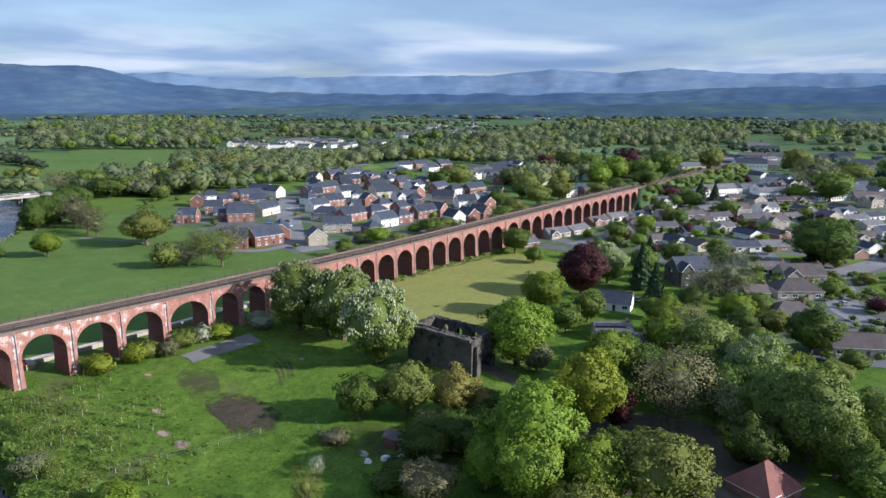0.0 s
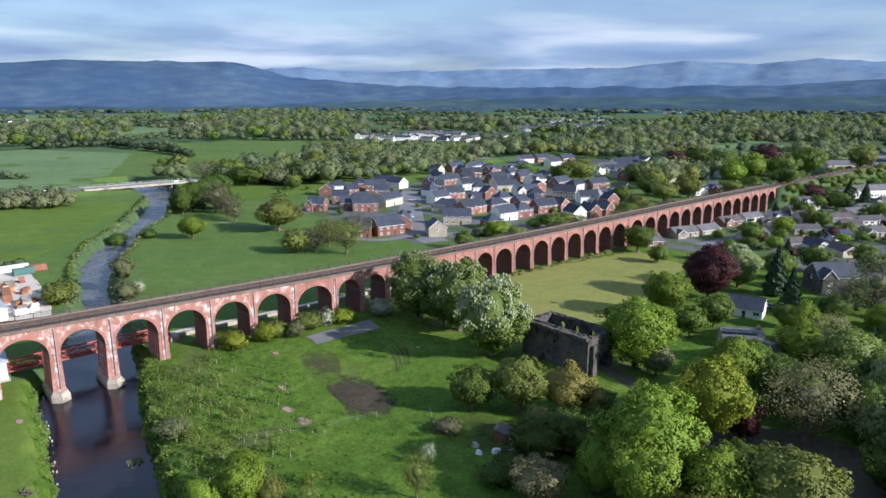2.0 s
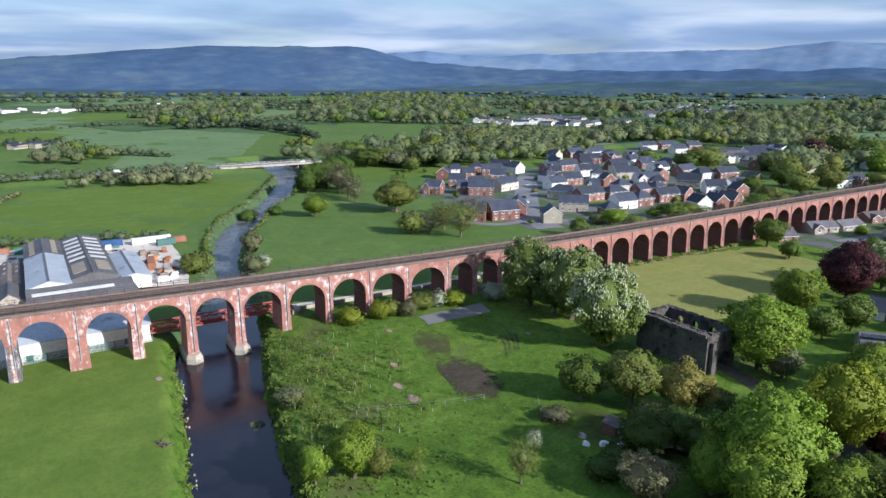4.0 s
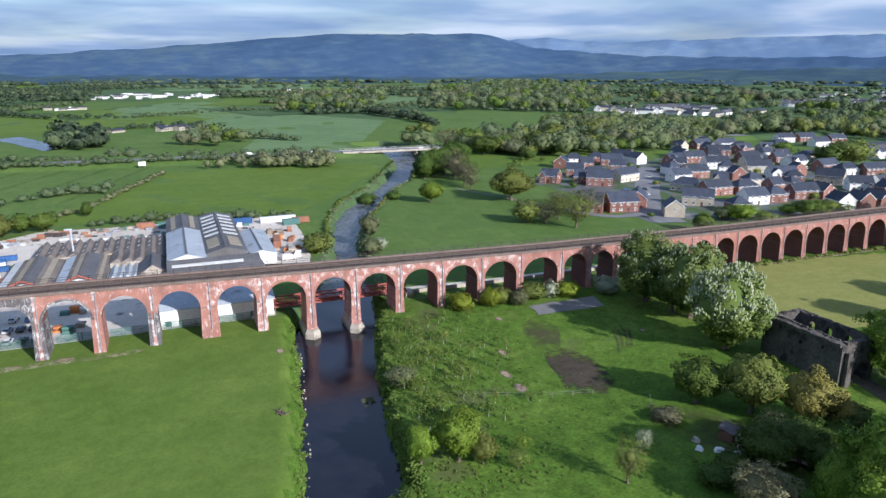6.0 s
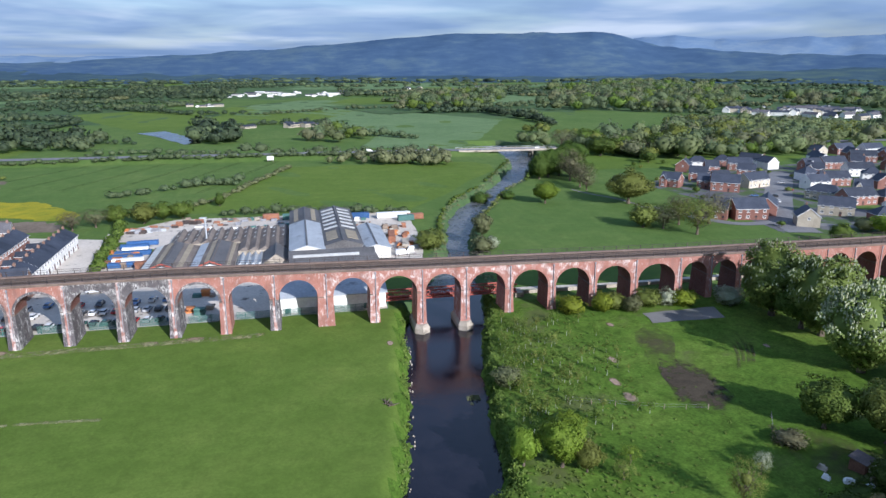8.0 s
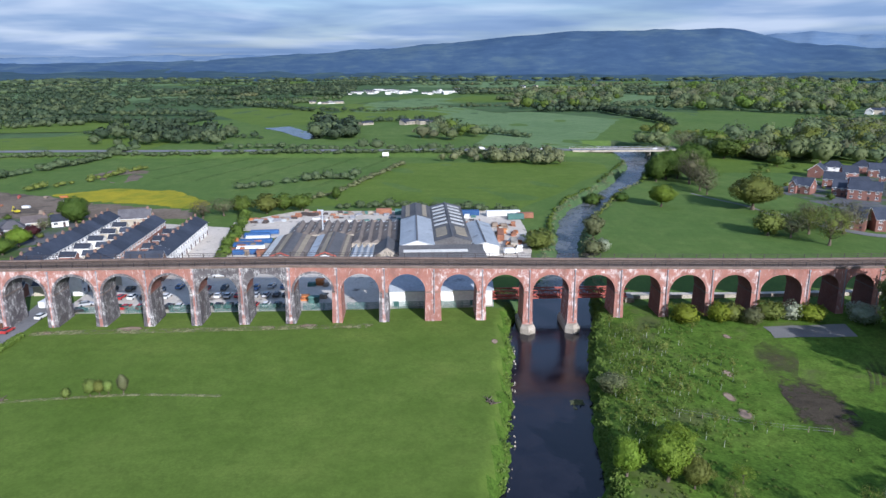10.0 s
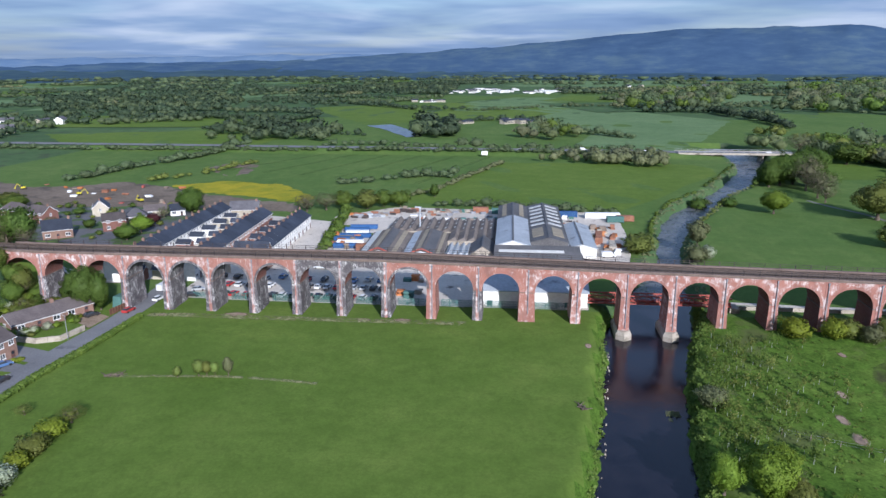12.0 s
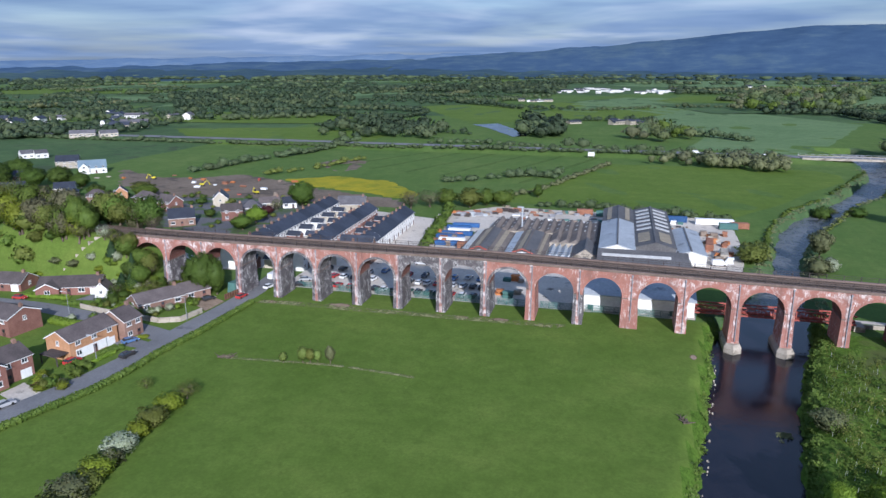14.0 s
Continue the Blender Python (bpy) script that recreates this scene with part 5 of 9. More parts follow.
wood("bank_scrub", [(x, 3.5 + float(bend(x)) + dense.choice([-1, 1, 1]) * dense.uniform(4.6, 10), r, r * dense.uniform(1.5, 2.4)) for x, r in [(dense.uniform(-420, -170), dense.uniform(1.4, 2.8)) for k in range(60)]], "green", "dense scrub along the railway bank", "scrub")
for tint, side in (("dark", -1), ("olive", -1), ("green", 1)):
    wood("bank_scrub", [(x, 3.5 + float(bend(x)) + side * dense.uniform(5.6, 10.5), r, r * dense.uniform(1.2, 1.8)) for x, r in [(dense.uniform(337, 560), dense.uniform(1.5, 2.8)) for k in range(80)]], tint, "dense scrub on the slope of the railway bank", "scrub")
WOODS = [
    ([(310, 440), (390, 510), (475, 440), (436, 348), (303, 247), (250, 262), (290, 330)], 250, 3.4, 6.2, "olive", "spring woodland beyond the new houses"),
    ([(215, 265), (303, 247), (330, 262), (353, 300), (300, 300), (240, 285)], 46, 3, 5.5, "far", "mixed wood behind the new houses"),
    ([(140, 352), (156, 356), (184, 298), (208, 248), (194, 240), (166, 288)], 42, 3.2, 5.2, "olive", "line of spring trees along a field"),
    ([(309, 720), (395, 690), (478, 600), (640, 830), (860, 1400), (600, 1450), (430, 1000)], 400, 5, 9, "far", "broad belt of woodland across the plain"),
    ([(620, 420), (671, 307), (822, 230), (1014, 144), (1534, 258), (1200, 420), (900, 480)], 340, 5, 9, "far", "woodland behind the village"),
    ([(-9, 268), (62, 245), (68, 286), (1, 288)], 70, 2.0, 4.0, "dull", "tall thin trees along the bypass"),
    ([(-504, 532), (-384, 654), (-437, 921), (-599, 1103), (-811, 943)], 456, 3, 5.6, "far_dark", "dark woodland on the plain"),
    ([(-104, 404), (-72, 387), (-76, 496), (-121, 568)], 105, 3, 5.6, "far_dark", "trees round a farm by the river bend"),
    ([(-23, 388), (16, 377), (40, 442), (1, 496)], 34, 3, 6, "far", "copse near the bypass"),
    ([(-388, 1151), (-281, 1202), (-150, 1150), (-160, 1600), (-400, 1700)], 312, 3, 5.6, "far_dark", "dark wood along the far river"),
    ([(112, 742), (211, 692), (308, 954), (488, 1547), (338, 1321), (168, 1168)], 130, 5, 9, "far", "fresh green woodland on the plain"),
    ([(-256, 348), (-161, 370), (-183, 464), (-301, 500)], 86, 3, 5.6, "far_dark", "scattered trees along the old river course"),
    ([(360, 70), (470, 100), (480, 165), (390, 130)], 46, 4, 7, "olive", "trees behind the railway"),
    ([(345, 16), (520, 20), (520, 34), (345, 30)], 60, 2.5, 4.5, "green", "lineside trees on the railway bank"),
    ([(590, 78), (720, 92), (900, 140), (900, 180), (700, 150)], 60, 4, 7, "green", "trees round the far end of the village"),
    ([(600, -62), (660, -74), (800, -76), (950, -30), (1000, -110), (640, -130)], 60, 4, 7.5, "far", "trees beyond the last village houses"),
    ([(164, 281), (205, 241), (241, 240), (305, 247), (400, 284), (453, 292), (497, 259), (516, 219), (538, 124), (782, 292), (670, 323), (586, 361), (510, 396), (447, 398), (396, 405), (342, 402), (286, 402), (221, 369)], 420, 4, 7, "olive", "spring woodland between the bypass and the suburb"),
    ([(268, 696), (323, 686), (388, 656), (449, 633), (486, 591), (727, 919), (1100, 1500), (1200, 2000), (900, 1900), (600, 1500)], 330, 6, 10, "far", "continuous woodland beyond the long field"),
    ([(670, 700), (720, 730), (707, 540), (820, 500), (738, 308), (850, 182), (920, 103), (1623, 283), (2000, 600), (1686, 789), (1059, 563), (980, 720), (1000, 1000), (820, 950)], 420, 6, 10, "far", "woods and gardens round the far suburb"),
    ([(1400, 170), (913, 48), (1084, 26), (1045, -38), (1900, 60), (2200, 250)], 120, 7, 11, "far", "woods either side of the far main street"),
]
SUBURB = [(575, 590, 90, 52), (935, 635, 130, 48)]  # built-up ground with no wood on it
for i, (poly, count, r0, r1, tint, label) in enumerate(WOODS):
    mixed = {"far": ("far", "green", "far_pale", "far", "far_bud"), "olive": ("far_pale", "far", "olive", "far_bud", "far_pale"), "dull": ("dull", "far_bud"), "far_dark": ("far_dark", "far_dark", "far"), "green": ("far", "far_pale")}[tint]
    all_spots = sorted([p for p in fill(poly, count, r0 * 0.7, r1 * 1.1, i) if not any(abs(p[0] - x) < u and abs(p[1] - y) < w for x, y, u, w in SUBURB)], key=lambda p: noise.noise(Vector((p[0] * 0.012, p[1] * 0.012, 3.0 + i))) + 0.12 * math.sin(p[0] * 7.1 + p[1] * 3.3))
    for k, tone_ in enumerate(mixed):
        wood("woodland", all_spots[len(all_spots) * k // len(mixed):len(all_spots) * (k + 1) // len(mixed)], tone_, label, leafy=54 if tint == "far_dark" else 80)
OPEN = [
    [(-163, 321), (-6, 275), (112, 374), (195, 580), (105, 744), (112, 1049), (-84, 1065), (-135, 849), (-263, 828), (-270, 714)],
    [(119, 331), (156, 328), (262, 420), (447, 591), (395, 685), (309, 710), (197, 555)],
    [(-278, 178), (-242, 262), (-120, 215), (-177, 437), (-278, 505), (-338, 529), (-452, 466), (-407, 359)],
    [(-140, 1060), (70, 1060), (70, 1700), (-160, 1700)],
    [(540, 560), (720, 520), (980, 600), (960, 720), (760, 740), (600, 720)],
]


def in_open(x, y):
    """True on the broad fields where no tree stands."""
    for poly in OPEN:
        odd = False
        for (xa, ya), (xb, yb) in zip(poly, poly[1:] + poly[:1]):
            if (ya > y) != (yb > y) and x < (xb - xa) * (y - ya) / (yb - ya) + xa:
                odd = not odd
        if odd:
            return True
    return False


far_rng = random.Random(77)
for tint, n in (("far", 170), ("far_dark", 210), ("dull", 40)):
    spots = []
    for _ in range(n):
        a, d = radians(far_rng.uniform(-58, 95)), 640 * (4.8 ** far_rng.random())
        # dark rows are moved left, where their colour stands for cloud shadow
        if tint == "far_dark" and a > 0.1 and far_rng.random() < 0.6:
            a = -abs(a) * 0.7
        x, y = EYE[0] + math.sin(a) * d, EYE[1] + math.cos(a) * d
        t = a + math.pi / 2 + far_rng.gauss(0, 0.5)
        length = far_rng.uniform(30, 110) * (0.6 + d / 1600)
        r = 3 + d / 800
        for k in range(int(length / (r * 1.3))):
            q = (k - length / r / 2.6) * r * 1.3
            spots.append((x + math.sin(t) * q + far_rng.uniform(-r, r), y + math.cos(t) * q + far_rng.uniform(-r, r) * 2, r * far_rng.uniform(0.7, 1.4), far_rng.uniform(5, 9)))
    spots = [p for p in spots if not in_open(p[0], p[1])]
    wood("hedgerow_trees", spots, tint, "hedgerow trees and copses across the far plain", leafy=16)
spots = []
for _ in range(130):
    a, d = radians(far_rng.uniform(-58, 95)), far_rng.uniform(1300, 2800)
    x, y = EYE[0] + math.sin(a) * d, EYE[1] + math.cos(a) * d
    for k in range(far_rng.randint(5, 16)):
        q = (k - 5) * 16
        spots.append((x + math.cos(a) * q + far_rng.uniform(-12, 12), y - math.sin(a) * q + far_rng.uniform(-30, 30), far_rng.uniform(7, 12), far_rng.uniform(8, 12)))
for _ in range(150):
    a, d = radians(far_rng.uniform(-58, 95)), far_rng.uniform(2300, 3150)
    x, y = EYE[0] + math.sin(a) * d, EYE[1] + math.cos(a) * d
    for k in range(far_rng.randint(4, 12)):
        q = (k - 4) * 30
        spots.append((x + math.cos(a) * q + far_rng.uniform(-12, 12), y - math.sin(a) * q + far_rng.uniform(-30, 30), far_rng.uniform(14, 24), far_rng.uniform(10, 16)))
spots = [p for p in spots if not in_open(p[0], p[1])]
for k, tint in enumerate(("far_dark", "far", "far_dark")):
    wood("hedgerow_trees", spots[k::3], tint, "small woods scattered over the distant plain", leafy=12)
HEDGES = [
    ([(-489, 542), (-436, 570), (-370, 570), (-252, 556), (-239, 616)], 6, 2.5, 5, "far_dark", "dark hedgerow with trees on the plain"),
    ([(-248, 186), (-243, 229), (-226, 263), (-218, 331)], 5, 1.6, 3, "far", "bushy hedge across the fields"),
    ([(-318, 459), (-232, 430), (-186, 421), (-141, 407)], 6, 1.6, 3.6, "far_dark", "hedgerow with small trees"),
    ([(-89, 192), (-77, 207), (-53, 200)], 4, 1.6, 2.6, "far", "short thick hedge in a field"),
    ([(-109, 440), (-92, 517), (-56, 570), (9, 570)], 5, 2, 4.2, "far_dark", "trees along the river bend"),
    ([(122, 769), (172, 725), (208, 704), (223, 584), (224, 493)], 7, 3, 6, "far_dark", "line of trees between far fields"),
    ([(-61, 716), (27, 793), (130, 817)], 8, 2, 4, "far", "far hedge across the plain"),
    ([(-261, 847), (-147, 726), (-61, 716)], 9, 2.5, 5, "far_dark", "far hedge across the plain"),
    ([(7, 440), (45, 431), (76, 396)], 5, 2, 4.5, "far", "hedge by the river meadows"),
    ([(-159, 335), (-129, 349), (-94, 335), (-61, 316)], 6, 1.6, 3.2, "far", "field hedge near the bypass"),
    ([(175, 441), (205, 396), (236, 380), (309, 397)], 6, 2.5, 5.5, "olive", "belt of spring trees by the bypass"),
    ([(-578, 798), (-442, 848), (-261, 847)], 10, 3, 6, "far_dark", "dark wood edge on the plain"),
    ([(-848, 1090), (-642, 1176), (-380, 1171), (-139, 1122)], 16, 5, 9, "far_dark", "dark woods on the far plain"),
    ([(-252, 176), (-242, 219), (-227, 266), (-210, 326)], 5, 1.6, 3.4, "far", "overgrown hedge between far fields"),
    ([(-208, 178), (-191, 203), (-178, 250)], 4, 1.2, 2.4, "olive", "scrubby hedge round the building site"),
    ([(-80, 134), (-60, 167), (-45, 215), (-31, 259)], 3.0, 1.0, 1.8, "dull", "thin hedge between two green fields"),
    ([(-109, 178), (-94, 188)], 3, 1.8, 2.8, "far", "short length of thick hedge"),
    ([(-82, 200), (-59, 206), (-48, 210)], 3, 1.8, 3.0, "far", "short length of thick hedge"),
    ([(14, 118), (-30, 132), (-60, 128)], 3, 1.4, 2.4, "far", "hedge along the back of the works yard"),
    ([(18, 68), (27.5, 110), (34, 128), (42, 145), (52, 161), (60, 173)], 3.0, 0.4, 1.1, "green", "low growth along the river bank"),
    ([(64, 182), (72, 196), (90, 235), (102, 260)], 5, 0.5, 1.3, "dark", "low growth along the river bank"),
    ([(36, 84), (46, 110), (54, 126), (62, 143), (69, 159), (75, 170)], 3.2, 0.4, 1.1, "olive", "low growth along the river bank"),
    ([(86, 184), (96, 200), (106, 222), (118, 250)], 4, 1.2, 2.6, "dark", "dense growth along the river bank"),
    ([(-85, 50), (-90, 105), (-93, 118)], 1.6, 1.3, 2.0, "green", "clipped hedge beside the terraces"),
    ([(100, -1.6), (150, -1.6), (205, -1.4)], 1.6, 0.5, 1.1, "olive", "rough grass along the foot of the arches"),
    ([(-300, 299), (-130, 297), (-20, 295), (70, 290)], 2.6, 1.3, 2.5, "far", "thick hedge along the bypass"),
    ([(-700, 304), (-500, 303), (-300, 299)], 3.4, 1.5, 2.8, "far", "thick hedge along the bypass"),
    ([(-100, 310), (-20, 318), (60, 316)], 9, 2.0, 4.5, "far", "trees along the far side of the bypass"),
]
for i, (line, gap, r0, r1, tint, label) in enumerate(HEDGES):
    wood("hedge", row(line, gap, r0, r1, i), tint, label, "hedge")

# ---- ground surfaces ----
sheet("lawn", [(103, -4), (134, -1), (165, -2), (198, -7), (190, -31), (160, -40), (124, -52), (108, -44), (103, -30)], M["lawn"], "dry yellow-green cricket field beside the viaduct", "sports field", 0.05, ragged=0.8)
sheet("mud", [(42.1, -33.0), (46.5, -32.5), (49.9, -38.6), (49.4, -44.5), (48.7, -51.2), (46.9, -56.6), (41.6, -56.4), (36.1, -53.9), (38.8, -43.6)], M["mud"], "trampled muddy patch in the meadow", "mud", 0.05, ragged=0.9)
sheet("mud", [(50.1, -13.4), (55.9, -14.3), (51.2, -25.9), (42.1, -38.7), (38.2, -38.5), (42.0, -25.5)], M["thin_mud"], "thin trodden grass with mud showing", "mud", 0.045, ragged=1.2)
for off in (0.0, 1.6, 3.4, 5.0):
    strip("mud", [(64.5 + off, -20.5), (66.0 + off * 0.8, -27), (61.5 + off * 0.7, -34), (55 + off * 0.6, -42)], 0.7, M["thin_mud"], "muddy wheel tracks curving over the meadow", "mud", 0.05)
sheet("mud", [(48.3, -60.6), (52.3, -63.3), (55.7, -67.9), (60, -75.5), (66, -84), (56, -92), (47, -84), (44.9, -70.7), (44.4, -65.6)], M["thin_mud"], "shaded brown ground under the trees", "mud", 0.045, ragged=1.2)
# added dark sheet: the shade below the grove, painted over the grass
sheet("mud", [(70, -95), (84, -94), (93, -104), (97, -122), (88, -134), (72, -128), (64, -114)], M["lane"], "dark brown sheet standing in for shade under the grove", "leaf litter", 0.05, ragged=1.5)
sheet("pavement", [(53.0, -7.4), (72.5, -6.8), (71, -14.4), (52.3, -13.8)], M["gravel"], "grey hardstanding at the edge of the meadow", "hardstanding", 0.07, ragged=0.25)
for x, y, w in ((33.9, -31.3, 1.3), (29.9, -40.3, 1.2), (29.7, -46.6, 1.5), (42.0, -12.8, 1.0), (69.2, -31.2, 0.8), (-9.5, -13.0, 0.9)):
    sheet("mud", [(x + w * math.cos(a * 0.8), y + w * 1.6 * math.sin(a * 0.8)) for a in range(8)], M["patch"], "small patch of bare earth in the grass", "bare patch", 0.06, ragged=0.3, step=1)
for x, y, w in ((-108.8, -3.4, 2.2), (-91, -1.5, 3.4), (-51, -1.6, 2.6), (-60, -2.2, 2.0)):
    sheet("mud", [(x + w * math.cos(a * 0.8), y + w * 0.5 * math.sin(a * 0.8)) for a in range(8)], M["patch"], "bare earth below the viaduct", "bare patch", 0.06, ragged=0.2, step=1)
strip("path", [(-112, -3.6), (-90, -3.0), (-60, -2.4), (-36, -2.2)], 2.6, M["track"], "worn footpath along the foot of the viaduct", "path", 0.05)
strip("path", [(-103, -36.2), (-99.3, -35.2), (-90.9, -34.9), (-79.6, -33.9), (-70.2, -34.0), (-61.8, -35.4)], 1.0, M["track"], "line of pale dry grass across the field", "dry grass", 0.05)
strip("path", [(117, 92), (115, 112), (115, 127), (106, 140), (102, 156)], 1.6, M["gravel"], "pale footpath along the pasture", "path", 0.05)
sheet("pavement", [(-112, 8.6), (-47, 8.6), (-47, 26), (-60, 50), (-72, 44), (-112, 30)], M["concrete"], "worn pale car park behind the arches", "car park", 0.06)
sheet("pavement", [(-112, 10), (-84, 10), (-84, 24), (-112, 28)], M["concrete"], "pale concrete parking bays", "car park", 0.10)
sheet("pavement", [(-47, 8.8), (-7, 8.8), (-4, 55), (10, 52), (13, 70), (15, 104), (8, 122), (-66, 126), (-74, 126), (-94, 106), (-90, 53), (-72, 44.5), (-60, 50.5), (-47, 26.5)], M["concrete"], "dusty concrete works yard", "yard", 0.07, ragged=0.3)
sheet("field", [(-193, 167), (-169, 184), (-137, 174), (-114, 144), (-115, 131), (-140, 143), (-167, 151)], M["buttercup"], "meadow yellow with buttercups", "meadow", 0.08, ragged=1.5)
sheet("mud", [(-298, 178), (-262, 158), (-239, 160), (-224, 175), (-193, 166), (-165, 146), (-139, 138), (-113, 126), (-115, 112), (-150, 118), (-199, 118), (-225, 108), (-265, 135)], M["soil"], "brown churned building site", "building site", 0.05, ragged=2)
sheet("mud", [(-200, 224), (-195, 243), (-173, 241), (-168, 207), (-176, 198)], M["soil"], "fenced patch of bare soil", "building site", 0.07, ragged=1)
FAR_FIELDS = [
    ([(-31, 262), (-80, 136), (-30, 132), (14, 120), (60, 190), (92, 236), (80, 262)], "field", "smooth bright green field by the river"),
    ([(-200, 292), (-196, 215), (-120, 150), (-84, 136), (-36, 262)], "pasture", "green field with tractor lines"),
    ([(-330, 300), (-208, 300), (-212, 395), (-300, 440), (-420, 400)], "field", "dark green field on the plain"),
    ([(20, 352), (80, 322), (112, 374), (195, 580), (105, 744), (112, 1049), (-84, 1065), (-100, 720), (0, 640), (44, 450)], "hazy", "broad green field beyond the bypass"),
    ([(-170, 520), (-20, 580), (60, 760), (-120, 900), (-300, 760)], "field", "distant green field"),
    ([(140, 350), (213, 358), (284, 411), (414, 575), (274, 709), (228, 612), (150, 420)], "pasture", "bright green field before the woods"),
    ([(140, 215), (150, 300), (190, 240), (240, 262), (300, 240), (240, 210), (190, 212)], "field", "fresh green pasture behind the estate"),
    ([(340, 720), (520, 560), (380, 480), (270, 560)], "pasture", "distant green field among woods"),
    ([(100, 760), (360, 980), (200, 1300), (-60, 1150)], "pasture", "distant green field among woods"),
    ([(560, 180), (700, 120), (760, 160), (640, 230)], "pasture", "green field behind the village"),
    ([(1050, 620), (1500, 700), (1350, 420), (1100, 480)], "pasture", "distant green field"),
    ([(-700, 900), (-300, 720), (-200, 1000), (-560, 1300)], "land", "dull distant field"),
]
for k, (poly, m, label) in enumerate(FAR_FIELDS):
    sheet("field", poly, M[m], label, "field", 0.06 + 0.01 * k, ragged=1.5, step=12)

for k in range(6):
    x = -184 + 22 * k
    for g in (0, 1.9):
        strip("field", [(x + g, 218 - 7 * k), (x + g + 12, 245 - 5 * k), (x + g + 34, 290)], 0.7, M["tramline"], "dark wheel line through the growing crop", "wheel line", 0.16, step=8)
sheet("lawn", [(368, -42), (398, -46), (420, -80), (384, -76)], M["field"], "bright mown lawn among the bungalows", "lawn", 0.09)
sheet("pavement", [(-255, 80), (-200, 62), (-160, 56), (-144, 66), (-146, 114), (-182, 116), (-250, 108)], M["yard"], "grey streets between the houses by the site", "pavement", 0.07, ragged=1.5, step=8)
sheet("pavement", [(-150, 14), (-92, 34), (-90, 96), (-128, 108), (-146, 104)], M["concrete"], "paved back yards between the terraces", "pavement", 0.06, ragged=1.0, step=8)
sheet("pavement", [(215, -4), (325, -6), (345, -16), (480, -14), (570, -40), (540, -140), (300, -140), (240, -122), (212, -60)], M["yard"], "drives, lawns and gardens of the village", "gardens", 0.035, ragged=2, step=10)
fr = random.Random(52)
for k in range(64):
    a, d = radians(fr.uniform(-55, 92)), fr.uniform(760, 2700)
    x, y = EYE[0] + math.sin(a) * d, EYE[1] + math.cos(a) * d
    if not in_open(x, y):
        u, w = fr.uniform(60, 150) * (0.6 + d / 1500), fr.uniform(50, 110) * (0.6 + d / 1500)
        t = fr.uniform(-0.5, 0.5)
        ring = [(x + math.cos(t) * p * u - math.sin(t) * q * w, y + math.sin(t) * p * u + math.cos(t) * q * w) for p, q in ((-1, -1), (0.9, -1.1), (1.1, 0.9), (-0.9, 1))]
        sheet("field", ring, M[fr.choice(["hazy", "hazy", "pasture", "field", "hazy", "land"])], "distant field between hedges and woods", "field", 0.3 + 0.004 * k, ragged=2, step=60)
# ---- roads ----
strip("road", [(-132, -82), (-127.5, -71), (-123.2, -60), (-120.8, -50), (-119.7, -40), (-119.2, -30), (-118.0, -19), (-117.0, -7), (-116.8, 3), (-117.2, 16), (-119.5, 30), (-117, 46)], 5.6, M["asphalt"], "grey residential lane that passes under an arch", "road", 0.12)
strip("road", [(-119.6, -30), (-127, -27.4), (-134, -25.4), (-143.6, -23.4), (-152.7, -22), (-165, -19.8), (-176, -19.8), (-200, -22)], 5.4, M["asphalt"], "grey cul-de-sac between bungalows", "road", 0.14)
strip("road", [(-700, 318), (-300, 312.5), (0, 303.5), (80, 301.2)], 11, M["asphalt"], "grey bypass road on a low bank", "road", 0.25)
strip("road", [(150, 299), (300, 294.5), (420, 291)], 11, M["asphalt"], "grey bypass road on a low bank", "road", 0.25)
strip("road", [(237, 182), (205, 142), (178, 108), (156, 78), (150, 56)], 12, M["asphalt"], "wide parking street in the new estate", "road", 0.10)
strip("road", [(152, 74), (134, 70), (124, 92), (118, 110)], 5, M["asphalt"], "estate road with a kerb", "road", 0.13)
strip("road", [(156, 70), (190, 52), (240, 50), (280, 60)], 5, M["asphalt"], "estate road behind the viaduct", "road", 0.14)
strip("road", [(180, -140), (182, -128), (194, -121), (214, -118), (236, -112), (250, -116), (275, -124), (330, -120), (420, -118)], 9, M["asphalt"], "wide grey village street", "road", 0.12)
strip("road", [(245, -118), (247, -104), (246, -90), (280, -75), (325, -64), (356, -79), (390, -100)], 7, M["asphalt"], "grey village street between bungalows", "road", 0.15)
strip("road", [(325, -64), (300, -40), (262, -22), (225, -17)], 5.5, M["asphalt"], "grey lane of bungalows by the viaduct", "road", 0.17)
strip("road", [(350, -8), (420, -20), (520, -10), (700, 30), (900, 60)], 9, M["asphalt"], "main street of the village", "road", 0.17)
strip("path", [(92, -66), (92, -70), (88, -82), (83, -104), (85, -118), (78, -134)], 4.2, M["lane"], "shaded earth lane from the ruin's arch", "lane", 0.07)
sheet("lawn", [(251, -86), (256, -104), (264, -126), (276, -122), (268, -104), (260, -86)], M["field"], "mown village green", "green", 0.07)

sheet("pavement", [(142, 58), (160, 50), (215, 52), (262, 56), (305, 66), (340, 96), (345, 150), (358, 200), (372, 246), (345, 262), (300, 215), (250, 205), (226, 214), (180, 202), (142, 158), (150, 120)], M["yard"], "drives, lawns and streets of the new estate", "pavement", 0.05, ragged=1.5, step=8)
sheet("pavement", [(140, -112), (165, -98), (212, -84), (240, -62), (236, -122), (190, -134), (150, -140)], M["yard"], "drives and small gardens beside the village street", "gardens", 0.045, ragged=1.2, step=8)
sheet("pavement", [(205, 4), (300, 8), (345, -4), (360, -40), (350, -75), (300, -100), (240, -62), (212, -20)], M["yard"], "tarmac drives between the bungalows", "pavement", 0.05, ragged=2.0, step=8)

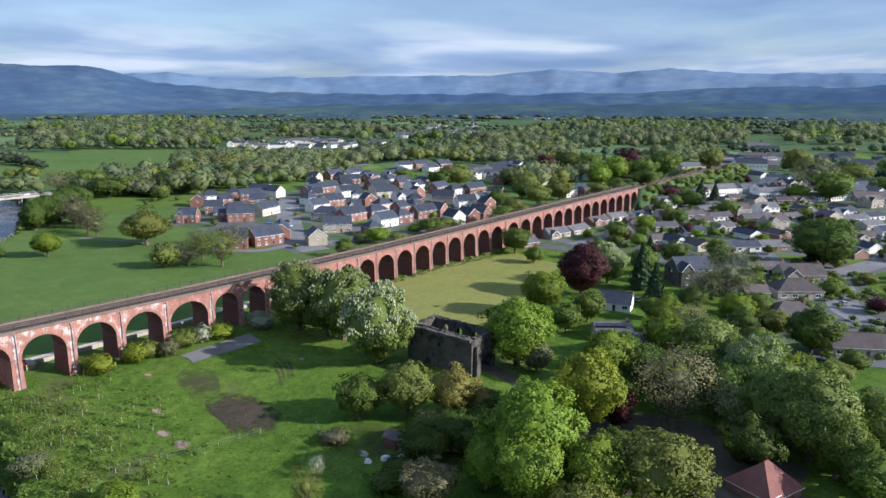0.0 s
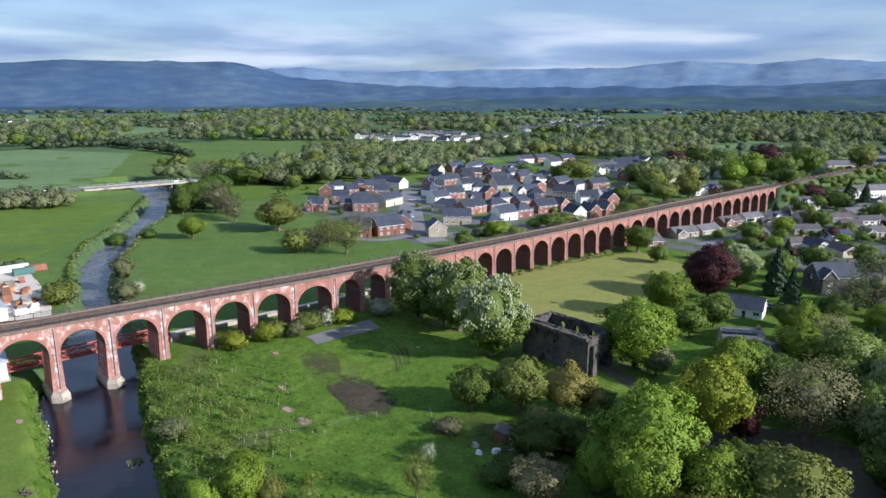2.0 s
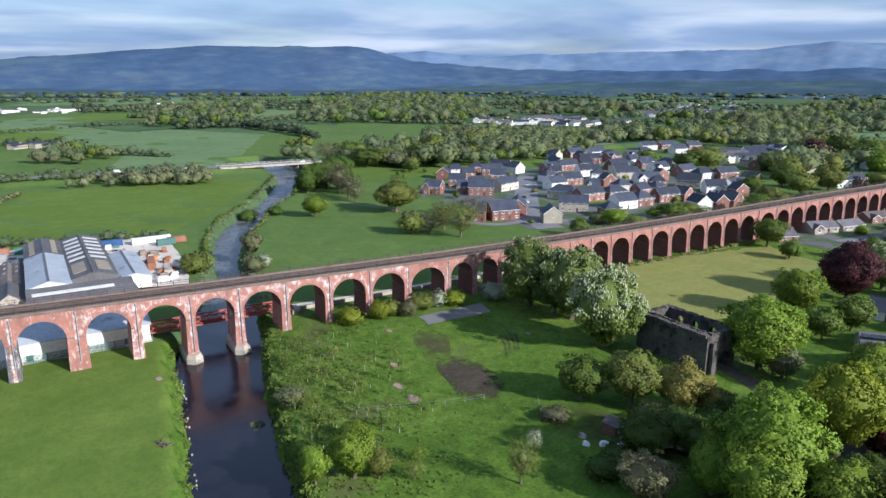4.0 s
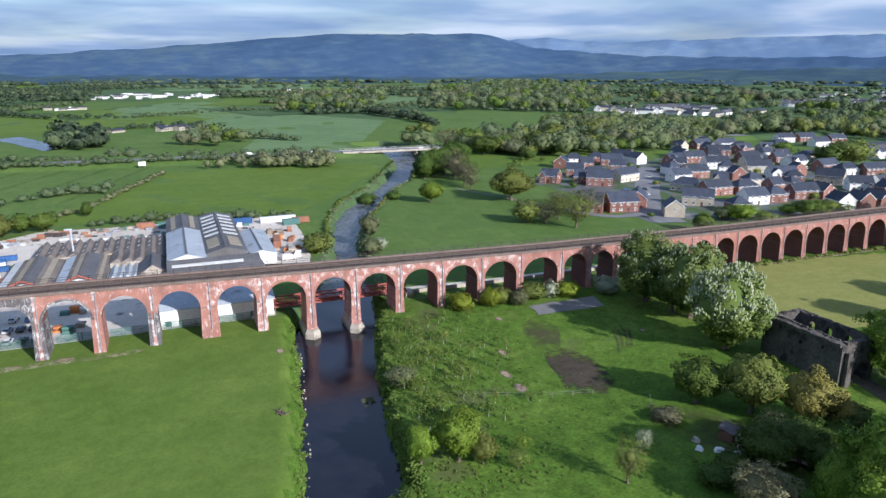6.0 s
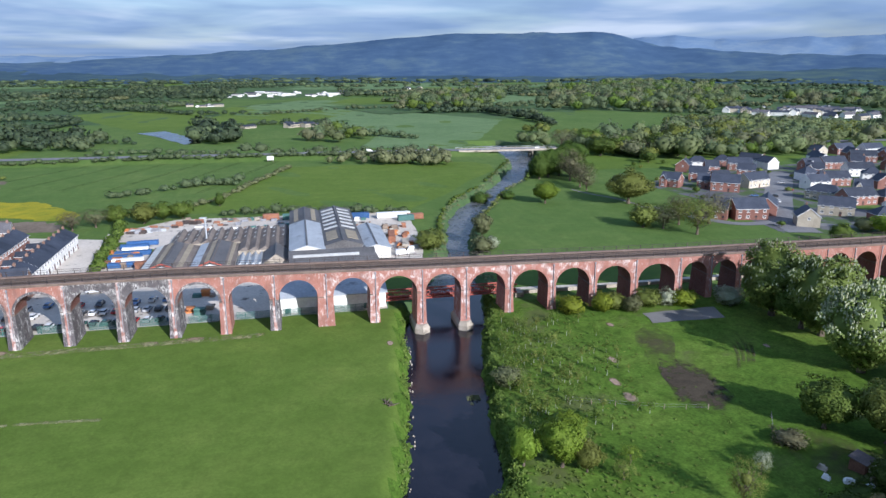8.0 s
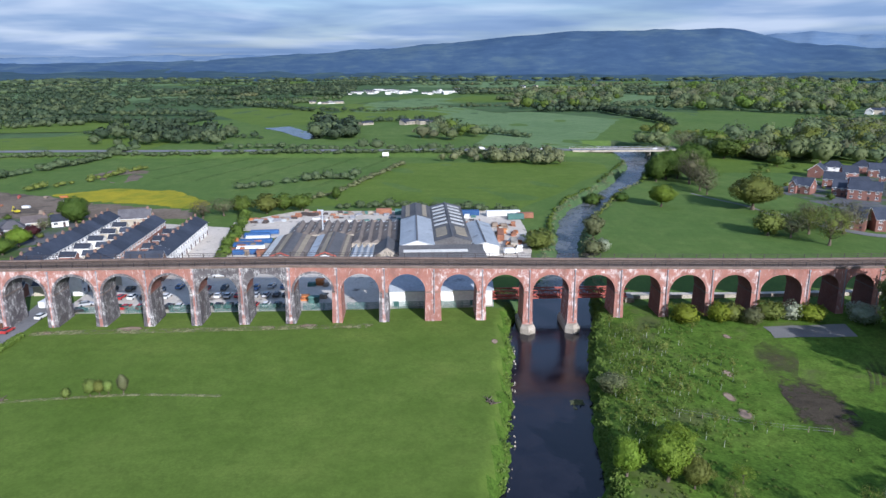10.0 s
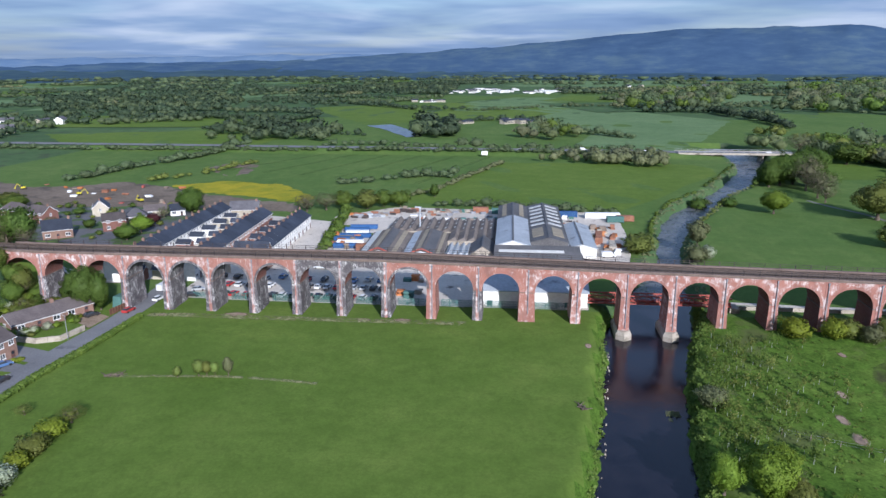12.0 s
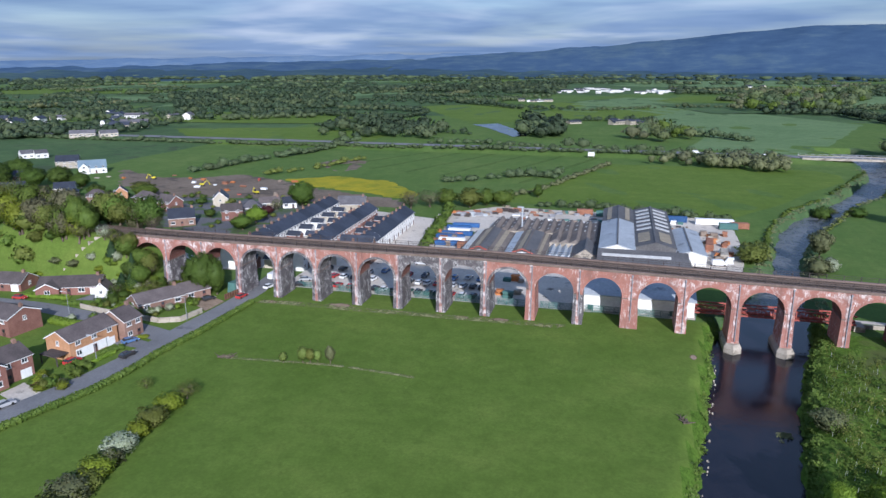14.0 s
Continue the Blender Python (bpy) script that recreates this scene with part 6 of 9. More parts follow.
# ---- houses ----
WIN = {}


def window_mesh(w, h):
    key = (round(w, 1), round(h, 1))
    if key not in WIN:
        s = Shape()
        t = 0.09
        for x0, x1, z0, z1 in ((-w / 2, w / 2, 0, t), (-w / 2, w / 2, h - t, h), (-w / 2, -w / 2 + t, t, h - t), (w / 2 - t, w / 2, t, h - t), (-t / 2, t / 2, t, h - t)):
            s.box(x0, x1, -0.07, 0.05, z0, z1)
        s.box(-w / 2 - 0.08, w / 2 + 0.08, -0.14, 0.02, -0.1, -0.003)
        s.face((-w / 2 + t, -0.025, t), (w / 2 - t, -0.025, t), (w / 2 - t, -0.025, h - t), (-w / 2 + t, -0.025, h - t), slot=1)
        WIN[key] = s.mesh("window", M["white"], M["glass"])
    return WIN[key]


HOUSES = {}


def roof_shape(w, d, eaves, ridge, hip, over=0.35, thick=0.14):
    s = Shape()
    x, y = w / 2 + (over if hip else 0.2), d / 2 + over
    drop = over * (ridge - eaves) / (d / 2)
    z0 = eaves - drop
    hx = x - (d / 2 if hip else 0)
    for t, up in ((thick, True), (0.0, False)):
        a, b, c, e = (-x, -y, z0 + t), (x, -y, z0 + t), (x, y, z0 + t), (-x, y, z0 + t)
        r0, r1 = (-hx, 0, ridge + t), (hx, 0, ridge + t)
        fs = [(a, b, r1, r0), (c, e, r0, r1)] + ([(b, c, r1), (e, a, r0)] if hip else [])
        for f in fs:
            s.face(*(f if up else f[::-1]))
    rim = [((-x, -y), (x, -y)), ((x, y), (-x, y))]
    for (xa, ya), (xb, yb) in rim:
        s.face((xa, ya, z0), (xb, yb, z0), (xb, yb, z0 + thick), (xa, ya, z0 + thick), slot=1)
    if hip:
        for (xa, ya), (xb, yb) in (((x, -y), (x, y)), ((-x, y), (-x, -y))):
            s.face((xa, ya, z0), (xb, yb, z0), (xb, yb, z0 + thick), (xa, ya, z0 + thick), slot=1)
    else:
        for sx in (-x, x):
            for sy in (-y, y):
                s.face((sx, sy, z0 - 0.12), (sx, 0, ridge - 0.12), (sx, 0, ridge + thick), (sx, sy, z0 + thick), slot=1)
    s.box(-hx, hx, -0.1, 0.1, ridge + thick - 0.06, ridge + thick + 0.07)
    return s


def house_kit(w, d, eaves, rise, wall, roof, hip=False, storeys=2, chimney=True, garage=False, wing=False, lite=False, gable_win=True, back=False):
    """One house at the origin, ridge along x, front to -y."""
    top = thing("house", None, [], "house", "house")
    ridge = eaves + rise
    s = Shape()
    x, y = w / 2, d / 2
    s.hull([(-x, -y, -1.0), (x, -y, -1.0), (x, y, -1.0), (-x, y, -1.0)], [(-x, -y, eaves), (x, -y, eaves), (x, y, eaves), (-x, y, eaves)], top=False, bottom=False)
    if not hip:
        s.face((x, -y, eaves), (x, y, eaves), (x, 0, ridge))
        s.face((-x, y, eaves), (-x, -y, eaves), (-x, 0, ridge))
    part("wall", s, M[wall], top)
    part("roof", roof_shape(w, d, eaves, ridge, hip), [M[roof], M["white"]], top)
    if chimney:
        s = Shape()
        cx = x * (0.55 if hip else 0.82)
        s.box(cx - 0.4, cx + 0.4, -0.3, 0.3, ridge - 0.8, ridge + 0.9)
        s.box(cx - 0.46, cx + 0.46, -0.36, 0.36, ridge + 0.75, ridge + 0.85)
        for px in (-0.2, 0.2):
            s.tube((cx + px, 0, ridge + 0.85), (cx + px, 0, ridge + 1.2), 0.11, 0.09, 6)
        part("chimney", s, M["brown_brick"], top)
    bays = max(2, int(w / 3.2))
    ww = 1.3 if storeys == 2 else 1.7
    for st in range(storeys):
        z = 0.95 + 2.6 * st
        for k in range(bays):
            px = -x + w * (k + 0.5) / bays
            if st == 0 and k == bays // 2 and not lite:
                sd = Shape()
                sd.box(-0.48, 0.48, -0.08, 0.04, 0, 2.1)
                sd.box(-0.36, 0.36, -0.1, -0.08, 1.2, 1.9, slot=1)
                part("door", sd, [M["door"], M["glass"]], top, at=pose(px, -y, 0))
            elif garage and st == 0 and k == bays - 1:
                sd = Shape()
                for r in range(5):
                    sd.box(-1.15, 1.15, -0.09, 0.03, 0.42 * r, 0.42 * r + 0.39)
                part("garage_door", sd, M["white"], top, at=pose(px, -y, 0))
            else:
                part("window", window_mesh(ww, 1.25), None, top, at=pose(px, -y, z))
            if back:
                part("window", window_mesh(ww, 1.25), None, top, at=pose(px, y, z, 0, 0, 180))
    if gable_win and not lite and not hip:
        part("window", window_mesh(0.9, 1.2), None, top, at=pose(-x, 0, eaves - 1.4, 0, 0, -90))
        part("window", window_mesh(0.9, 1.2), None, top, at=pose(x, 0, eaves - 1.4, 0, 0, 90))
    if wing:
        s = Shape()
        a0, a1, b0 = -x + 0.3, -x + 0.3 + w * 0.36, -y - 1.5
        am = (a0 + a1) / 2
        hr = eaves + rise * 0.72
        s.hull([(a0, b0, -1), (a1, b0, -1), (a1, 0, -1), (a0, 0, -1)], [(a0, b0, eaves), (a1, b0, eaves), (a1, 0, eaves), (a0, 0, eaves)], top=False, bottom=False)
        s.face((a0, b0, eaves), (a1, b0, eaves), (am, b0, hr))
        wg = part("wing", s, M[wall], top)
        s = Shape()
        for t in (0.12, 0.0):
            s.face((a0 - 0.25, b0 - 0.25, eaves - 0.15 + t), (am, b0 - 0.25, hr + t), (am, 0, hr + t), (a0 - 0.25, 0, eaves - 0.15 + t))
            s.face((am, b0 - 0.25, hr + t), (a1 + 0.25, b0 - 0.25, eaves - 0.15 + t), (a1 + 0.25, 0, eaves - 0.15 + t), (am, 0, hr + t))
        for xa, xb, za, zb in ((a0 - 0.25, am, eaves - 0.15, hr), (am, a1 + 0.25, hr, eaves - 0.15)):
            s.face((xa, b0 - 0.26, za - 0.16), (xb, b0 - 0.26, zb - 0.16), (xb, b0 - 0.26, zb + 0.13), (xa, b0 - 0.26, za + 0.13), slot=1)
        part("wing_roof", s, [M[roof], M["white"]], top)
        part("window", window_mesh(1.5, 1.25), None, wg, at=pose(am, b0, 0.95))
        if storeys == 2:
            part("window", window_mesh(1.3, 1.2), None, wg, at=pose(am, b0, 3.5))
    return top


def house(kind, x, y, yaw, label, group="", **kw):
    """Places a house of a kind; the first of each kind is built, the others are copies."""
    key = (kind, tuple(sorted(kw.items())))
    m = pose(x, y, float(land(x, y)), 0, 0, yaw)
    base = dict(KINDS[kind])
    base.update(kw)
    if key not in HOUSES:
        ob = HOUSES[key] = house_kit(**base)
        ob.matrix_basis = m @ Matrix.Diagonal((1, 1, 0.85, 1) if kind == "terrace" else (0.92, 0.92, 0.86, 1))
    else:
        ob = copy_thing(HOUSES[key], m)
    return tagged(ob, label, "house", group)


KINDS = {
    "estate": dict(w=8.0, d=8.4, eaves=4.6, rise=3.6, wall="house_brick", roof="slate", chimney=True),
    "estate_hip": dict(w=8.6, d=8.6, eaves=4.6, rise=3.3, wall="house_brick", roof="slate", hip=True, chimney=False),
    "estate_row": dict(w=14.5, d=8.6, eaves=4.6, rise=3.7, wall="house_brick", roof="slate", chimney=False),
    "estate_tall": dict(w=13.0, d=10.0, eaves=5.2, rise=4.0, wall="house_brick", roof="slate", storeys=2, chimney=False),
    "estate_wing": dict(w=8.8, d=8.4, eaves=4.6, rise=3.6, wall="house_brick", roof="slate", wing=True, chimney=False),
    "bungalow": dict(w=11.6, d=7.4, eaves=2.6, rise=2.1, wall="render", roof="grey_tile", storeys=1, chimney=True),
    "bungalow_wing": dict(w=12.0, d=7.4, eaves=2.6, rise=2.3, wall="render", roof="tile", storeys=1, wing=True, chimney=True),
    "villa": dict(w=10.5, d=8.0, eaves=5.2, rise=2.7, wall="render", roof="tile", wing=True),
    "terrace": dict(w=4.8, d=7.6, eaves=5.3, rise=2.6, wall="render", roof="slate", gable_win=False),
    "far": dict(w=11.0, d=7.5, eaves=4.2, rise=2.6, wall="render", roof="grey_tile", storeys=1, chimney=False, lite=True),
}
hr = random.Random(12)
# the new estate: x, y, turn, length, kind, wall
ESTATE = [
    (154, 155, -50, 10, "estate_wing", "house_brick"), (187, 199, 50, 10, "estate", "house_brick"), (201, 208, -25, 12, "estate_hip", "house_brick"), (178, 170, -35, 10, "estate_row", "house_brick"), (167, 148, -35, 6, "estate_row", "house_brick"),
    (173, 139, -35, 14, "estate_tall", "house_brick"), (219, 211, -35, 10, "estate_hip", "house_brick"), (220, 196, -30, 14, "estate_row", "house_brick"), (239, 212, -60, 14, "estate_row", "render"), (240, 198, 95, 10, "estate", "house_brick"),
    (193, 146, 15, 20, "estate_row", "cream"), (145, 83, -10, 14, "estate_tall", "house_brick"), (135, 85, -40, 6, "estate_tall", "house_brick"), (234, 141, -10, 16, "estate_row", "house_brick"), (202, 108, -60, 18, "estate_hip", "cream"),
    (159, 67, 60, 10, "estate", "cream"), (183, 80, -40, 14, "estate_row", "cream"), (208, 97, 0, 16, "estate_row", "house_brick"), (223, 95, 0, 14, "estate_hip", "house_brick"), (208, 74, -5, 12, "estate_row", "house_brick"),
    (220, 74, -10, 10, "estate_hip", "house_brick"), (239, 76, -10, 14, "estate_row", "house_brick"), (248, 74, 95, 10, "estate", "house_brick"), (235, 53, 75, 10, "estate", "house_brick"), (244, 51, 80, 10, "estate", "house_brick"),
    (254, 51, 95, 10, "estate", "house_brick"), (282, 81, -30, 12, "estate_row", "house_brick"), (296, 78, 0, 16, "estate_row", "render"), (322, 87, 95, 10, "estate", "house_brick"), (286, 100, -60, 14, "estate_tall", "cream"),
    (274, 120, -20, 16, "estate_wing", "house_brick"), (281, 143, -20, 20, "estate_row", "cream"), (308, 177, 0, 20, "estate_row", "house_brick"), (270, 164, -10, 18, "estate_row", "house_brick"), (314, 209, -25, 18, "estate_row", "house_brick"),
    (338, 212, 10, 20, "estate_wing", "house_brick"), (336, 191, 15, 20, "estate_hip", "render"), (319, 152, 5, 20, "estate_wing", "house_brick"), (349, 169, 0, 20, "estate_hip", "cream"), (323, 134, 5, 20, "estate_row", "house_brick"),
    (321, 119, 0, 16, "estate_hip", "house_brick"), (334, 113, -10, 18, "estate_row", "house_brick"), (276, 190, -5, 18, "estate_row", "house_brick"), (333, 247, 5, 20, "estate_row", "house_brick"), (353, 244, 0, 20, "estate_row", "house_brick"),
    (310, 242, 95, 10, "estate", "cream"), (387, 227, 0, 20, "estate_hip", "house_brick"), (426, 258, -10, 18, "estate", "house_brick"), (444, 254, -10, 18, "estate_row", "house_brick"), (425, 225, 0, 20, "estate_row", "render"),
    (458, 238, -5, 16, "estate", "house_brick"), (400, 162, 10, 20, "villa", "house_brick"), (390, 129, 10, 20, "villa", "house_brick"), (429, 144, 10, 20, "villa", "house_brick"), (497, 188, 5, 20, "villa", "house_brick"),
    (498, 170, -5, 20, "villa", "house_brick"), (401, 107, 10, 20, "villa", "render"), (476, 129, 5, 18, "bungalow", "house_brick"), (359, 58, -20, 12, "villa", "house_brick"), (370, 56, 0, 16, "villa", "house_brick"),
    (159, 90, 52, 24, "estate_row", "house_brick"),
]
# the village: x, y, turn, length, kind
VILLAGE = [
    (260, -76, -45, 12, "bungalow"), (269, -84, -45, 12, "bungalow"), (289, -69, 60, 12, "bungalow"), (297, -79, 60, 12, "bungalow"), (336, -59, -50, 12, "bungalow"), (344, -67, -45, 14, "bungalow"),
    (353, -74, -30, 12, "bungalow"), (414, -56, -50, 12, "bungalow"), (423, -64, -40, 14, "bungalow_wing"), (454, -33, -25, 16, "villa"), (475, -38, -15, 20, "villa"), (438, -16, -30, 20, "estate_row"),
    (329, -45, -35, 14, "bungalow"), (327, -33, -35, 14, "bungalow"), (298, -55, -30, 14, "bungalow_wing"), (250, -6, -10, 18, "bungalow"), (236, -3, -20, 14, "bungalow_wing"), (276, -3, -15, 18, "bungalow_wing"),
    (295, -4, -15, 14, "bungalow"), (307, -12, -25, 18, "bungalow_wing"), (283, -34, -40, 16, "bungalow"), (251, -43, -35, 8, "bungalow"), (252, -49, 65, 12, "bungalow"), (211, -4, -25, 8, "bungalow"),
    (251, -60, 55, 12, "bungalow"), (350, -8, -25, 16, "villa"), (399, -10, -20, 10, "villa"), (280, -48, -30, 12, "bungalow"), (254, -25, -20, 14, "bungalow"), (275, -24, -15, 10, "bungalow"),
    (432, -98, -30, 14, "villa"), (351, -108, -30, 16, "bungalow"), (314, -110, -40, 16, "bungalow_wing"), (275, -111, 55, 12, "bungalow"), (381, -105, -30, 12, "bungalow"), 
    (371, -9, -25, 10, "villa"),
]
PLOTS = [(h[0], h[1]) for h in ESTATE + VILLAGE] + [(195, -76), (251, -106)]


def infill(poly, gap, tries, seed, keep_off=()):
    """Free plots inside an outline, no nearer than gap to those taken."""
    rng = random.Random(seed)
    xs, ys = [p[0] for p in poly], [p[1] for p in poly]
    out = []
    for _ in range(tries):
        x, y = rng.uniform(min(xs), max(xs)), rng.uniform(min(ys), max(ys))
        odd = False
        for (xa, ya), (xb, yb) in zip(poly, poly[1:] + poly[:1]):
            if (ya > y) != (yb > y) and x < (xb - xa) * (y - ya) / (yb - ya) + xa:
                odd = not odd
        if odd and all(math.hypot(x - px, y - py) > gap for px, py in PLOTS) and all(math.hypot(x - px, y - py) > 9 for px, py in keep_off):
            PLOTS.append((x, y))
            out.append((x, y))
    return out


WORDS = {"pink_brick": "faded pink brick", "brown_brick": "brown brick", "house_brick": "red brick", "render": "white rendered", "cream": "cream stone", "buff_brick": "buff brick"}
for k, (x, y, yaw, w, kind, wall) in enumerate(ESTATE):
    wall = "render" if wall == "house_brick" and k % 7 in (2, 5) and kind != "estate_tall" else wall
    house(kind, x, y, yaw, f"{WORDS[wall]} estate house with a slate roof" if "estate" in kind else f"{WORDS[wall]} house with a slate roof", "new estate houses", wall=wall, roof="slate", w=min(float(w), 16.0))
for x, y in infill([(158, 66), (215, 54), (262, 50), (318, 72), (345, 110), (352, 165), (362, 235), (305, 225), (262, 205), (196, 214), (165, 176), (160, 150), (205, 150), (215, 120)], 13.0, 1200, 5, [(237, 182), (221, 162), (205, 142), (191, 125), (178, 108), (167, 93)])[:26]:
    wall = hr.choice(["house_brick", "house_brick", "cream", "house_brick", "render"])
    house(hr.choice(["estate", "estate_hip", "estate_row", "estate_wing"]), x, y, hr.choice([-35, -20, -10, 0, 75]), f"{WORDS[wall]} estate house with a slate roof", "new estate houses", wall=wall, roof="slate", w=hr.choice([8.0, 10.0, 12.0]))
STREETS = [(245, -114), (225, -102), (253, -108), (248, -100), (249, -90), (249, -82), (280, -75), (302, -69), (325, -64), (340, -71), (356, -79), (312, -52), (300, -40), (281, -31), (262, -22), (243, -19), (225, -17), (375, -12), (400, -16), (420, -20), (450, -17), (480, -14), (392, -60), (380, -50), (404, -72)]
MORE = [(x, y, hr.choice([-40, -35, -30, 55]), hr.choice([10, 12, 14]), hr.choice(["bungalow", "bungalow", "bungalow_wing", "bungalow", "villa"])) for x, y in infill([(262, 2), (345, -2), (405, 0), (410, -60), (400, -140), (300, -146), (262, -125), (300, -60)], 14.5, 1600, 9, STREETS)]
for x, y, yaw, w, kind in VILLAGE + MORE:
    if kind == "estate_row":
        house(kind, x, y, yaw, "long white rendered terrace with a slate roof", "village houses", wall="render", w=float(w))
    else:
        wall, roof = hr.choice([("render", "grey_tile"), ("brown_brick", "grey_tile"), ("brown_brick", "tile"), ("cream", "tile"), ("cream", "grey_tile"), ("render", "slate"), ("stone", "tile"), ("stone", "grey_tile")])
        house(kind, x, y, yaw, f"{WORDS.get(wall, 'grey stone')} {'house' if kind == 'villa' else 'bungalow'} with a {roof.replace('_', ' ').replace('slate', 'dark slate')} roof", "village houses", wall=wall, roof=roof, gable_win=False, w=min(float(w), 13.0))
for x, y, yaw, w, d, e, r, hip, wing in [(222, -104, -52, 15.0, 10.0, 3.2, 3.4, False, True), (200, -107, -52, 15.0, 10.5, 3.2, 3.2, True, False), (172, -112, -52, 14.0, 10.0, 3.2, 3.2, True, False), (156, -131, -58, 17.0, 8.4, 3.0, 2.8, False, False), (226, -94, -52, 10.0, 7.0, 2.8, 2.2, False, False), (190, -98, -52, 8.0, 6.0, 2.6, 2.2, False, False)]:
    house("bungalow", x, y, yaw, "large bungalow with a purple-brown tiled roof", "village houses", wall="stone", roof="tile", w=w, d=d, eaves=e, rise=r, hip=hip, wing=wing)
for x, y, yaw, w, d, e, r, wall, roof in [(565, 4, -62, 26, 12, 4.5, 4, "render", "slate"), (640, 14, -62, 30, 14, 5, 4, "cream", "grey_tile"), (690, 34, -62, 26, 12, 5, 4.5, "render", "slate"), (735, 48, -62, 26, 12, 5, 4.5, "cream", "tile"), (748, 26, -62, 24, 14, 5, 5, "render", "grey_tile"), (860, 64, -62, 30, 14, 5, 5, "cream", "slate"), (930, 92, -62, 30, 14, 5, 5, "cream", "grey_tile"), (515, -30, -62, 20, 10, 4.5, 4, "render", "slate"), (664, -50, 20, 22, 14, 4.5, 6, "render", "grey_tile"), (705, -56, -60, 20, 13, 4.5, 5, "cream", "slate"), (765, -64, 20, 22, 13, 4.5, 4.5, "cream", "grey_tile"), (461, -93, -60, 20, 10, 3.2, 3.4, "stone", "tile")]:
    house("far", x, y, yaw, f"large {WORDS.get(wall, 'grey stone')} village building with a {roof.replace('_', ' ')} roof", "village centre buildings", wall=wall, roof=roof, w=float(w), d=float(d), eaves=e, rise=r)
house("villa", 195, -76, -40, "dark stone gabled house with a slate roof", wall="ruin", roof="slate", w=13.0, d=10.0, eaves=6.0, rise=4.2)
house("estate", 153, -70, -75, "low white-gabled house with a slate roof beside a lawn", wall="render", roof="slate", w=10.0, d=7.0, eaves=2.8, rise=3.2, storeys=1, chimney=False)
house("bungalow", 129, -80, -52, "low bungalow with solar panels on its roof", wall="stone", roof="grey_tile", w=10.0)
house("bungalow", 124, -87, -52, "low bungalow with a blue-grey roof", wall="stone", roof="slate", w=9.0)
house("far", 672, -48, 20, "large grey-roofed barn at the edge of the village", wall="cream", roof="grey_tile", w=22.0, d=16.0, eaves=5.0, rise=6.0)
house("bungalow", 77.6, -129.0, -20, "red-tiled lodge among the trees", wall="house_brick", roof="red_tile", w=8.4, d=8.0, eaves=2.0, rise=4.0, hip=True, chimney=False)
house("bungalow", 92, -145, -20, "low building with a pale roof among the trees", wall="cream", roof="grey_tile", w=10.0)
# the lane on the other bank
semi = house("estate_row", -133.1, -39.3, 81, "buff brick pair of semi-detached houses, white panels below", wall="buff_brick", roof="tile", w=12.5, d=7.4, eaves=4.9, rise=2.1, gable_win=True, garage=True, back=True)
sp = Shape()
sp.box(-4.9, 3.9, -3.715, -3.6, 0.1, 2.5)
part("panel", sp, M["white"], semi, "white boarded ground-floor panel")
sp = Shape()
sp.box(-9.4, -6.3, -3.2, 2.0, 2.25, 2.5)
sp.box(-9.3, -9.1, -3.1, -2.9, -0.3, 2.25)
sp.box(-9.3, -9.1, 1.7, 1.9, -0.3, 2.25)
part("carport", sp, M["tile"], semi, "flat-roofed brown carport")
house("estate", -130.6, -30.6, 81, "brown brick end house with an open garage below", wall="brown_brick", roof="tile", w=5.2, d=8.0, eaves=5.1, rise=2.3, garage=True)
house("villa", -138.2, -55.6, 78, "red brick house with a garage and brown tiles", wall="house_brick", roof="tile", garage=True, eaves=4.9, rise=2.1)
house("bungalow", -135.1, -12.5, 60, "brown brick bungalow with a long tiled roof", wall="brown_brick", roof="tile", w=12.5, d=7.4, back=True)
house("bungalow", -130.6, -4.4, 60, "brown brick bungalow wing with a white garage door", wall="brown_brick", roof="tile", w=7.6, d=6.6, garage=True, chimney=False)
house("bungalow_wing", -163.6, -8.0, 22, "red brick bungalow with a white garage door", wall="house_brick", roof="tile", w=17.0, garage=True)
house("bungalow_wing", -184, -9.5, 8, "red brick bungalow with a white garage door", wall="house_brick", roof="tile", w=15.0, garage=True)
house("estate", -156, -34, -10, "brown brick house with a tiled roof", wall="house_brick", roof="tile", eaves=4.9, rise=2.0)
house("estate", -168, -35, -10, "brown brick house with a tiled roof", wall="house_brick", roof="tile", eaves=4.9, rise=2.0)
house("bungalow", -153.4, -9.0, -70, "small white-fronted garden garage", wall="render", roof="tile", w=4.4, d=3.4)
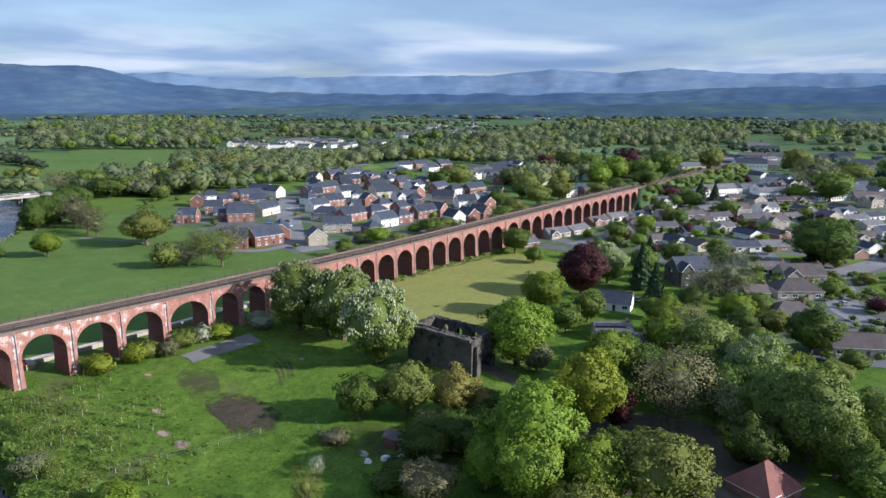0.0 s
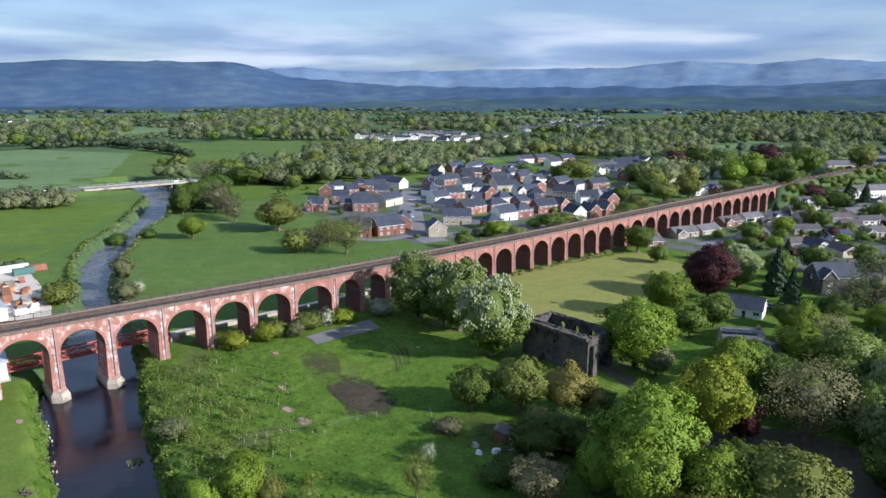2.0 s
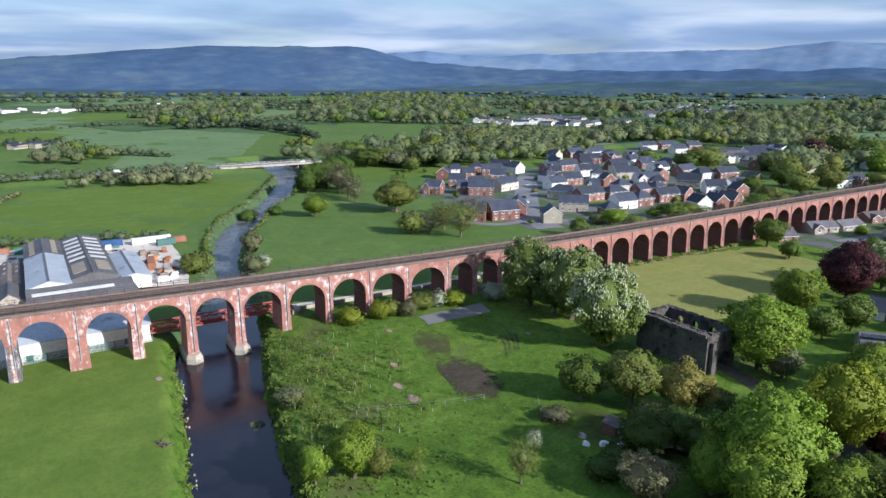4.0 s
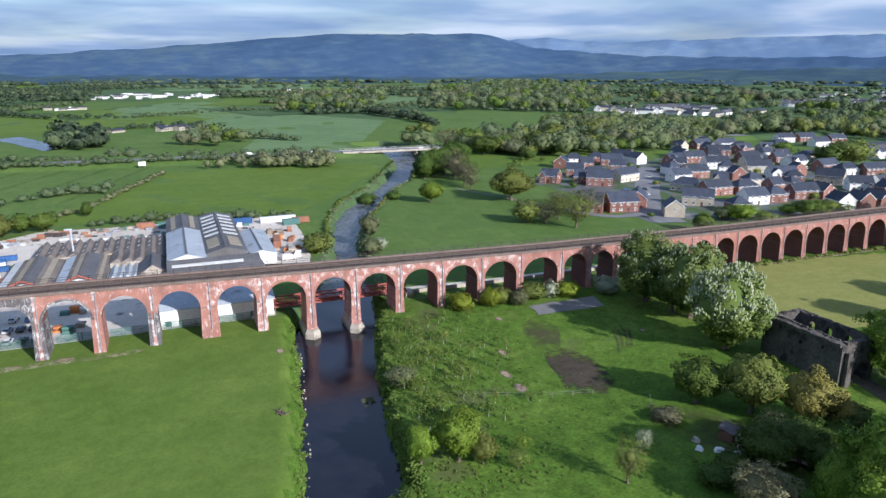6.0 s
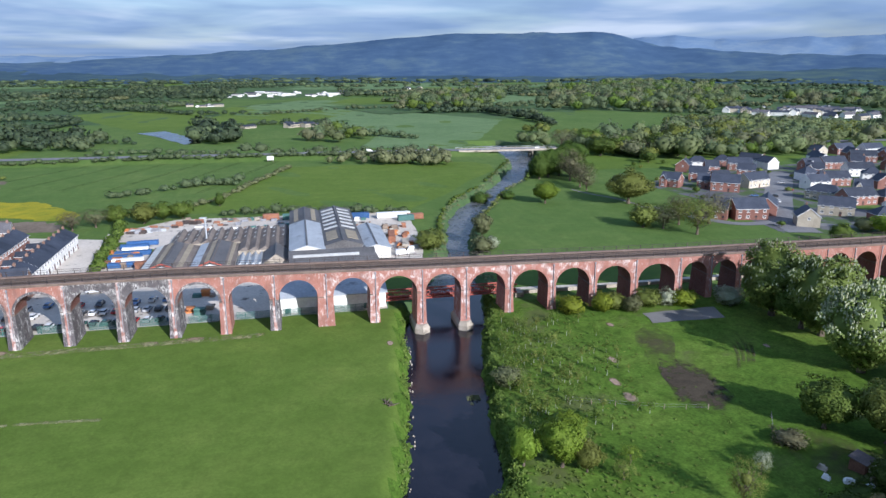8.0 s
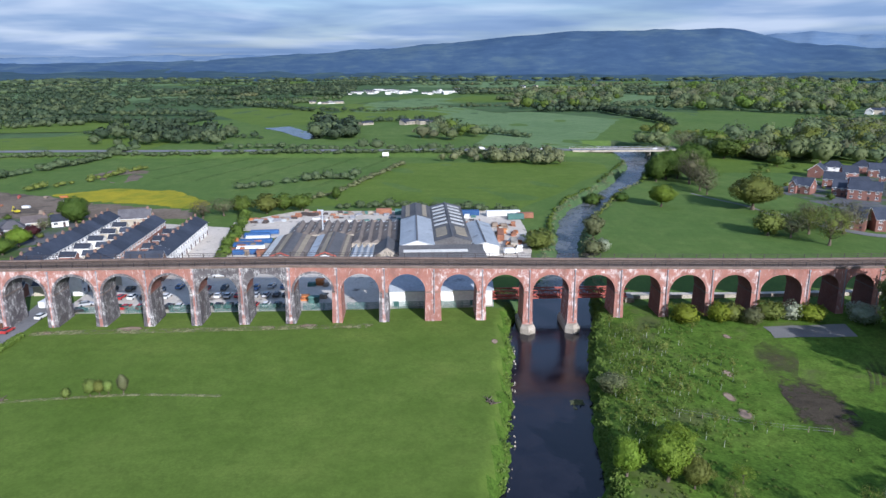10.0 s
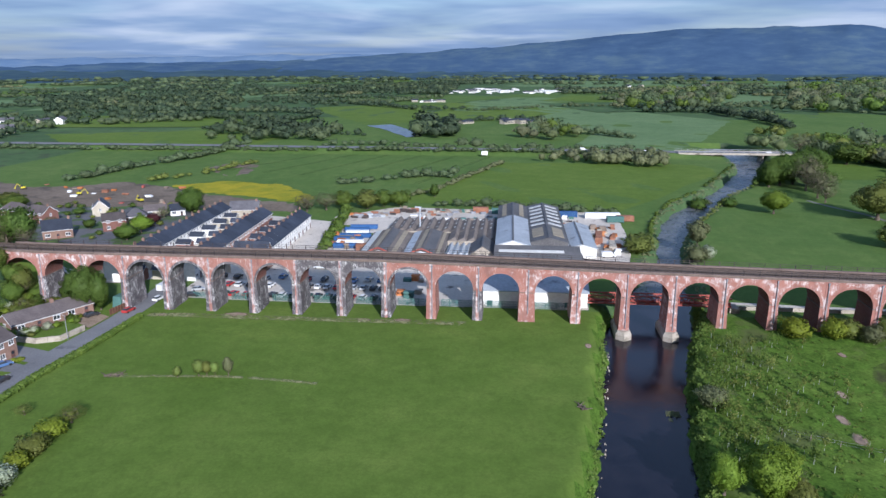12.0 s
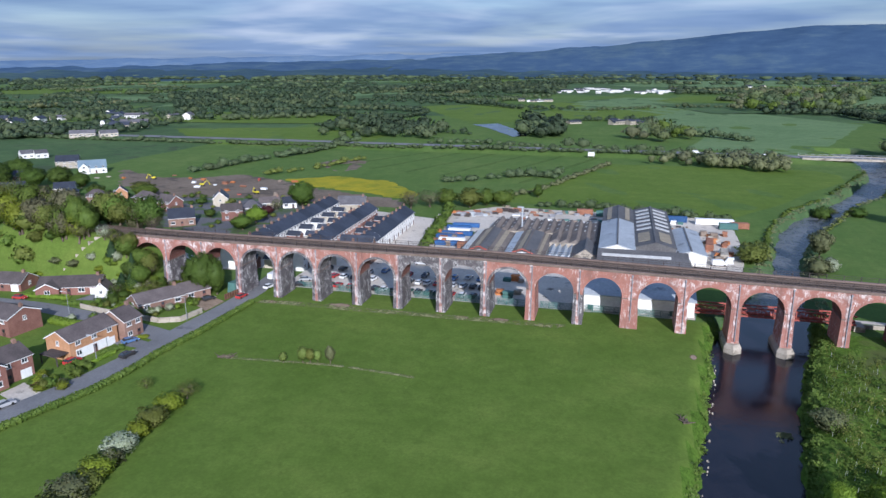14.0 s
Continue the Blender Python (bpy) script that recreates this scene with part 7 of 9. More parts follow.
SITE_HOUSES = [  # x, y, turn, length, depth, eaves, rise, wall, roof, hipped
    (-332, 176, 35, 13, 9, 4.8, 3.4, "cream", "slate", False), (-272, 108, 35, 9.5, 7, 3.6, 2.6, "cream", "slate", False), (-262, 100, -50, 8, 7, 3.4, 2.6, "brown_brick", "slate", True), (-293, 100, 40, 11, 7, 3.8, 3.0, "cream", "slate", False),
    (-243, 94, 40, 9, 7, 4.0, 2.6, "brown_brick", "tile", True), (-238, 103, -55, 5, 6, 4.0, 2.6, "buff_brick", "slate", False), (-217, 93, -18, 12, 7, 4.4, 2.8, "house_brick", "tile", True), (-203, 88, -18, 10, 7, 4.4, 2.8, "house_brick", "tile", False),
    (-182, 66, 35, 10, 8, 3.6, 3.4, "brown_brick", "slate", False), (-188, 102, -62, 9, 6.4, 4.0, 3.2, "cream", "slate", False), (-169, 79, 32, 8.4, 7, 4.4, 2.6, "house_brick", "tile", False), (-168, 92, 30, 8.6, 7, 2.8, 2.6, "brown_brick", "grey_tile", True),
    (-166, 103, 30, 9, 6.4, 2.6, 2.2, "cream", "tile", False), (-158, 105, 30, 6, 6, 2.6, 2.4, "render", "slate", False), (-130, 105, 12, 12, 6.4, 3.6, 3.2, "cream", "grey_tile", False),
    (-389, 204, 60, 8, 7, 3.6, 2.2, "render", "grey_tile", False), (-382, 208, 55, 8, 7, 3.6, 2.2, "render", "grey_tile", False), (-437, 307, 35, 20, 8, 3.2, 2.6, "stone", "grey_tile", False), (-414, 308, 50, 14, 8, 3.2, 2.6, "cream", "grey_tile", False),
    (-320, 132, 40, 9, 7, 3.6, 2.6, "brown_brick", "slate", False), (-346, 152, 40, 9, 7, 3.6, 2.6, "cream", "grey_tile", False),
]
for x, y, yaw, w, d, e, r, wall, roof, hip in SITE_HOUSES:
    house("estate", x, y, yaw, f"{WORDS.get(wall, 'grey stone')} house with a {roof.replace('_', ' ')} roof beside the building site", "houses by the building site", wall=wall, roof=roof, w=float(w), d=float(d), eaves=e, rise=r, hip=hip, storeys=2 if e > 3.9 else 1, chimney=x > -250 and not hip, lite=x < -300)
house("estate_wing", -306, 165, 40, "white hall with a blue-grey metal roof", wall="render", roof="blue_sheet", w=15.0, d=11.0, eaves=3.4, rise=4.4)
def cluster(n, cx_, cy_, sx, sy, turn, label, seed, pale=False):
    """Far houses, a few strokes each: walls, a pitched roof and window bands, all in one mesh."""
    rng = random.Random(seed)
    s = Shape()
    for _ in range(n):
        x, y = cx_ + rng.uniform(-sx, sx), cy_ + rng.uniform(-sy, sy)
        m = pose(x, y, float(land(x, y)), 0, 0, turn + rng.choice([0, 0, 90]) + rng.uniform(-8, 8))
        w, d, e, r = rng.choice([10, 13, 18, 24]) / 2, rng.uniform(3.4, 4.4), rng.uniform(3.0, 5.4), rng.uniform(2.0, 3.0)
        wall, roof = (0, rng.choice([0, 2, 2, 3])) if pale else (1, 3) if "grey" in label else (rng.choice([0, 0, 1]), rng.choice([2, 3]))
        if pale or "farm" in label:
            e, r = e * 0.7, r * 0.5

        def q(*pts, slot):
            s.face(*[m @ Vector(p) for p in pts], slot=slot)

        q((-w, -d, -1), (w, -d, -1), (w, -d, e), (-w, -d, e), slot=wall)
        q((w, d, -1), (-w, d, -1), (-w, d, e), (w, d, e), slot=wall)
        q((w, -d, -1), (w, d, -1), (w, d, e), (w, 0, e + r), (w, -d, e), slot=wall)
        q((-w, d, -1), (-w, -d, -1), (-w, -d, e), (-w, 0, e + r), (-w, d, e), slot=wall)
        q((-w - 0.3, -d - 0.4, e - 0.2), (w + 0.3, -d - 0.4, e - 0.2), (w + 0.3, 0, e + r + 0.1), (-w - 0.3, 0, e + r + 0.1), slot=roof)
        q((w + 0.3, d + 0.4, e - 0.2), (-w - 0.3, d + 0.4, e - 0.2), (-w - 0.3, 0, e + r + 0.1), (w + 0.3, 0, e + r + 0.1), slot=roof)
        k = int(w)
        for i in range(k):
            a = -w + 2 * w * (i + 0.25) / k
            q((a, -d - 0.03, 1.0), (a + 0.9, -d - 0.03, 1.0), (a + 0.9, -d - 0.03, 2.2), (a, -d - 0.03, 2.2), slot=4)
    return thing("far_houses", s, [M["render"], M["cream"], M["grey_tile"], M["slate"], M["glass"]], label, "houses", kind="stuff")


CLUSTERS = [
    (84, 585, 605, 80, 40, 50, "white-walled houses in a far suburb"), (84, 950, 655, 125, 35, 35, "white-walled houses in a far suburb"),
    (34, -40, 1290, 130, 100, 10, "far white works buildings"), (26, -590, 430, 130, 80, 20, "far houses at the edge of the plain"),
    (6, 2060, 1090, 60, 40, 15, "far white buildings"), (7, -40, 542, 34, 14, 40, "grey farm buildings by the river bend"),
    (16, 600, 520, 60, 25, 20, "pale houses among trees"), (6, -150, 905, 30, 14, 15, "far farm buildings"),
    (14, 760, 20, 100, 50, 30, "grey-roofed houses at the far end of the village"), (16, 1250, 880, 160, 80, 30, "far pale houses among woods"),
    (34, 450, 140, 60, 60, -20, "houses among trees beyond the railway"), (30, 480, -70, 60, 60, -35, "bungalows in the far part of the village"), (16, 640, 40, 70, 18, -30, "houses and shops along the main street"),
    (10, 330, 1500, 120, 60, 20, "far pale buildings"), (8, 1500, 250, 100, 60, 20, "far pale buildings"),
]
for k, (n, cx_, cy_, sx, sy, turn, label) in enumerate(CLUSTERS):
    cluster(n, cx_, cy_, sx, sy, turn, label, k, "works" in label)
# three terraces: each house leans on the next
for (xa, ya), (xb, yb), walls in (((-135.5, 20), (-137.0, 99), ["render"]), ((-116, 22), (-118, 91), ["render", "pink_brick", "house_brick"]), ((-101.5, 30), (-102.5, 88), ["render"])):
    d = Vector((xb - xa, yb - ya))
    n = int(d.length / 4.8)
    yaw = math.degrees(math.atan2(d.y, d.x))
    for k in range(n):
        p = Vector((xa, ya)) + d * (k + 0.5) / n
        wall = walls[k * len(walls) // n]
        ob = house("terrace", p.x, p.y, yaw, f"{WORDS[wall]} terraced house with a slate roof", "terraced houses", wall=wall)
        if k % 2 == 0:
            q = p + Vector((-d.y, d.x)).normalized() * (6.6 if xa > -130 else -6.6)
            house("terrace", q.x, q.y, yaw + 90, f"{WORDS[wall]} two-storey back extension of a terrace", "terrace extensions", wall=hr.choice(["house_brick", "cream", "render"]), w=4.6, d=2.8, eaves=3.4, rise=1.2, storeys=1, chimney=False, lite=True)

# ---- cars ----
CARS = {}


def car_kit(paint, van=False):
    top = thing("van" if van else "car", None, [], "", "van" if van else "car")
    L2, W2 = (2.6, 1.0) if van else (2.15, 0.88)
    prof = [(-L2, 0.3), (-L2, 0.85), (-L2 + 0.15, 1.0), (L2 - 1.3, 1.0), (L2 - 0.2, 0.78), (L2, 0.6), (L2, 0.3)] if not van else [(-L2, 0.35), (-L2, 2.15), (-L2 + 0.1, 2.25), (L2 - 1.4, 2.25), (L2 - 0.85, 1.3), (L2, 1.05), (L2, 0.35)]
    s = Shape()
    inner = [(x, z) for x, z in prof]
    s.hull([(x, -W2, z) for x, z in inner], [(x, W2, z) for x, z in inner])
    part("body", s, M["car_" + paint], top)
    if not van:
        s = Shape()
        cab = [(-L2 + 0.25, 1.0), (-L2 + 0.65, 1.42), (0.35, 1.45), (L2 - 1.25, 1.0)]
        s.hull([(x, -W2 + 0.06 + (z - 1) * 0.35, z) for x, z in cab], [(x, W2 - 0.06 - (z - 1) * 0.35, z) for x, z in cab])
        part("window", s, M["glass"], top, "dark car windows")
        s = Shape()
        s.box(-L2 + 0.68, 0.3, -W2 + 0.25, W2 - 0.25, 1.44, 1.485)
        part("roof", s, M["car_" + paint], top)
    else:
        s = Shape()
        s.face((L2 - 1.38, -W2 + 0.12, 2.2), (L2 - 1.38, W2 - 0.12, 2.2), (L2 - 0.83, W2 - 0.12, 1.34), (L2 - 0.83, -W2 + 0.12, 1.34))
        ob = part("windscreen", s, M["glass"], top, at=pose(0.02, 0, 0.02))
    wheel = Shape()
    wheel.tube((0, -0.11, 0), (0, 0.11, 0), 0.33, 0.33, 10)
    wm = wheel.mesh("wheel", M["tyre"])
    for sx in (-L2 + 0.75, L2 - 0.8):
        for sy in (-W2 + 0.08, W2 - 0.08):
            part("wheel", wm, None, top, at=pose(sx, sy, 0.33))
    for sy in (-W2 + 0.25, W2 - 0.25):
        s = Shape()
        s.box(L2 - 0.02, L2 + 0.02, sy - 0.16, sy + 0.16, 0.6, 0.74)
        part("headlight", s, M["white"], top)
    return top


def car(x, y, yaw, paint, where, van=False, lift=0.16):
    m = pose(x, y, float(land(x, y)) + lift, 0, 0, yaw)
    key = (paint, van)
    if key in CARS:
        ob = copy_thing(CARS[key], m)
    else:
        ob = CARS[key] = car_kit(paint, van)
        ob.matrix_basis = m @ Matrix.Scale(0.8, 4)
    return tagged(ob, f"{paint} {'panel van' if van else 'hatchback car'} {where}", "van" if van else "car", "parked cars")


for x, p in ((-101.5, "red"), (-98.6, "white"), (-95.5, "black"), (-90, "white"), (-79.4, "black"), (-76.8, "white"), (-74.4, "white"), (-71.8, "red"), (-67.2, "silver"), (-64.6, "silver"), (-62, "black"), (-59.5, "black")):
    car(x, 19.6, 84, p, "parked behind the viaduct", lift=0.18)
for x, p in ((-99.8, "green"), (-97.2, "red"), (-93.6, "red"), (-86.8, "black"), (-84.2, "white"), (-81.4, "silver"), (-77.4, "green"), (-74.9, "black"), (-72.3, "green"), (-69.8, "black"), (-66, "red"), (-63.2, "white"), (-60.4, "black"), (-57.8, "blue")):
    car(x, 12.0, 84, p, "parked along the mesh fence", lift=0.18)
for x, y, a, p, w, v in ((-107.6, 14, 20, "silver", "on the pale parking bays", False), (-107, 9.4, 10, "black", "beside a pier", False), (-117.2, 14, 85, "white", "on the lane below an arch", True), (-114.4, 6, 80, "white", "on the lane below an arch", False), (-117.6, -2.5, 82, "red", "driving on the lane", False), (-124.6, -6.4, 56, "black", "on a brick drive", False), (-125.8, -34.2, 60, "blue", "on a drive by a lawn", False), (-121.4, -40.6, 80, "black", "parked on the lane", False), (-130, -46, 80, "red", "under a car port", False), (-128.0, -64, 70, "silver", "parked on the lane", False), (4, 57, 10, "white", "in the works yard", True), (-74, 33, 5, "white", "by the works", True), (-81, 37, 5, "white", "by the works", True), (135, 300.5, 178, "white", "on the bypass bridge", True), (-20, 304, 178, "silver", "on the bypass", False), (60, 302, 178, "white", "on the bypass", False), (20, 302.5, 0, "white", "on the bypass", True), (178, 107, 60, "white", "in the estate street", False), (184, 118, 150, "black", "in the estate street", False), (202, 131, 150, "red", "in the estate street", False), (168, 99, 150, "black", "in the estate street", False), (212, 150, 150, "silver", "in the estate street", False), (176, 121, 150, "blue", "in the estate street", False), (225, -113, 20, "silver", "on a bungalow drive", False), (214, -119, 20, "white", "on a bungalow drive", False), (198, -121, 30, "silver", "on a bungalow drive", False), (242, -104, 60, "red", "on the village street", False), (229, -101, 60, "blue", "on the village street", False), (163, -72, 60, "silver", "beside a cream house", False), (248, -14, 40, "red", "before a bungalow", False), (-172, -17, 5, "red", "on a bungalow drive", False), (300, -74, 20, "white", "on the village street", False), (340, -68, 40, "silver", "on the village street", False)):
    car(x, y, a, p, w, v, 0.28 if y > 290 else 0.2)
cr = random.Random(19)
for k in range(13):
    car(-110 + 4.1 * k + cr.uniform(-0.6, 0.6), 26.0 + cr.uniform(-1.5, 1.5) - 0.0 * k, cr.choice([84, 80, 264]), cr.choice(["white", "silver", "black", "red", "blue", "white"]), "parked at the back of the car park", lift=0.2)
house("estate_row", -101.0, 36.5, 2, "dark brick building with white windows behind the arches", wall="brown_brick", roof="slate", w=11.0, d=6.0, eaves=5.6)

# ---- the works behind the viaduct ----


def shed(x0, x1, y0, y1, eaves, ridge, wall, roof, label, bands=(), strips=(), ridge_along="y", front=None):
    """A long gabled shed with the ridge along y. bands: (y from, y to, material) on both slopes; strips: rooflights (slope, u0, u1, y0, y1)."""
    top = thing("factory_shed", None, [], label, "factory", "works sheds")
    xm = (x0 + x1) / 2
    g = GROUND - 0.6
    s = Shape()
    s.hull([(x0, y0, g), (x1, y0, g), (x1, y1, g), (x0, y1, g)], [(x0, y0, eaves), (x1, y0, eaves), (x1, y1, eaves), (x0, y1, eaves)], top=False, bottom=False)
    s.face((x0, y0, eaves), (x1, y0, eaves), (xm, y0, ridge))
    s.face((x1, y1, eaves), (x0, y1, eaves), (xm, y1, ridge))
    part("wall", s, M[wall], top)
    cuts = bands or ((y0, y1, roof),)
    for ya, yb, m in cuts:
        for side in (0, 1):
            s = Shape()
            xe = x0 - 0.3 if side == 0 else x1 + 0.3
            n = max(2, int((yb - ya) / 1.1))
            for t in (0.16, 0.0):
                for k in range(n):  # shallow corrugation across the slope
                    p, q = ya + (yb - ya) * k / n, ya + (yb - ya) * (k + 1) / n
                    z = t + (0.05 if k % 2 else 0.0)
                    f = [(xe, p, eaves - 0.1 + z), (xm, p, ridge + z), (xm, q, ridge + z), (xe, q, eaves - 0.1 + z)]
                    s.face(*(f[::-1] if side == 0 else f))
            s.face((xe, ya, eaves - 0.1), (xe, yb, eaves - 0.1), (xe, yb, eaves + 0.1), (xe, ya, eaves + 0.1))
            s.face((xe, ya, eaves - 0.15), (xm, ya, ridge - 0.05), (xm, ya, ridge + 0.2), (xe, ya, eaves + 0.1))
            part("roof_slope", s, M[m], top)
    for side, u0, u1, ya, yb, m in strips:
        s = Shape()
        xe = x0 if side == 0 else x1
        pts = []
        for u in (u0, u1):
            pts.append((xe + (xm - xe) * u, eaves + (ridge - eaves) * u + 0.26))
        s.hull([(pts[0][0], ya, pts[0][1] - 0.05), (pts[1][0], ya, pts[1][1] - 0.05), (pts[1][0], yb, pts[1][1] - 0.05), (pts[0][0], yb, pts[0][1] - 0.05)], [(pts[0][0], ya, pts[0][1] + 0.05), (pts[1][0], ya, pts[1][1] + 0.05), (pts[1][0], yb, pts[1][1] + 0.05), (pts[0][0], yb, pts[0][1] + 0.05)])
        part("rooflight", s, M[m], top)
    s = Shape()
    s.box(xm - 0.25, xm + 0.25, y0 - 0.1, y1 + 0.1, ridge + 0.14, ridge + 0.3)
    part("ridge_cap", s, M["metal_dark"], top)
    return top


a = shed(-30.4, -20.3, 48.5, 106, 8.6, 10.1, "render", "metal_grey", "tall shed with a pale grey roof and white gable", bands=((48.3, 84, "metal_grey"), (84, 106.2, "metal_dark")), strips=[(sd, 0.25, 0.55, 86, 105.5, "tan_sheet") for sd in (0, 1)])
s = Shape()
s.box(-26.2, -24.2, 48.3, 48.6, 3.2, 7.0)
part("door", s, M["timber"], a)
shed(-20.1, -8.7, 52.5, 106, 8.6, 10.1, "metal_dark", "metal_dark", "tall dark shed with rows of pale rooflights", strips=[(sd, 0.12, 0.88, 72 + 5.6 * k, 74.2 + 5.6 * k, "rooflight") for sd in (0, 1) for k in range(6)] + [(sd, 0.15, 0.75, 57, 68, "tan_sheet") for sd in (0, 1)])
shed(-72.0, -59.2, 45.5, 74, 5.4, 7.0, "cladding", "asbestos", "low shed with striped roof sheets", strips=[(0, 0.05, 0.4, 46, 73.5, "rooflight"), (0, 0.62, 0.85, 46, 73.5, "tan_sheet"), (1, 0.2, 0.42, 46, 73.5, "tan_sheet"), (1, 0.62, 0.95, 46, 73.5, "metal_dark")])
shed(-59.0, -46.4, 45.5, 74, 5.4, 7.0, "cladding", "asbestos", "low shed with striped roof sheets", strips=[(0, 0.1, 0.5, 46, 73.5, "metal_grey"), (0, 0.7, 0.92, 46, 73.5, "tan_sheet"), (1, 0.15, 0.3, 46, 73.5, "tan_sheet"), (1, 0.4, 0.9, 46, 73.5, "metal_dark")])
for x0, x1 in ((-72.3, -59.1), (-59.1, -46.1)):
    s = Shape()
    xm = (x0 + x1) / 2
    for xa, xb, za, zb in ((x0, xm, 5.1, 7.8), (xm, x1, 7.8, 5.1)):
        s.hull([(xa, 45.1, za - 0.1), (xb, 45.1, zb - 0.1), (xb, 45.25, zb - 0.1), (xa, 45.25, za - 0.1)], [(xa, 45.1, za + 0.32), (xb, 45.1, zb + 0.32), (xb, 45.25, zb + 0.32), (xa, 45.25, za + 0.32)])
    thing("gable_trim", s, M["red_iron"], "red fascia boards on a shed's gable", "trim", kind="structure")
# saw-tooth weaving sheds


def saw(x0, x1, y0, y1, teeth, eaves, high, wall, roof, label, lights=True):
    top = thing("factory_shed", None, [], label, "factory", "works sheds")
    s = Shape()
    s.hull([(x0, y0, 2.6), (x1, y0, 2.6), (x1, y1, 2.6), (x0, y1, 2.6)], [(x0, y0, eaves), (x1, y0, eaves), (x1, y1, eaves), (x0, y1, eaves)], top=False, bottom=False)
    part("wall", s, M[wall], top)
    w = (x1 - x0) / teeth
    for k in range(teeth):
        a, b = x0 + w * k, x0 + w * (k + 1)
        p = a + w * 0.72
        s = Shape()
        s.hull([(a, y0, eaves), (b, y0, eaves), (p, y0, eaves + high)], [(a, y1, eaves), (b, y1, eaves), (p, y1, eaves + high)])
        tooth = part("roof_ridge", s, M[roof], top)
        if lights:
            for j in range(3):
                c = y0 + (y1 - y0) * (j + 0.45 + 0.2 * (k % 2)) / 3
                s = Shape()
                u0, u1 = 0.45, 0.75
                q = [(a + (p - a) * u, eaves + high * u + 0.05) for u in (u0, u1)]
                s.hull([(q[0][0], c, q[0][1] - 0.06), (q[1][0], c, q[1][1] - 0.06), (q[1][0], c + 1.0, q[1][1] - 0.06), (q[0][0], c + 1.0, q[0][1] - 0.06)], [(q[0][0], c, q[0][1]), (q[1][0], c, q[1][1]), (q[1][0], c + 1.0, q[1][1]), (q[0][0], c + 1.0, q[0][1])])
                part("rooflight", s, M["rooflight"], tooth)
    return top


saw(-68.0, -31.0, 74.3, 92, 12, 6.0, 1.25, "stone", "asbestos", "weaving shed with a brown saw-tooth roof")
saw(-46.2, -31.0, 62.3, 74.1, 5, 6.0, 1.25, "stone", "asbestos", "weaving shed with a brown saw-tooth roof", False)
saw(-46.0, -38.4, 49.5, 62, 4, 4.6, 1.3, "cream", "metal_grey", "small saw-tooth shed with a pale blue-grey roof", False)
gate = shed(-38.2, -30.6, 47.5, 61, 5.6, 8.3, "stone", "metal_dark", "stone gatehouse with an arched doorway")
s = Shape()
arc = [(-34.4 + 1.35 * math.cos(math.pi * k / 10), 4.6 + 1.35 * math.sin(math.pi * k / 10)) for k in range(11)]
pts = [(-33.05, 2.9)] + arc + [(-35.75, 2.9)]
s.hull([(x, 47.2, z) for x, z in pts], [(x, 47.52, z) for x, z in pts])
part("archway", s, M["metal_dark"], gate, "dark arched doorway")
low = thing("factory_shed", None, [], "long low shed with a dark roof and one pale rooflight strip", "factory", "works sheds")
s = Shape()
s.box(-30.5, -6.0, 33.0, 48.2, 2.7, 4.7)
part("wall", s, M["cladding"], low)
s = Shape()
s.hull([(-30.8, 32.6, 4.6), (-5.7, 32.6, 4.6), (-5.7, 48.2, 8.7), (-30.8, 48.2, 8.7)], [(-30.8, 32.6, 4.8), (-5.7, 32.6, 4.8), (-5.7, 48.2, 8.9), (-30.8, 48.2, 8.9)])
part("roof", s, M["metal_dark"], low)
s = Shape()
s.hull([(-29.5, 44.0, 7.75), (-10.5, 44.0, 7.75), (-10.5, 45.4, 8.1), (-29.5, 45.4, 8.1)], [(-29.5, 44.0, 7.9), (-10.5, 44.0, 7.9), (-10.5, 45.4, 8.25), (-29.5, 45.4, 8.25)])
part("rooflight", s, M["rooflight"], low)
shed(-11.5, -4.6, 46.0, 54.5, 5.0, 7.4, "stone", "metal_dark", "small stone store with a dark roof")
shed(-8.4, 0.2, 55.0, 86, 6.4, 7.6, "render", "metal_grey", "white-walled store with a pale grey roof")
# pale store close behind the arches
store = thing("warehouse", None, [], "long pale-clad store close behind the arches", "warehouse")
s = Shape()
s.box(-34.2, -7.2, 10.4, 27.0, 2.6, 7.2)
part("wall", s, M["render"], store)
s = Shape()
for ya, yb, za, zb in ((10.0, 18.7, 7.1, 9.6), (18.7, 27.4, 9.6, 7.1)):
    s.hull([(-34.6, ya, za), (-6.8, ya, za), (-6.8, yb, zb), (-34.6, yb, zb)], [(-34.6, ya, za + 0.2), (-6.8, ya, za + 0.2), (-6.8, yb, zb + 0.2), (-34.6, yb, zb + 0.2)])
for x in (-34.2, -7.3):
    s.hull([(x, 10.4, 7.1), (x, 18.7, 9.6), (x, 27.0, 7.1)], [(x + 0.1, 10.4, 7.1), (x + 0.1, 18.7, 9.6), (x + 0.1, 27.0, 7.1)])
part("roof", s, M["metal_grey"], store)
for x in (-31.0, -20.5, -12.0):
    s = Shape()
    s.box(x - 0.7, x + 0.7, 10.32, 10.4, 3.2, 4.6)
    part("door", s, M["teal"], store)
s = Shape()
s.tube((-57, 77, 6), (-57, 77, 12.6), 0.28, 0.24, 8)
s.tube((-57, 77, 12.6), (-57, 77, 12.9), 0.34, 0.34, 8)
thing("chimney_pipe", s, M["metal_grey"], "thin grey metal flue over the sheds", "flue")

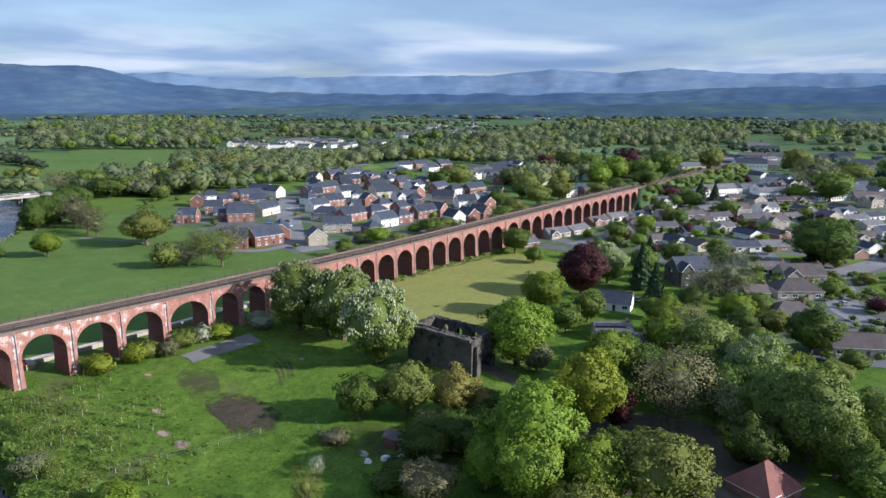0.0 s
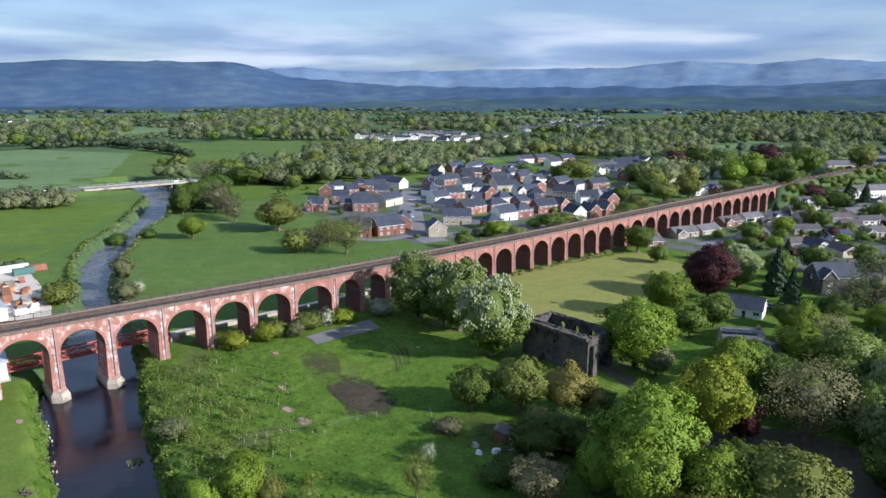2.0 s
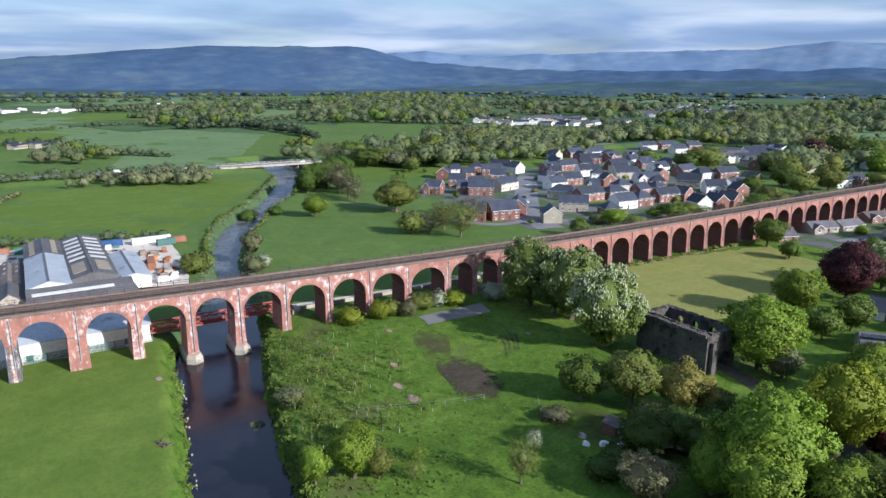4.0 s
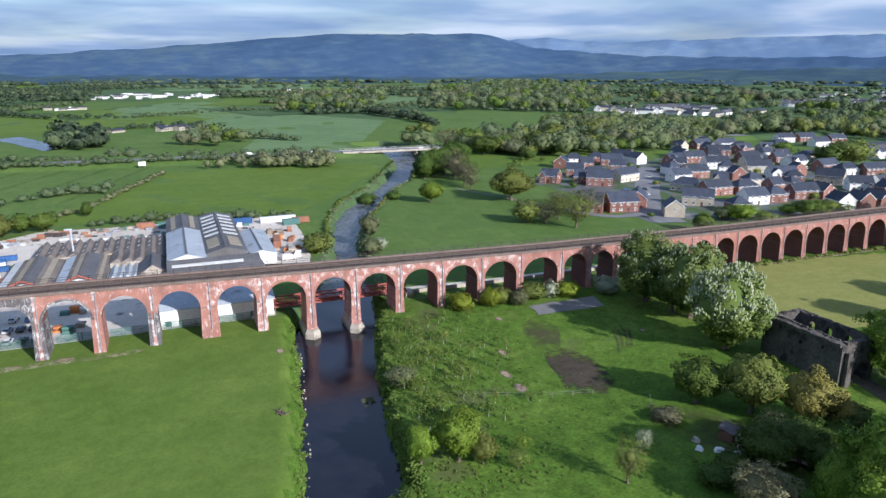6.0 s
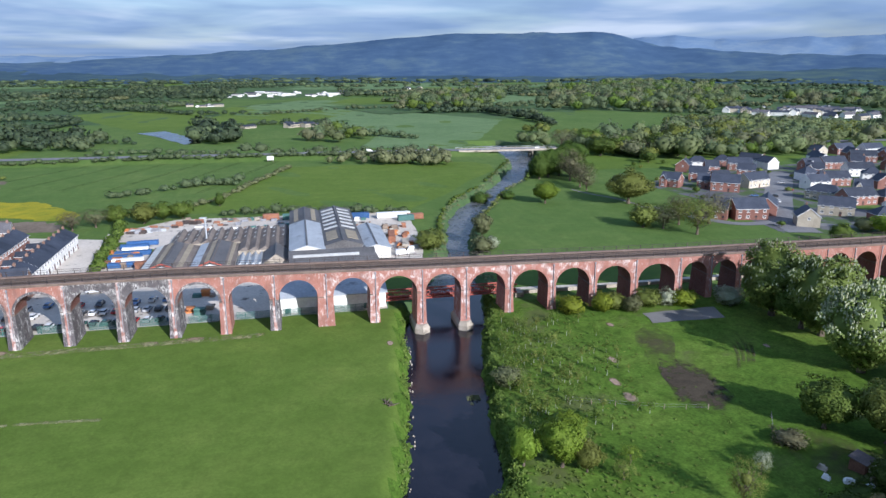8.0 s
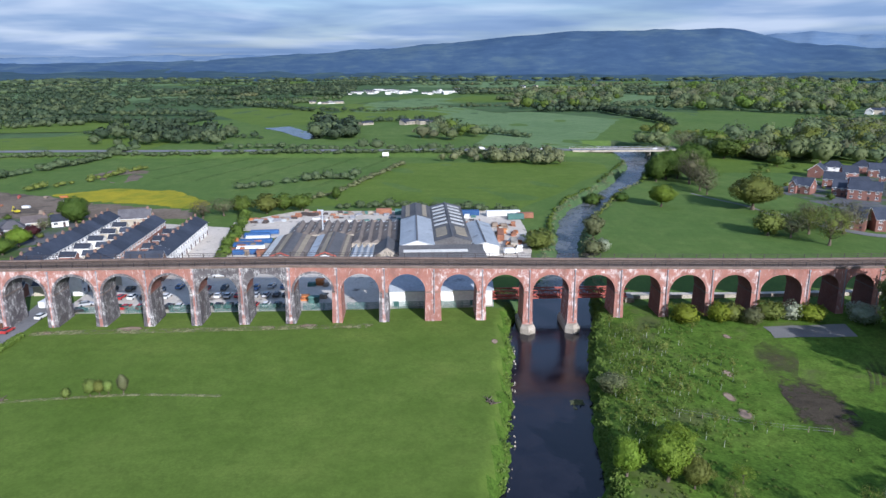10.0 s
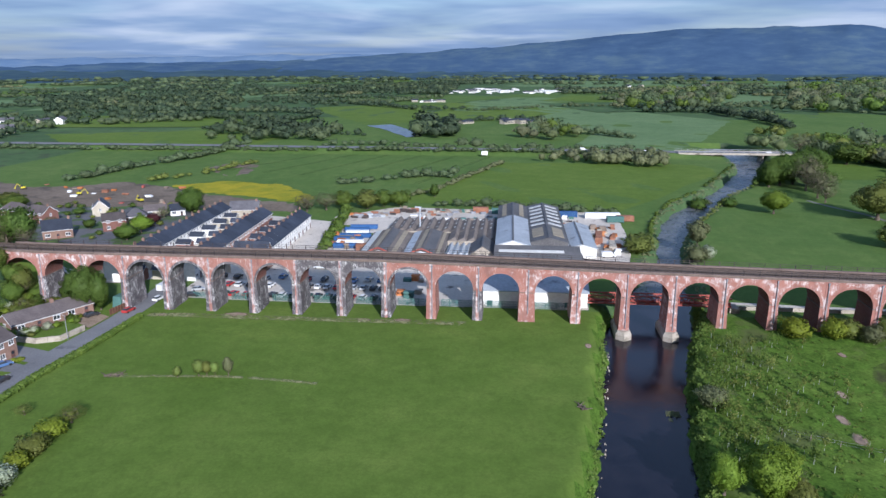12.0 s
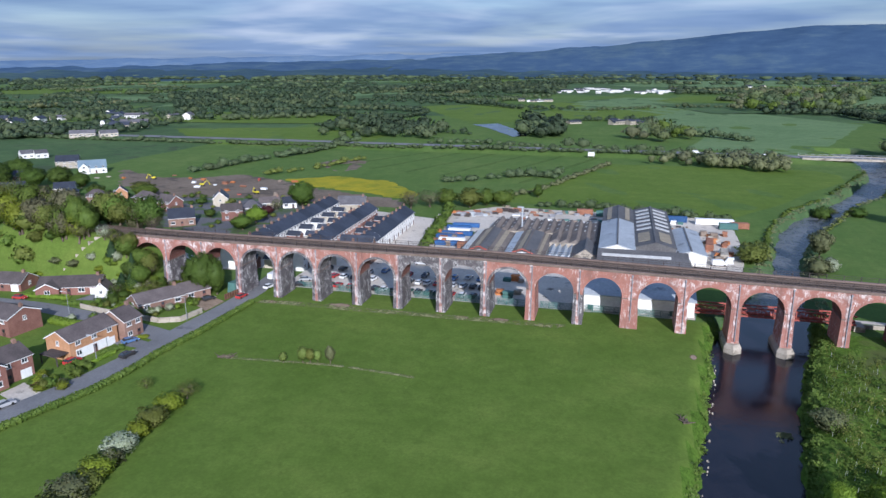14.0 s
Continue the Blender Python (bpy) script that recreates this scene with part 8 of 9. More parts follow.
# mesh fence along the car park and the yard
fence = thing("fence", None, [], "green mesh fence along the back of the arches", "fence")
pm = Shape()
pm.box(-0.05, 0.05, -0.05, 0.05, -0.3, 1.9)
pmesh = pm.mesh("post", M["teal"])
x = -111.0
while x < -7:
    if all(abs(x - p) > 1.9 for p in PIERS):
        part("post", pmesh, None, fence, at=pose(x, 8.9, float(land(x, 8.9))))
    x += 2.6
for x0, x1 in zip(PIERS[3:12], PIERS[4:13]):
    s = Shape()
    for k in range(int((x1 - x0 - 3) / 0.22)):
        q = x0 + 1.5 + 0.22 * k
        s.box(q, q + 0.09, 8.93, 8.96, GROUND + 0.1, GROUND + 1.8)
    for z in (0.2, 1.0, 1.75):
        s.box(x0 + 1.5, x1 - 1.5, 8.9, 8.93, GROUND + z, GROUND + z + 0.06)
    part("mesh_panel", s, M["teal"], fence)

# containers, trailers and stacked stock


def container(x, y, yaw, paint, label, l=12.0, w=2.2, h=2.2, z=0.0):
    top = thing("shipping_container", None, [], label, "container", "yard containers")
    s = Shape()
    n = int(l / 0.55)
    s.box(-l / 2, l / 2, -w / 2 + 0.06, w / 2 - 0.06, 0.12, h - 0.04)
    for k in range(n):
        q = -l / 2 + l * (k + 0.25) / n
        for sy in (-1, 1):
            s.box(q, q + l / n * 0.5, sy * w / 2 - 0.06, sy * w / 2 + 0.06, 0.16, h - 0.12)
    body = part("body", s, M[paint], top)
    for sx in (-1, 1):
        for sy in (-1, 1):
            s = Shape()
            s.box(sx * l / 2 - 0.1, sx * l / 2 + 0.1, sy * w / 2 - 0.1, sy * w / 2 + 0.1, 0, h)
            part("corner_post", s, M[paint], top)
    top.matrix_basis = pose(x, y, float(land(x, y)) + 0.08 + z, 0, 0, yaw)
    return top


for k in range(7):
    container(-79.5 + 0.9 * math.sin(k * 2.3), 61 + 4.3 * k, 4, ("blue", "white", "blue", "blue", "white", "blue", "blue")[k], "slim blue steel container in the yard" if k not in (1, 4) else "slim white steel container in the yard", 7.5 + (k * 37 % 4), 1.9, 1.5)
for x, y, yaw, paint, l in ((-72.6, 58.0, 8, "rust", 5), (9, 112, 2, "white", 13), (-4, 114, 2, "blue", 7), (13.0, 106, 4, "teal", 6), (17.0, 108.0, 4, "rust", 6), (-20, 118, 2, "teal", 6), (-31, 117, 2, "teal", 5), (-38, 119, 4, "rust", 6), (6.5, 66, 84, "stone", 8), (3.6, 78, 84, "rust", 10)):
    container(x, y, yaw, paint, {"white": "long white lorry trailer in the yard", "blue": "blue steel container in the yard", "orange": "orange steel container in the yard", "teal": "green steel container in the yard", "rust": "rusty steel container in the yard", "stone": "pale timber stack cabin in the yard"}[paint], l)
yr = random.Random(8)


def stack(x, y, w, d, h, mat, label):
    """A stack of bundles: bars laid on each other."""
    top = thing("stock_pile", None, [], label, "stack", "yard stock")
    layers = max(1, int(h / 0.45))
    for k in range(layers):
        s = Shape()
        o = yr.uniform(-0.25, 0.25)
        s.box(-w / 2 + yr.uniform(-0.3, 0.3), w / 2 + yr.uniform(-0.3, 0.3), o - d / 2, o + d / 2, 0.45 * k, 0.45 * k + 0.38, taper=0.05)
        part("pallet_load", s, M[mat], top)
    top.matrix_basis = pose(x, y, float(land(x, y)) + 0.08, 0, 0, yr.uniform(-12, 12))


for k in range(96):
    stack(-64 + 0.66 * k + yr.uniform(-0.5, 0.5), yr.choice([97, 101, 106, 111, 116, 119]) + yr.uniform(-0.8, 0.8), yr.uniform(1.0, 2.6), yr.uniform(0.9, 1.6), yr.uniform(0.5, 1.5), yr.choice(["orange", "rust", "rust", "timber", "iron", "timber", "stone", "teal", "white", "lead"]), "stack of building stock in the works yard")
for k in range(14):
    stack(yr.uniform(-88, -78), yr.uniform(58, 76), yr.uniform(1.2, 3.0), yr.uniform(1.0, 2.0), yr.uniform(0.6, 2.2), yr.choice(["rust", "rust", "orange", "timber"]), "heap of rusty stock in the works yard")
for k in range(26):
    stack(-86 + 0.9 * k + yr.uniform(-0.8, 0.8), 104 + 0.7 * k + yr.uniform(-4, 4), yr.uniform(1.6, 3.4), 0.9, yr.uniform(0.8, 2.0), yr.choice(["timber", "metal_grey", "lead", "iron", "rust"]), "stack of scaffold tubes in the works yard")
for k in range(24):
    stack(yr.uniform(1, 13), yr.uniform(60, 100), yr.uniform(1.0, 2.6), yr.uniform(1.0, 1.8), yr.uniform(0.6, 2.2), yr.choice(["rust", "timber", "stone", "orange", "white"]), "stack of stock beside the white store")
for k in range(5):
    stack(-92 + 1.7 * k, 110 + yr.uniform(-1, 1), 1.4, 1.2, 1.0, yr.choice(["orange", "rust"]), "orange crates by the yard's hedge")
for k in range(7):
    stack(yr.uniform(-58, -48), yr.uniform(14, 30), yr.uniform(1.5, 3.2), 1.6, yr.uniform(0.8, 2.2), yr.choice(["teal", "stone", "timber", "orange"]), "stack behind the arches by the car park")
for k in range(22):
    stack(yr.uniform(-290, -170), yr.uniform(122, 165), yr.uniform(1, 3.4), yr.uniform(0.8, 2.0), yr.uniform(0.5, 1.5), yr.choice(["rust", "stone", "orange", "white", "timber", "red_iron"]), "pile of materials on the building site")


def digger(x, y, yaw):
    top = thing("excavator", None, [], "yellow excavator on the building site", "excavator")
    s = Shape()
    s.box(-1.6, 1.6, -1.2, -0.7, 0, 0.8, taper=0.1)
    s.box(-1.6, 1.6, 0.7, 1.2, 0, 0.8, taper=0.1)
    part("track", s, M["tyre"], top)
    s = Shape()
    s.box(-1.6, 1.2, -1.1, 1.1, 0.9, 1.9, taper=0.1)
    part("body", s, M["yellow"], top)
    s = Shape()
    s.box(0.1, 1.2, 0.1, 1.0, 1.9, 3.0, taper=0.08)
    part("cab", s, M["glass"], top)
    s = Shape()
    s.tube((1.0, -0.4, 1.6), (3.4, -0.4, 3.8), 0.25, 0.2, 6)
    s.tube((3.4, -0.4, 3.8), (4.8, -0.4, 1.4), 0.2, 0.16, 6)
    s.box(4.4, 5.3, -0.8, 0.0, 0.6, 1.5, taper=0.15)
    part("boom", s, M["yellow"], top)
    top.matrix_basis = pose(x, y, float(land(x, y)) + 0.05, 0, 0, yaw) @ Matrix.Scale(0.72, 4)


digger(-186, 128, 150)
digger(-222, 140, 40)
digger(-258, 152, 200)

# ---- bridges ----
bridge = thing("road_bridge", None, [], "low concrete road bridge over the river", "bridge")
s = Shape()
s.box(79, 151, 294.5, 306.0, 5.0, 5.9)
part("deck", s, M["stone"], bridge, "pale concrete deck")
s = Shape()
s.box(79, 151, 294.9, 305.6, 5.9, 6.05)
part("roadway", s, M["asphalt"], bridge)
for y in (294.45, 305.75):
    s = Shape()
    s.box(79, 151, y, y + 0.3, 5.9, 6.3)
    pr = part("parapet", s, M["stone"], bridge)
    for k in range(19):
        s = Shape()
        s.box(79.2 + 3.95 * k, 79.35 + 3.95 * k, y + 0.1, y + 0.2, 6.3, 7.1)
        part("post", s, M["metal_grey"], pr)
    s = Shape()
    s.box(79, 151, y + 0.08, y + 0.22, 7.1, 7.2)
    part("handrail", s, M["metal_grey"], pr)
for x in (100, 131):
    for y in (296.5, 300.2, 304):
        s = Shape()
        s.tube((x, y, -1.5), (x, y, 5.0), 0.55, 0.5, 10)
        part("column", s, M["stone"], bridge)
for x in (80.5, 149.5):
    s = Shape()
    s.box(x - 2, x + 2, 294.6, 305.9, 1.0, 5.0)
    part("abutment", s, M["stone"], bridge)
# red lattice pipe bridge behind the arches
foot = thing("footbridge", None, [], "red iron lattice footbridge across the river", "bridge")
X0, X1 = -10.0, 27.0
for y in (11.0, 13.2):
    for z in (4.6, 6.6):
        s = Shape()
        s.box(X0, X1, y - 0.12, y + 0.12, z - 0.14, z + 0.14)
        part("girder", s, M["red_iron"], foot)
    n = 15
    for k in range(n):
        xa, xb = X0 + (X1 - X0) * k / n, X0 + (X1 - X0) * (k + 1) / n
        s = Shape()
        s.tube((xa, y, 4.6), (xb, y, 6.6), 0.09, 0.09, 4)
        part("brace", s, M["red_iron"], foot)
        s = Shape()
        s.tube((xa, y, 6.6), (xb, y, 4.6), 0.09, 0.09, 4)
        part("brace", s, M["red_iron"], foot)
        s = Shape()
        s.box(xa - 0.08, xa + 0.08, y - 0.08, y + 0.08, 4.5, 6.7)
        part("upright", s, M["red_iron"], foot)
s = Shape()
s.box(X0, X1, 11.2, 13.0, 4.5, 4.62)
part("deck", s, M["timber"], foot)
s = Shape()
s.tube((X0, 12.1, 5.0), (X1, 12.1, 5.0), 0.32, 0.32, 10)
part("pipe", s, M["red_iron"], foot)
for x in (X0 - 1.0, X1 + 0.6):
    s = Shape()
    s.box(x - 1.2, x + 1.2, 10.2, 14.0, 1.0, 4.4, taper=0.1)
    part("abutment", s, M["stone"], foot)

# low pale wall and path behind the meadow arches
s = Shape()
for xa, xb in zip(range(29, 99, 5), range(34, 104, 5)):
    s.box(xa, xb, 12.6, 13.1, float(land(xa, 12.8)) - 0.3, float(land(xa, 12.8)) + 0.9)
thing("low_wall", s, M["stone"], "low pale stone wall behind the arches", "wall")
s = Shape()
for xa, xb in zip(range(104, 196, 4), range(108, 200, 4)):
    ya = float(bend(xa)) - 1.4
    s.box(xa, xb, ya - 0.2, ya + 0.2, float(land(xa, ya)) - 0.2, float(land(xa, ya)) + 0.5)
thing("low_wall", s, M["coping"], "low stone wall between the cricket field and arches", "wall")
strip("path", [(27, 17.0), (60, 15.5), (100, 16.5)], 2.0, M["concrete"], "pale path behind the arches", "path", 0.06)

# ---- the roofless ruin ----
ruin = thing("ruin", None, [], "roofless dark stone gatehouse with an arched entrance", "ruin")
RX0, RX1, RY0, RY1, RZ = 86.2, 94.0, -68.2, -50.6, 11.7
rr_ = random.Random(4)


def ruin_wall(ax, ay, bx, by, thick, openings):
    """A wall from a to b with real openings: (along from, to, sill, head, arched)."""
    length = math.hypot(bx - ax, by - ay)
    ux, uy = (bx - ax) / length, (by - ay) / length
    base = 2.6
    bm = Shape()
    us = sorted({0.0, length} | {o[k] for o in openings for k in (0, 1)} | {length * k / 12 for k in range(13)})

    def slab(u0, u1, z0, z1, jag=False):
        c = []
        for u in (u0, u1):
            for off in (0, thick):
                c.append((ax + ux * u - uy * off, ay + uy * u + ux * off))
        lo = [(*c[0], z0), (*c[2], z0), (*c[3], z0), (*c[1], z0)]
        j0, j1 = (rr_.uniform(-0.35, 0.15), rr_.uniform(-0.35, 0.15)) if jag else (0, 0)
        hi = [(*c[0], z1 + j0), (*c[2], z1 + j1), (*c[3], z1 + j1), (*c[1], z1 + j0)]
        bm.hull(lo, hi)

    for u0, u1 in zip(us, us[1:]):
        mid = (u0 + u1) / 2
        hole = next((o for o in openings if o[0] <= mid <= o[1]), None)
        if hole is None:
            slab(u0, u1, base, RZ, True)
        else:
            if hole[2] > base:
                slab(u0, u1, base, hole[2])
            n = 6
            for k in range(n):
                p, q = u0 + (u1 - u0) * k / n, u0 + (u1 - u0) * (k + 1) / n
                m = ((p + q) / 2 - hole[0]) / (hole[1] - hole[0]) * 2 - 1
                head = hole[3] + (math.sqrt(max(0, 1 - m * m)) * (hole[1] - hole[0]) / 2 if hole[4] else 0)
                slab(p, q, head, RZ)
    w = part("wall", bm, M["ruin"], ruin)
    cap = Shape()
    for k in range(int(length / 0.8)):
        u = 0.8 * k
        for off in (0.0, thick - 0.55):
            h = rr_.uniform(0.0, 0.22)
            x, y = ax + ux * u - uy * off, ay + uy * u + ux * off
            x2, y2 = x + ux * 0.7 - uy * 0.5, y + uy * 0.7 + ux * 0.5
            cap.box(min(x, x2), max(x, x2), min(y, y2), max(y, y2), RZ - 0.5, RZ + h, taper=0.05)
    tagged(part("wall_top", cap, M["ruin"], w), kind="stuff")


ruin_wall(RX0, RY1, RX0, RY0, -1.2, [(3.0, 3.9, 9.6, 10.6, True), (8.2, 9.0, 8.4, 9.2, False), (13.2, 13.8, 9.4, 10.0, False)])
ruin_wall(RX0 + 0.01, RY0, RX1, RY0, 1.2, [(2.6, 6.4, 2.6, 5.4, True)])
ruin_wall(RX1, RY0 + 0.01, RX1, RY1, 1.2, [(4.0, 5.6, 8.4, 9.8, True), (8.5, 10.1, 8.4, 9.8, True), (12.5, 14.1, 8.4, 9.8, True)])
ruin_wall(RX1 - 0.01, RY1, RX0, RY1, 1.2, [(2.6, 6.4, 2.6, 5.4, True)])
for y in (-69.2, -50.2):
    s = Shape()
    s.box(RX0 - 0.5, RX0 + 0.9, y, y + 0.9, 2.6, RZ - 1.6, taper=0.15)
    part("buttress", s, M["ruin"], ruin)
# sheds and rubble in the shaded corner
s = Shape()
s.box(-1.8, 1.8, -1.4, 1.4, -0.2, 2.0)
hut = thing("garden_shed", None, [], "small weathered timber shed in the shade", "shed")
part("wall", s, M["brown_fence"], hut)
s = Shape()
s.hull([(-2.0, -1.7, 1.95), (2.0, -1.7, 1.95), (2.0, 1.7, 2.5), (-2.0, 1.7, 2.5)], [(-2.0, -1.7, 2.05), (2.0, -1.7, 2.05), (2.0, 1.7, 2.6), (-2.0, 1.7, 2.6)])
part("roof", s, M["tile"], hut)
s = Shape()
s.box(0.8, 1.6, -1.46, -1.4, 0, 1.8)
part("door", s, M["brown_fence"], hut)
hut.matrix_basis = pose(52.5, -75.0, float(land(52.5, -75.0)), 0, 0, 25) @ Matrix.Scale(0.8, 4)
for x, y, w, m in ((54.2, -76.2, 1.3, "white"), (48.3, -77.6, 0.8, "white"), (50, -80, 1.1, "metal_grey"), (47, -73.8, 0.7, "stone"), (56.5, -83, 1.2, "stone"), (58, -85, 1.0, "stone"), (45.8, -76, 0.6, "white"), (52, -78.3, 0.7, "timber")):
    s = Shape()
    s.box(-w, w, -w * 0.6, w * 0.6, -0.1, 0.5, taper=0.12)
    s.box(-w * 0.5, w * 0.8, -w * 0.3, w * 0.5, 0.5, 0.8, taper=0.1)
    thing("broken_slab", s, M[m], "small heap of pale rubble in the shade", "rubble", "rubble heaps", at=pose(x, y, float(land(x, y)), 0, 0, yr.uniform(0, 180)))
for line in ([(49.8, -58.5), (46.7, -63.0), (44.3, -67.0)], [(18, -46), (25.7, -49.1), (33.5, -52.0), (44.5, -54.9)]):
    fn = thing("fence", None, [], "thin post and wire fence in the meadow", "fence", "field fences")
    prev = None
    for (xa, ya), (xb, yb) in zip(line, line[1:]):
        n = max(1, int(math.hypot(xb - xa, yb - ya) / 3.4))
        for k in range(n):
            x, y = xa + (xb - xa) * k / n, ya + (yb - ya) * k / n
            z = float(land(x, y))
            s = Shape()
            s.box(x - 0.04, x + 0.04, y - 0.04, y + 0.04, z - 0.3, z + 0.95)
            part("post", s, M["timber"], fn)
            if prev:
                s = Shape()
                for h in (0.5, 1.0):
                    s.tube((prev[0], prev[1], prev[2] + h), (x, y, z + h), 0.015, 0.015, 3)
                part("wire", s, M["lead"], fn)
            prev = (x, y, z)

# ---- saplings in guards on the river meadow ----
sg = Shape()
sg.tube((0, 0, 0), (0, 0, 0.85), 0.045, 0.04, 6)
sg_mesh = sg.mesh("tree_guard", M["guard"])
SAP = []
for k in range(3):
    rng = np.random.default_rng(900 + k)
    p = rng.normal(0, 0.36, (80, 3)) * np.array([1, 1, 1.4]) + np.array([0, 0, 1.6])
    v, f = sprays(rng, p, p - np.array([0, 0, 1.3]), 0.2)
    me = bpy.data.meshes.new("crown")
    me.from_pydata(v.tolist(), [], f.tolist())
    me.materials.append(L[("green", "turf", "olive")[k]])
    SAP.append(me)
sr = random.Random(21)
n = 0
while n < 150:
    y = sr.uniform(-58, -6)
    x = float(np.interp(y, RIVER_Y, RIVER_R)) + 2.5 + abs(sr.gauss(0, 1)) * 12
    if x > 36:
        continue
    top = thing("sapling", None, [], "young sapling in a pale plastic guard", "sapling", "planted saplings")
    sc = sr.uniform(0.7, 1.5)
    top.matrix_basis = Matrix.LocRotScale((x, y, float(land(x, y)) - 0.05), Euler((sr.uniform(-0.08, 0.08), sr.uniform(-0.08, 0.08), sr.uniform(0, 6))), (sc, sc, sc))
    part("tree_guard", sg_mesh, None, top)
    part("crown", SAP[n % 3], None, top)
    n += 1


def tufts(name, spots, size, tint, label, seed, n_leaf=7):
    """Tall herbs and rough grass, too many to count."""
    rng = np.random.default_rng(seed)
    c = np.repeat(np.array(spots), n_leaf, 0)
    c = c + rng.normal(0, 1, c.shape) * np.array([size * 0.7, size * 0.7, 0.0]) + np.stack([0 * c[:, 0], 0 * c[:, 0], rng.uniform(0.05, size * 0.9, len(c))], 1)
    v, f = sprays(rng, c, np.tile([0.1, -0.5, 0.8], (len(c), 1)), size)
    me = bpy.data.meshes.new(name)
    me.from_pydata(v.tolist(), [], f.tolist())
    me.materials.append(L[tint])
    return tagged(new(name, me), label, "undergrowth", kind="stuff")


br = random.Random(6)
for tint, count in (("turf", 1100), ("green", 420), ("dark", 260)):
    spots = []
    for _ in range(count):
        y = br.uniform(-68, 20)
        side = br.random() < 0.9
        x = float(np.interp(y, RIVER_Y, RIVER_R if side else RIVER_L)) + ((-0.4 + abs(br.gauss(0, 1)) * 0.8) if side else (0.9 - abs(br.gauss(0, 1)) * 0.5))
        spots.append((x, y, float(land(x, y))))
    tufts("bank_herbs", spots, 0.4, tint, "rank grass and herbs on the river bank", count)
for tint, count in (("turf", 700), ("green", 160)):
    spots = []
    for _ in range(count):
        y = br.uniform(-75, -4)
        x = float(np.interp(y, RIVER_Y, RIVER_R)) + 2 + abs(br.gauss(0, 1)) * 13
        if x < 46:
            spots.append((x, y, float(land(x, y))))
    tufts("meadow_herbs", spots, 0.22, tint, "tussocks of rough grass in the meadow", count + 1)
spots = []
for _ in range(500):
    y = br.uniform(20, 280)
    side = br.random() < 0.5
    x = float(np.interp(y, RIVER_Y, RIVER_R if side else RIVER_L)) + (abs(br.gauss(0, 1.6)) if side else -abs(br.gauss(0, 1.6)))
    spots.append((x, y, float(land(x, y))))
tufts("bank_herbs", spots, 0.5, "dull", "rank growth on the upper river banks", 77)
s = Shape()
for k in range(44):
    y = br.uniform(-68, -4)
    x = float(np.interp(y, RIVER_Y, RIVER_L)) + br.uniform(0.9, 1.9)
    r = br.uniform(0.06, 0.2)
    s.hull([(x - r, y - r, -0.3), (x + r, y - r * 0.8, -0.3), (x + r * 0.9, y + r, -0.3), (x - r, y + r, -0.3)], [(x - r * 0.6, y - r * 0.5, r * 1.2 + 0.1), (x + r * 0.6, y - r * 0.5, r + 0.1), (x + r * 0.5, y + r * 0.5, r * 1.1 + 0.1), (x - r * 0.5, y + r * 0.6, r + 0.1)])
tagged(thing("bank_stones", s, M["stone"], "pale stones along the water's edge", "stones", kind="stuff"))
for x, y in ((-13.6, -39.8), (-13.0, -41.2), (-103.6, -36.0), (-102.2, -35.6), (-101.0, -35.3)):
    s = Shape()
    for k in range(5):
        a = yr.uniform(0, 6.28)
        s.tube((yr.uniform(-0.5, 0.5), yr.uniform(-0.5, 0.5), 0.12), (1.6 * math.cos(a), 1.6 * math.sin(a), 0.35), 0.14, 0.05, 5)
    thing("brushwood", s, M["bark"], "small heap of dead brushwood in the grass", "brushwood", "brushwood heaps", at=pose(x, y, float(land(x, y))))

tufts("water_weed", [(3.8 + br.gauss(0, 0.5), -35.3 + br.gauss(0, 0.5), 0.0) for k in range(24)], 0.3, "dull", "small clump of weed growing in the river", 5)
# ---- gardens and hedges along the lane ----


def hedge(line, width, height, tint, label):
    """A clipped hedge: a lumpy core under a skin of leaf sprays."""
    rng = np.random.default_rng(int(abs(line[0][0] * 7 + line[0][1])))
    vs, f3, f4, n = [], [], [], 0
    for (xa, ya), (xb, yb) in zip(line, line[1:]):
        m = max(1, int(math.hypot(xb - xa, yb - ya) / (width * 0.55)))
        for k in range(m):
            x, y = xa + (xb - xa) * k / m, ya + (yb - ya) * k / m
            z = float(land(x, y))
            v, f = blob(rng, np.zeros(3), 1.0, 0.18)
            vs.append(v * np.array([width * 0.62, width * 0.62, height * 0.62]) + np.array([x, y, z + height * 0.42]))
            f3.append(f + n)
            n += 12
            c = 34
            d = rng.normal(0, 1, (c, 3))
            d[:, 2] = np.abs(d[:, 2])
            d /= np.linalg.norm(d, axis=1)[:, None]
            v, f = sprays(rng, np.array([x, y, z + height * 0.4]) + d * np.array([width * 0.66, width * 0.66, height * 0.66]), d, 0.27)
            vs.append(v)
            f4.append(f + n)
            n += len(v)
    me = bpy.data.meshes.new("hedge")
    me.from_pydata(np.concatenate(vs).tolist(), [], np.concatenate(f3).tolist() + np.concatenate(f4).tolist())
    me.materials.append(L[tint])
    return tagged(new("hedge", me), label, "hedge", "garden hedges")


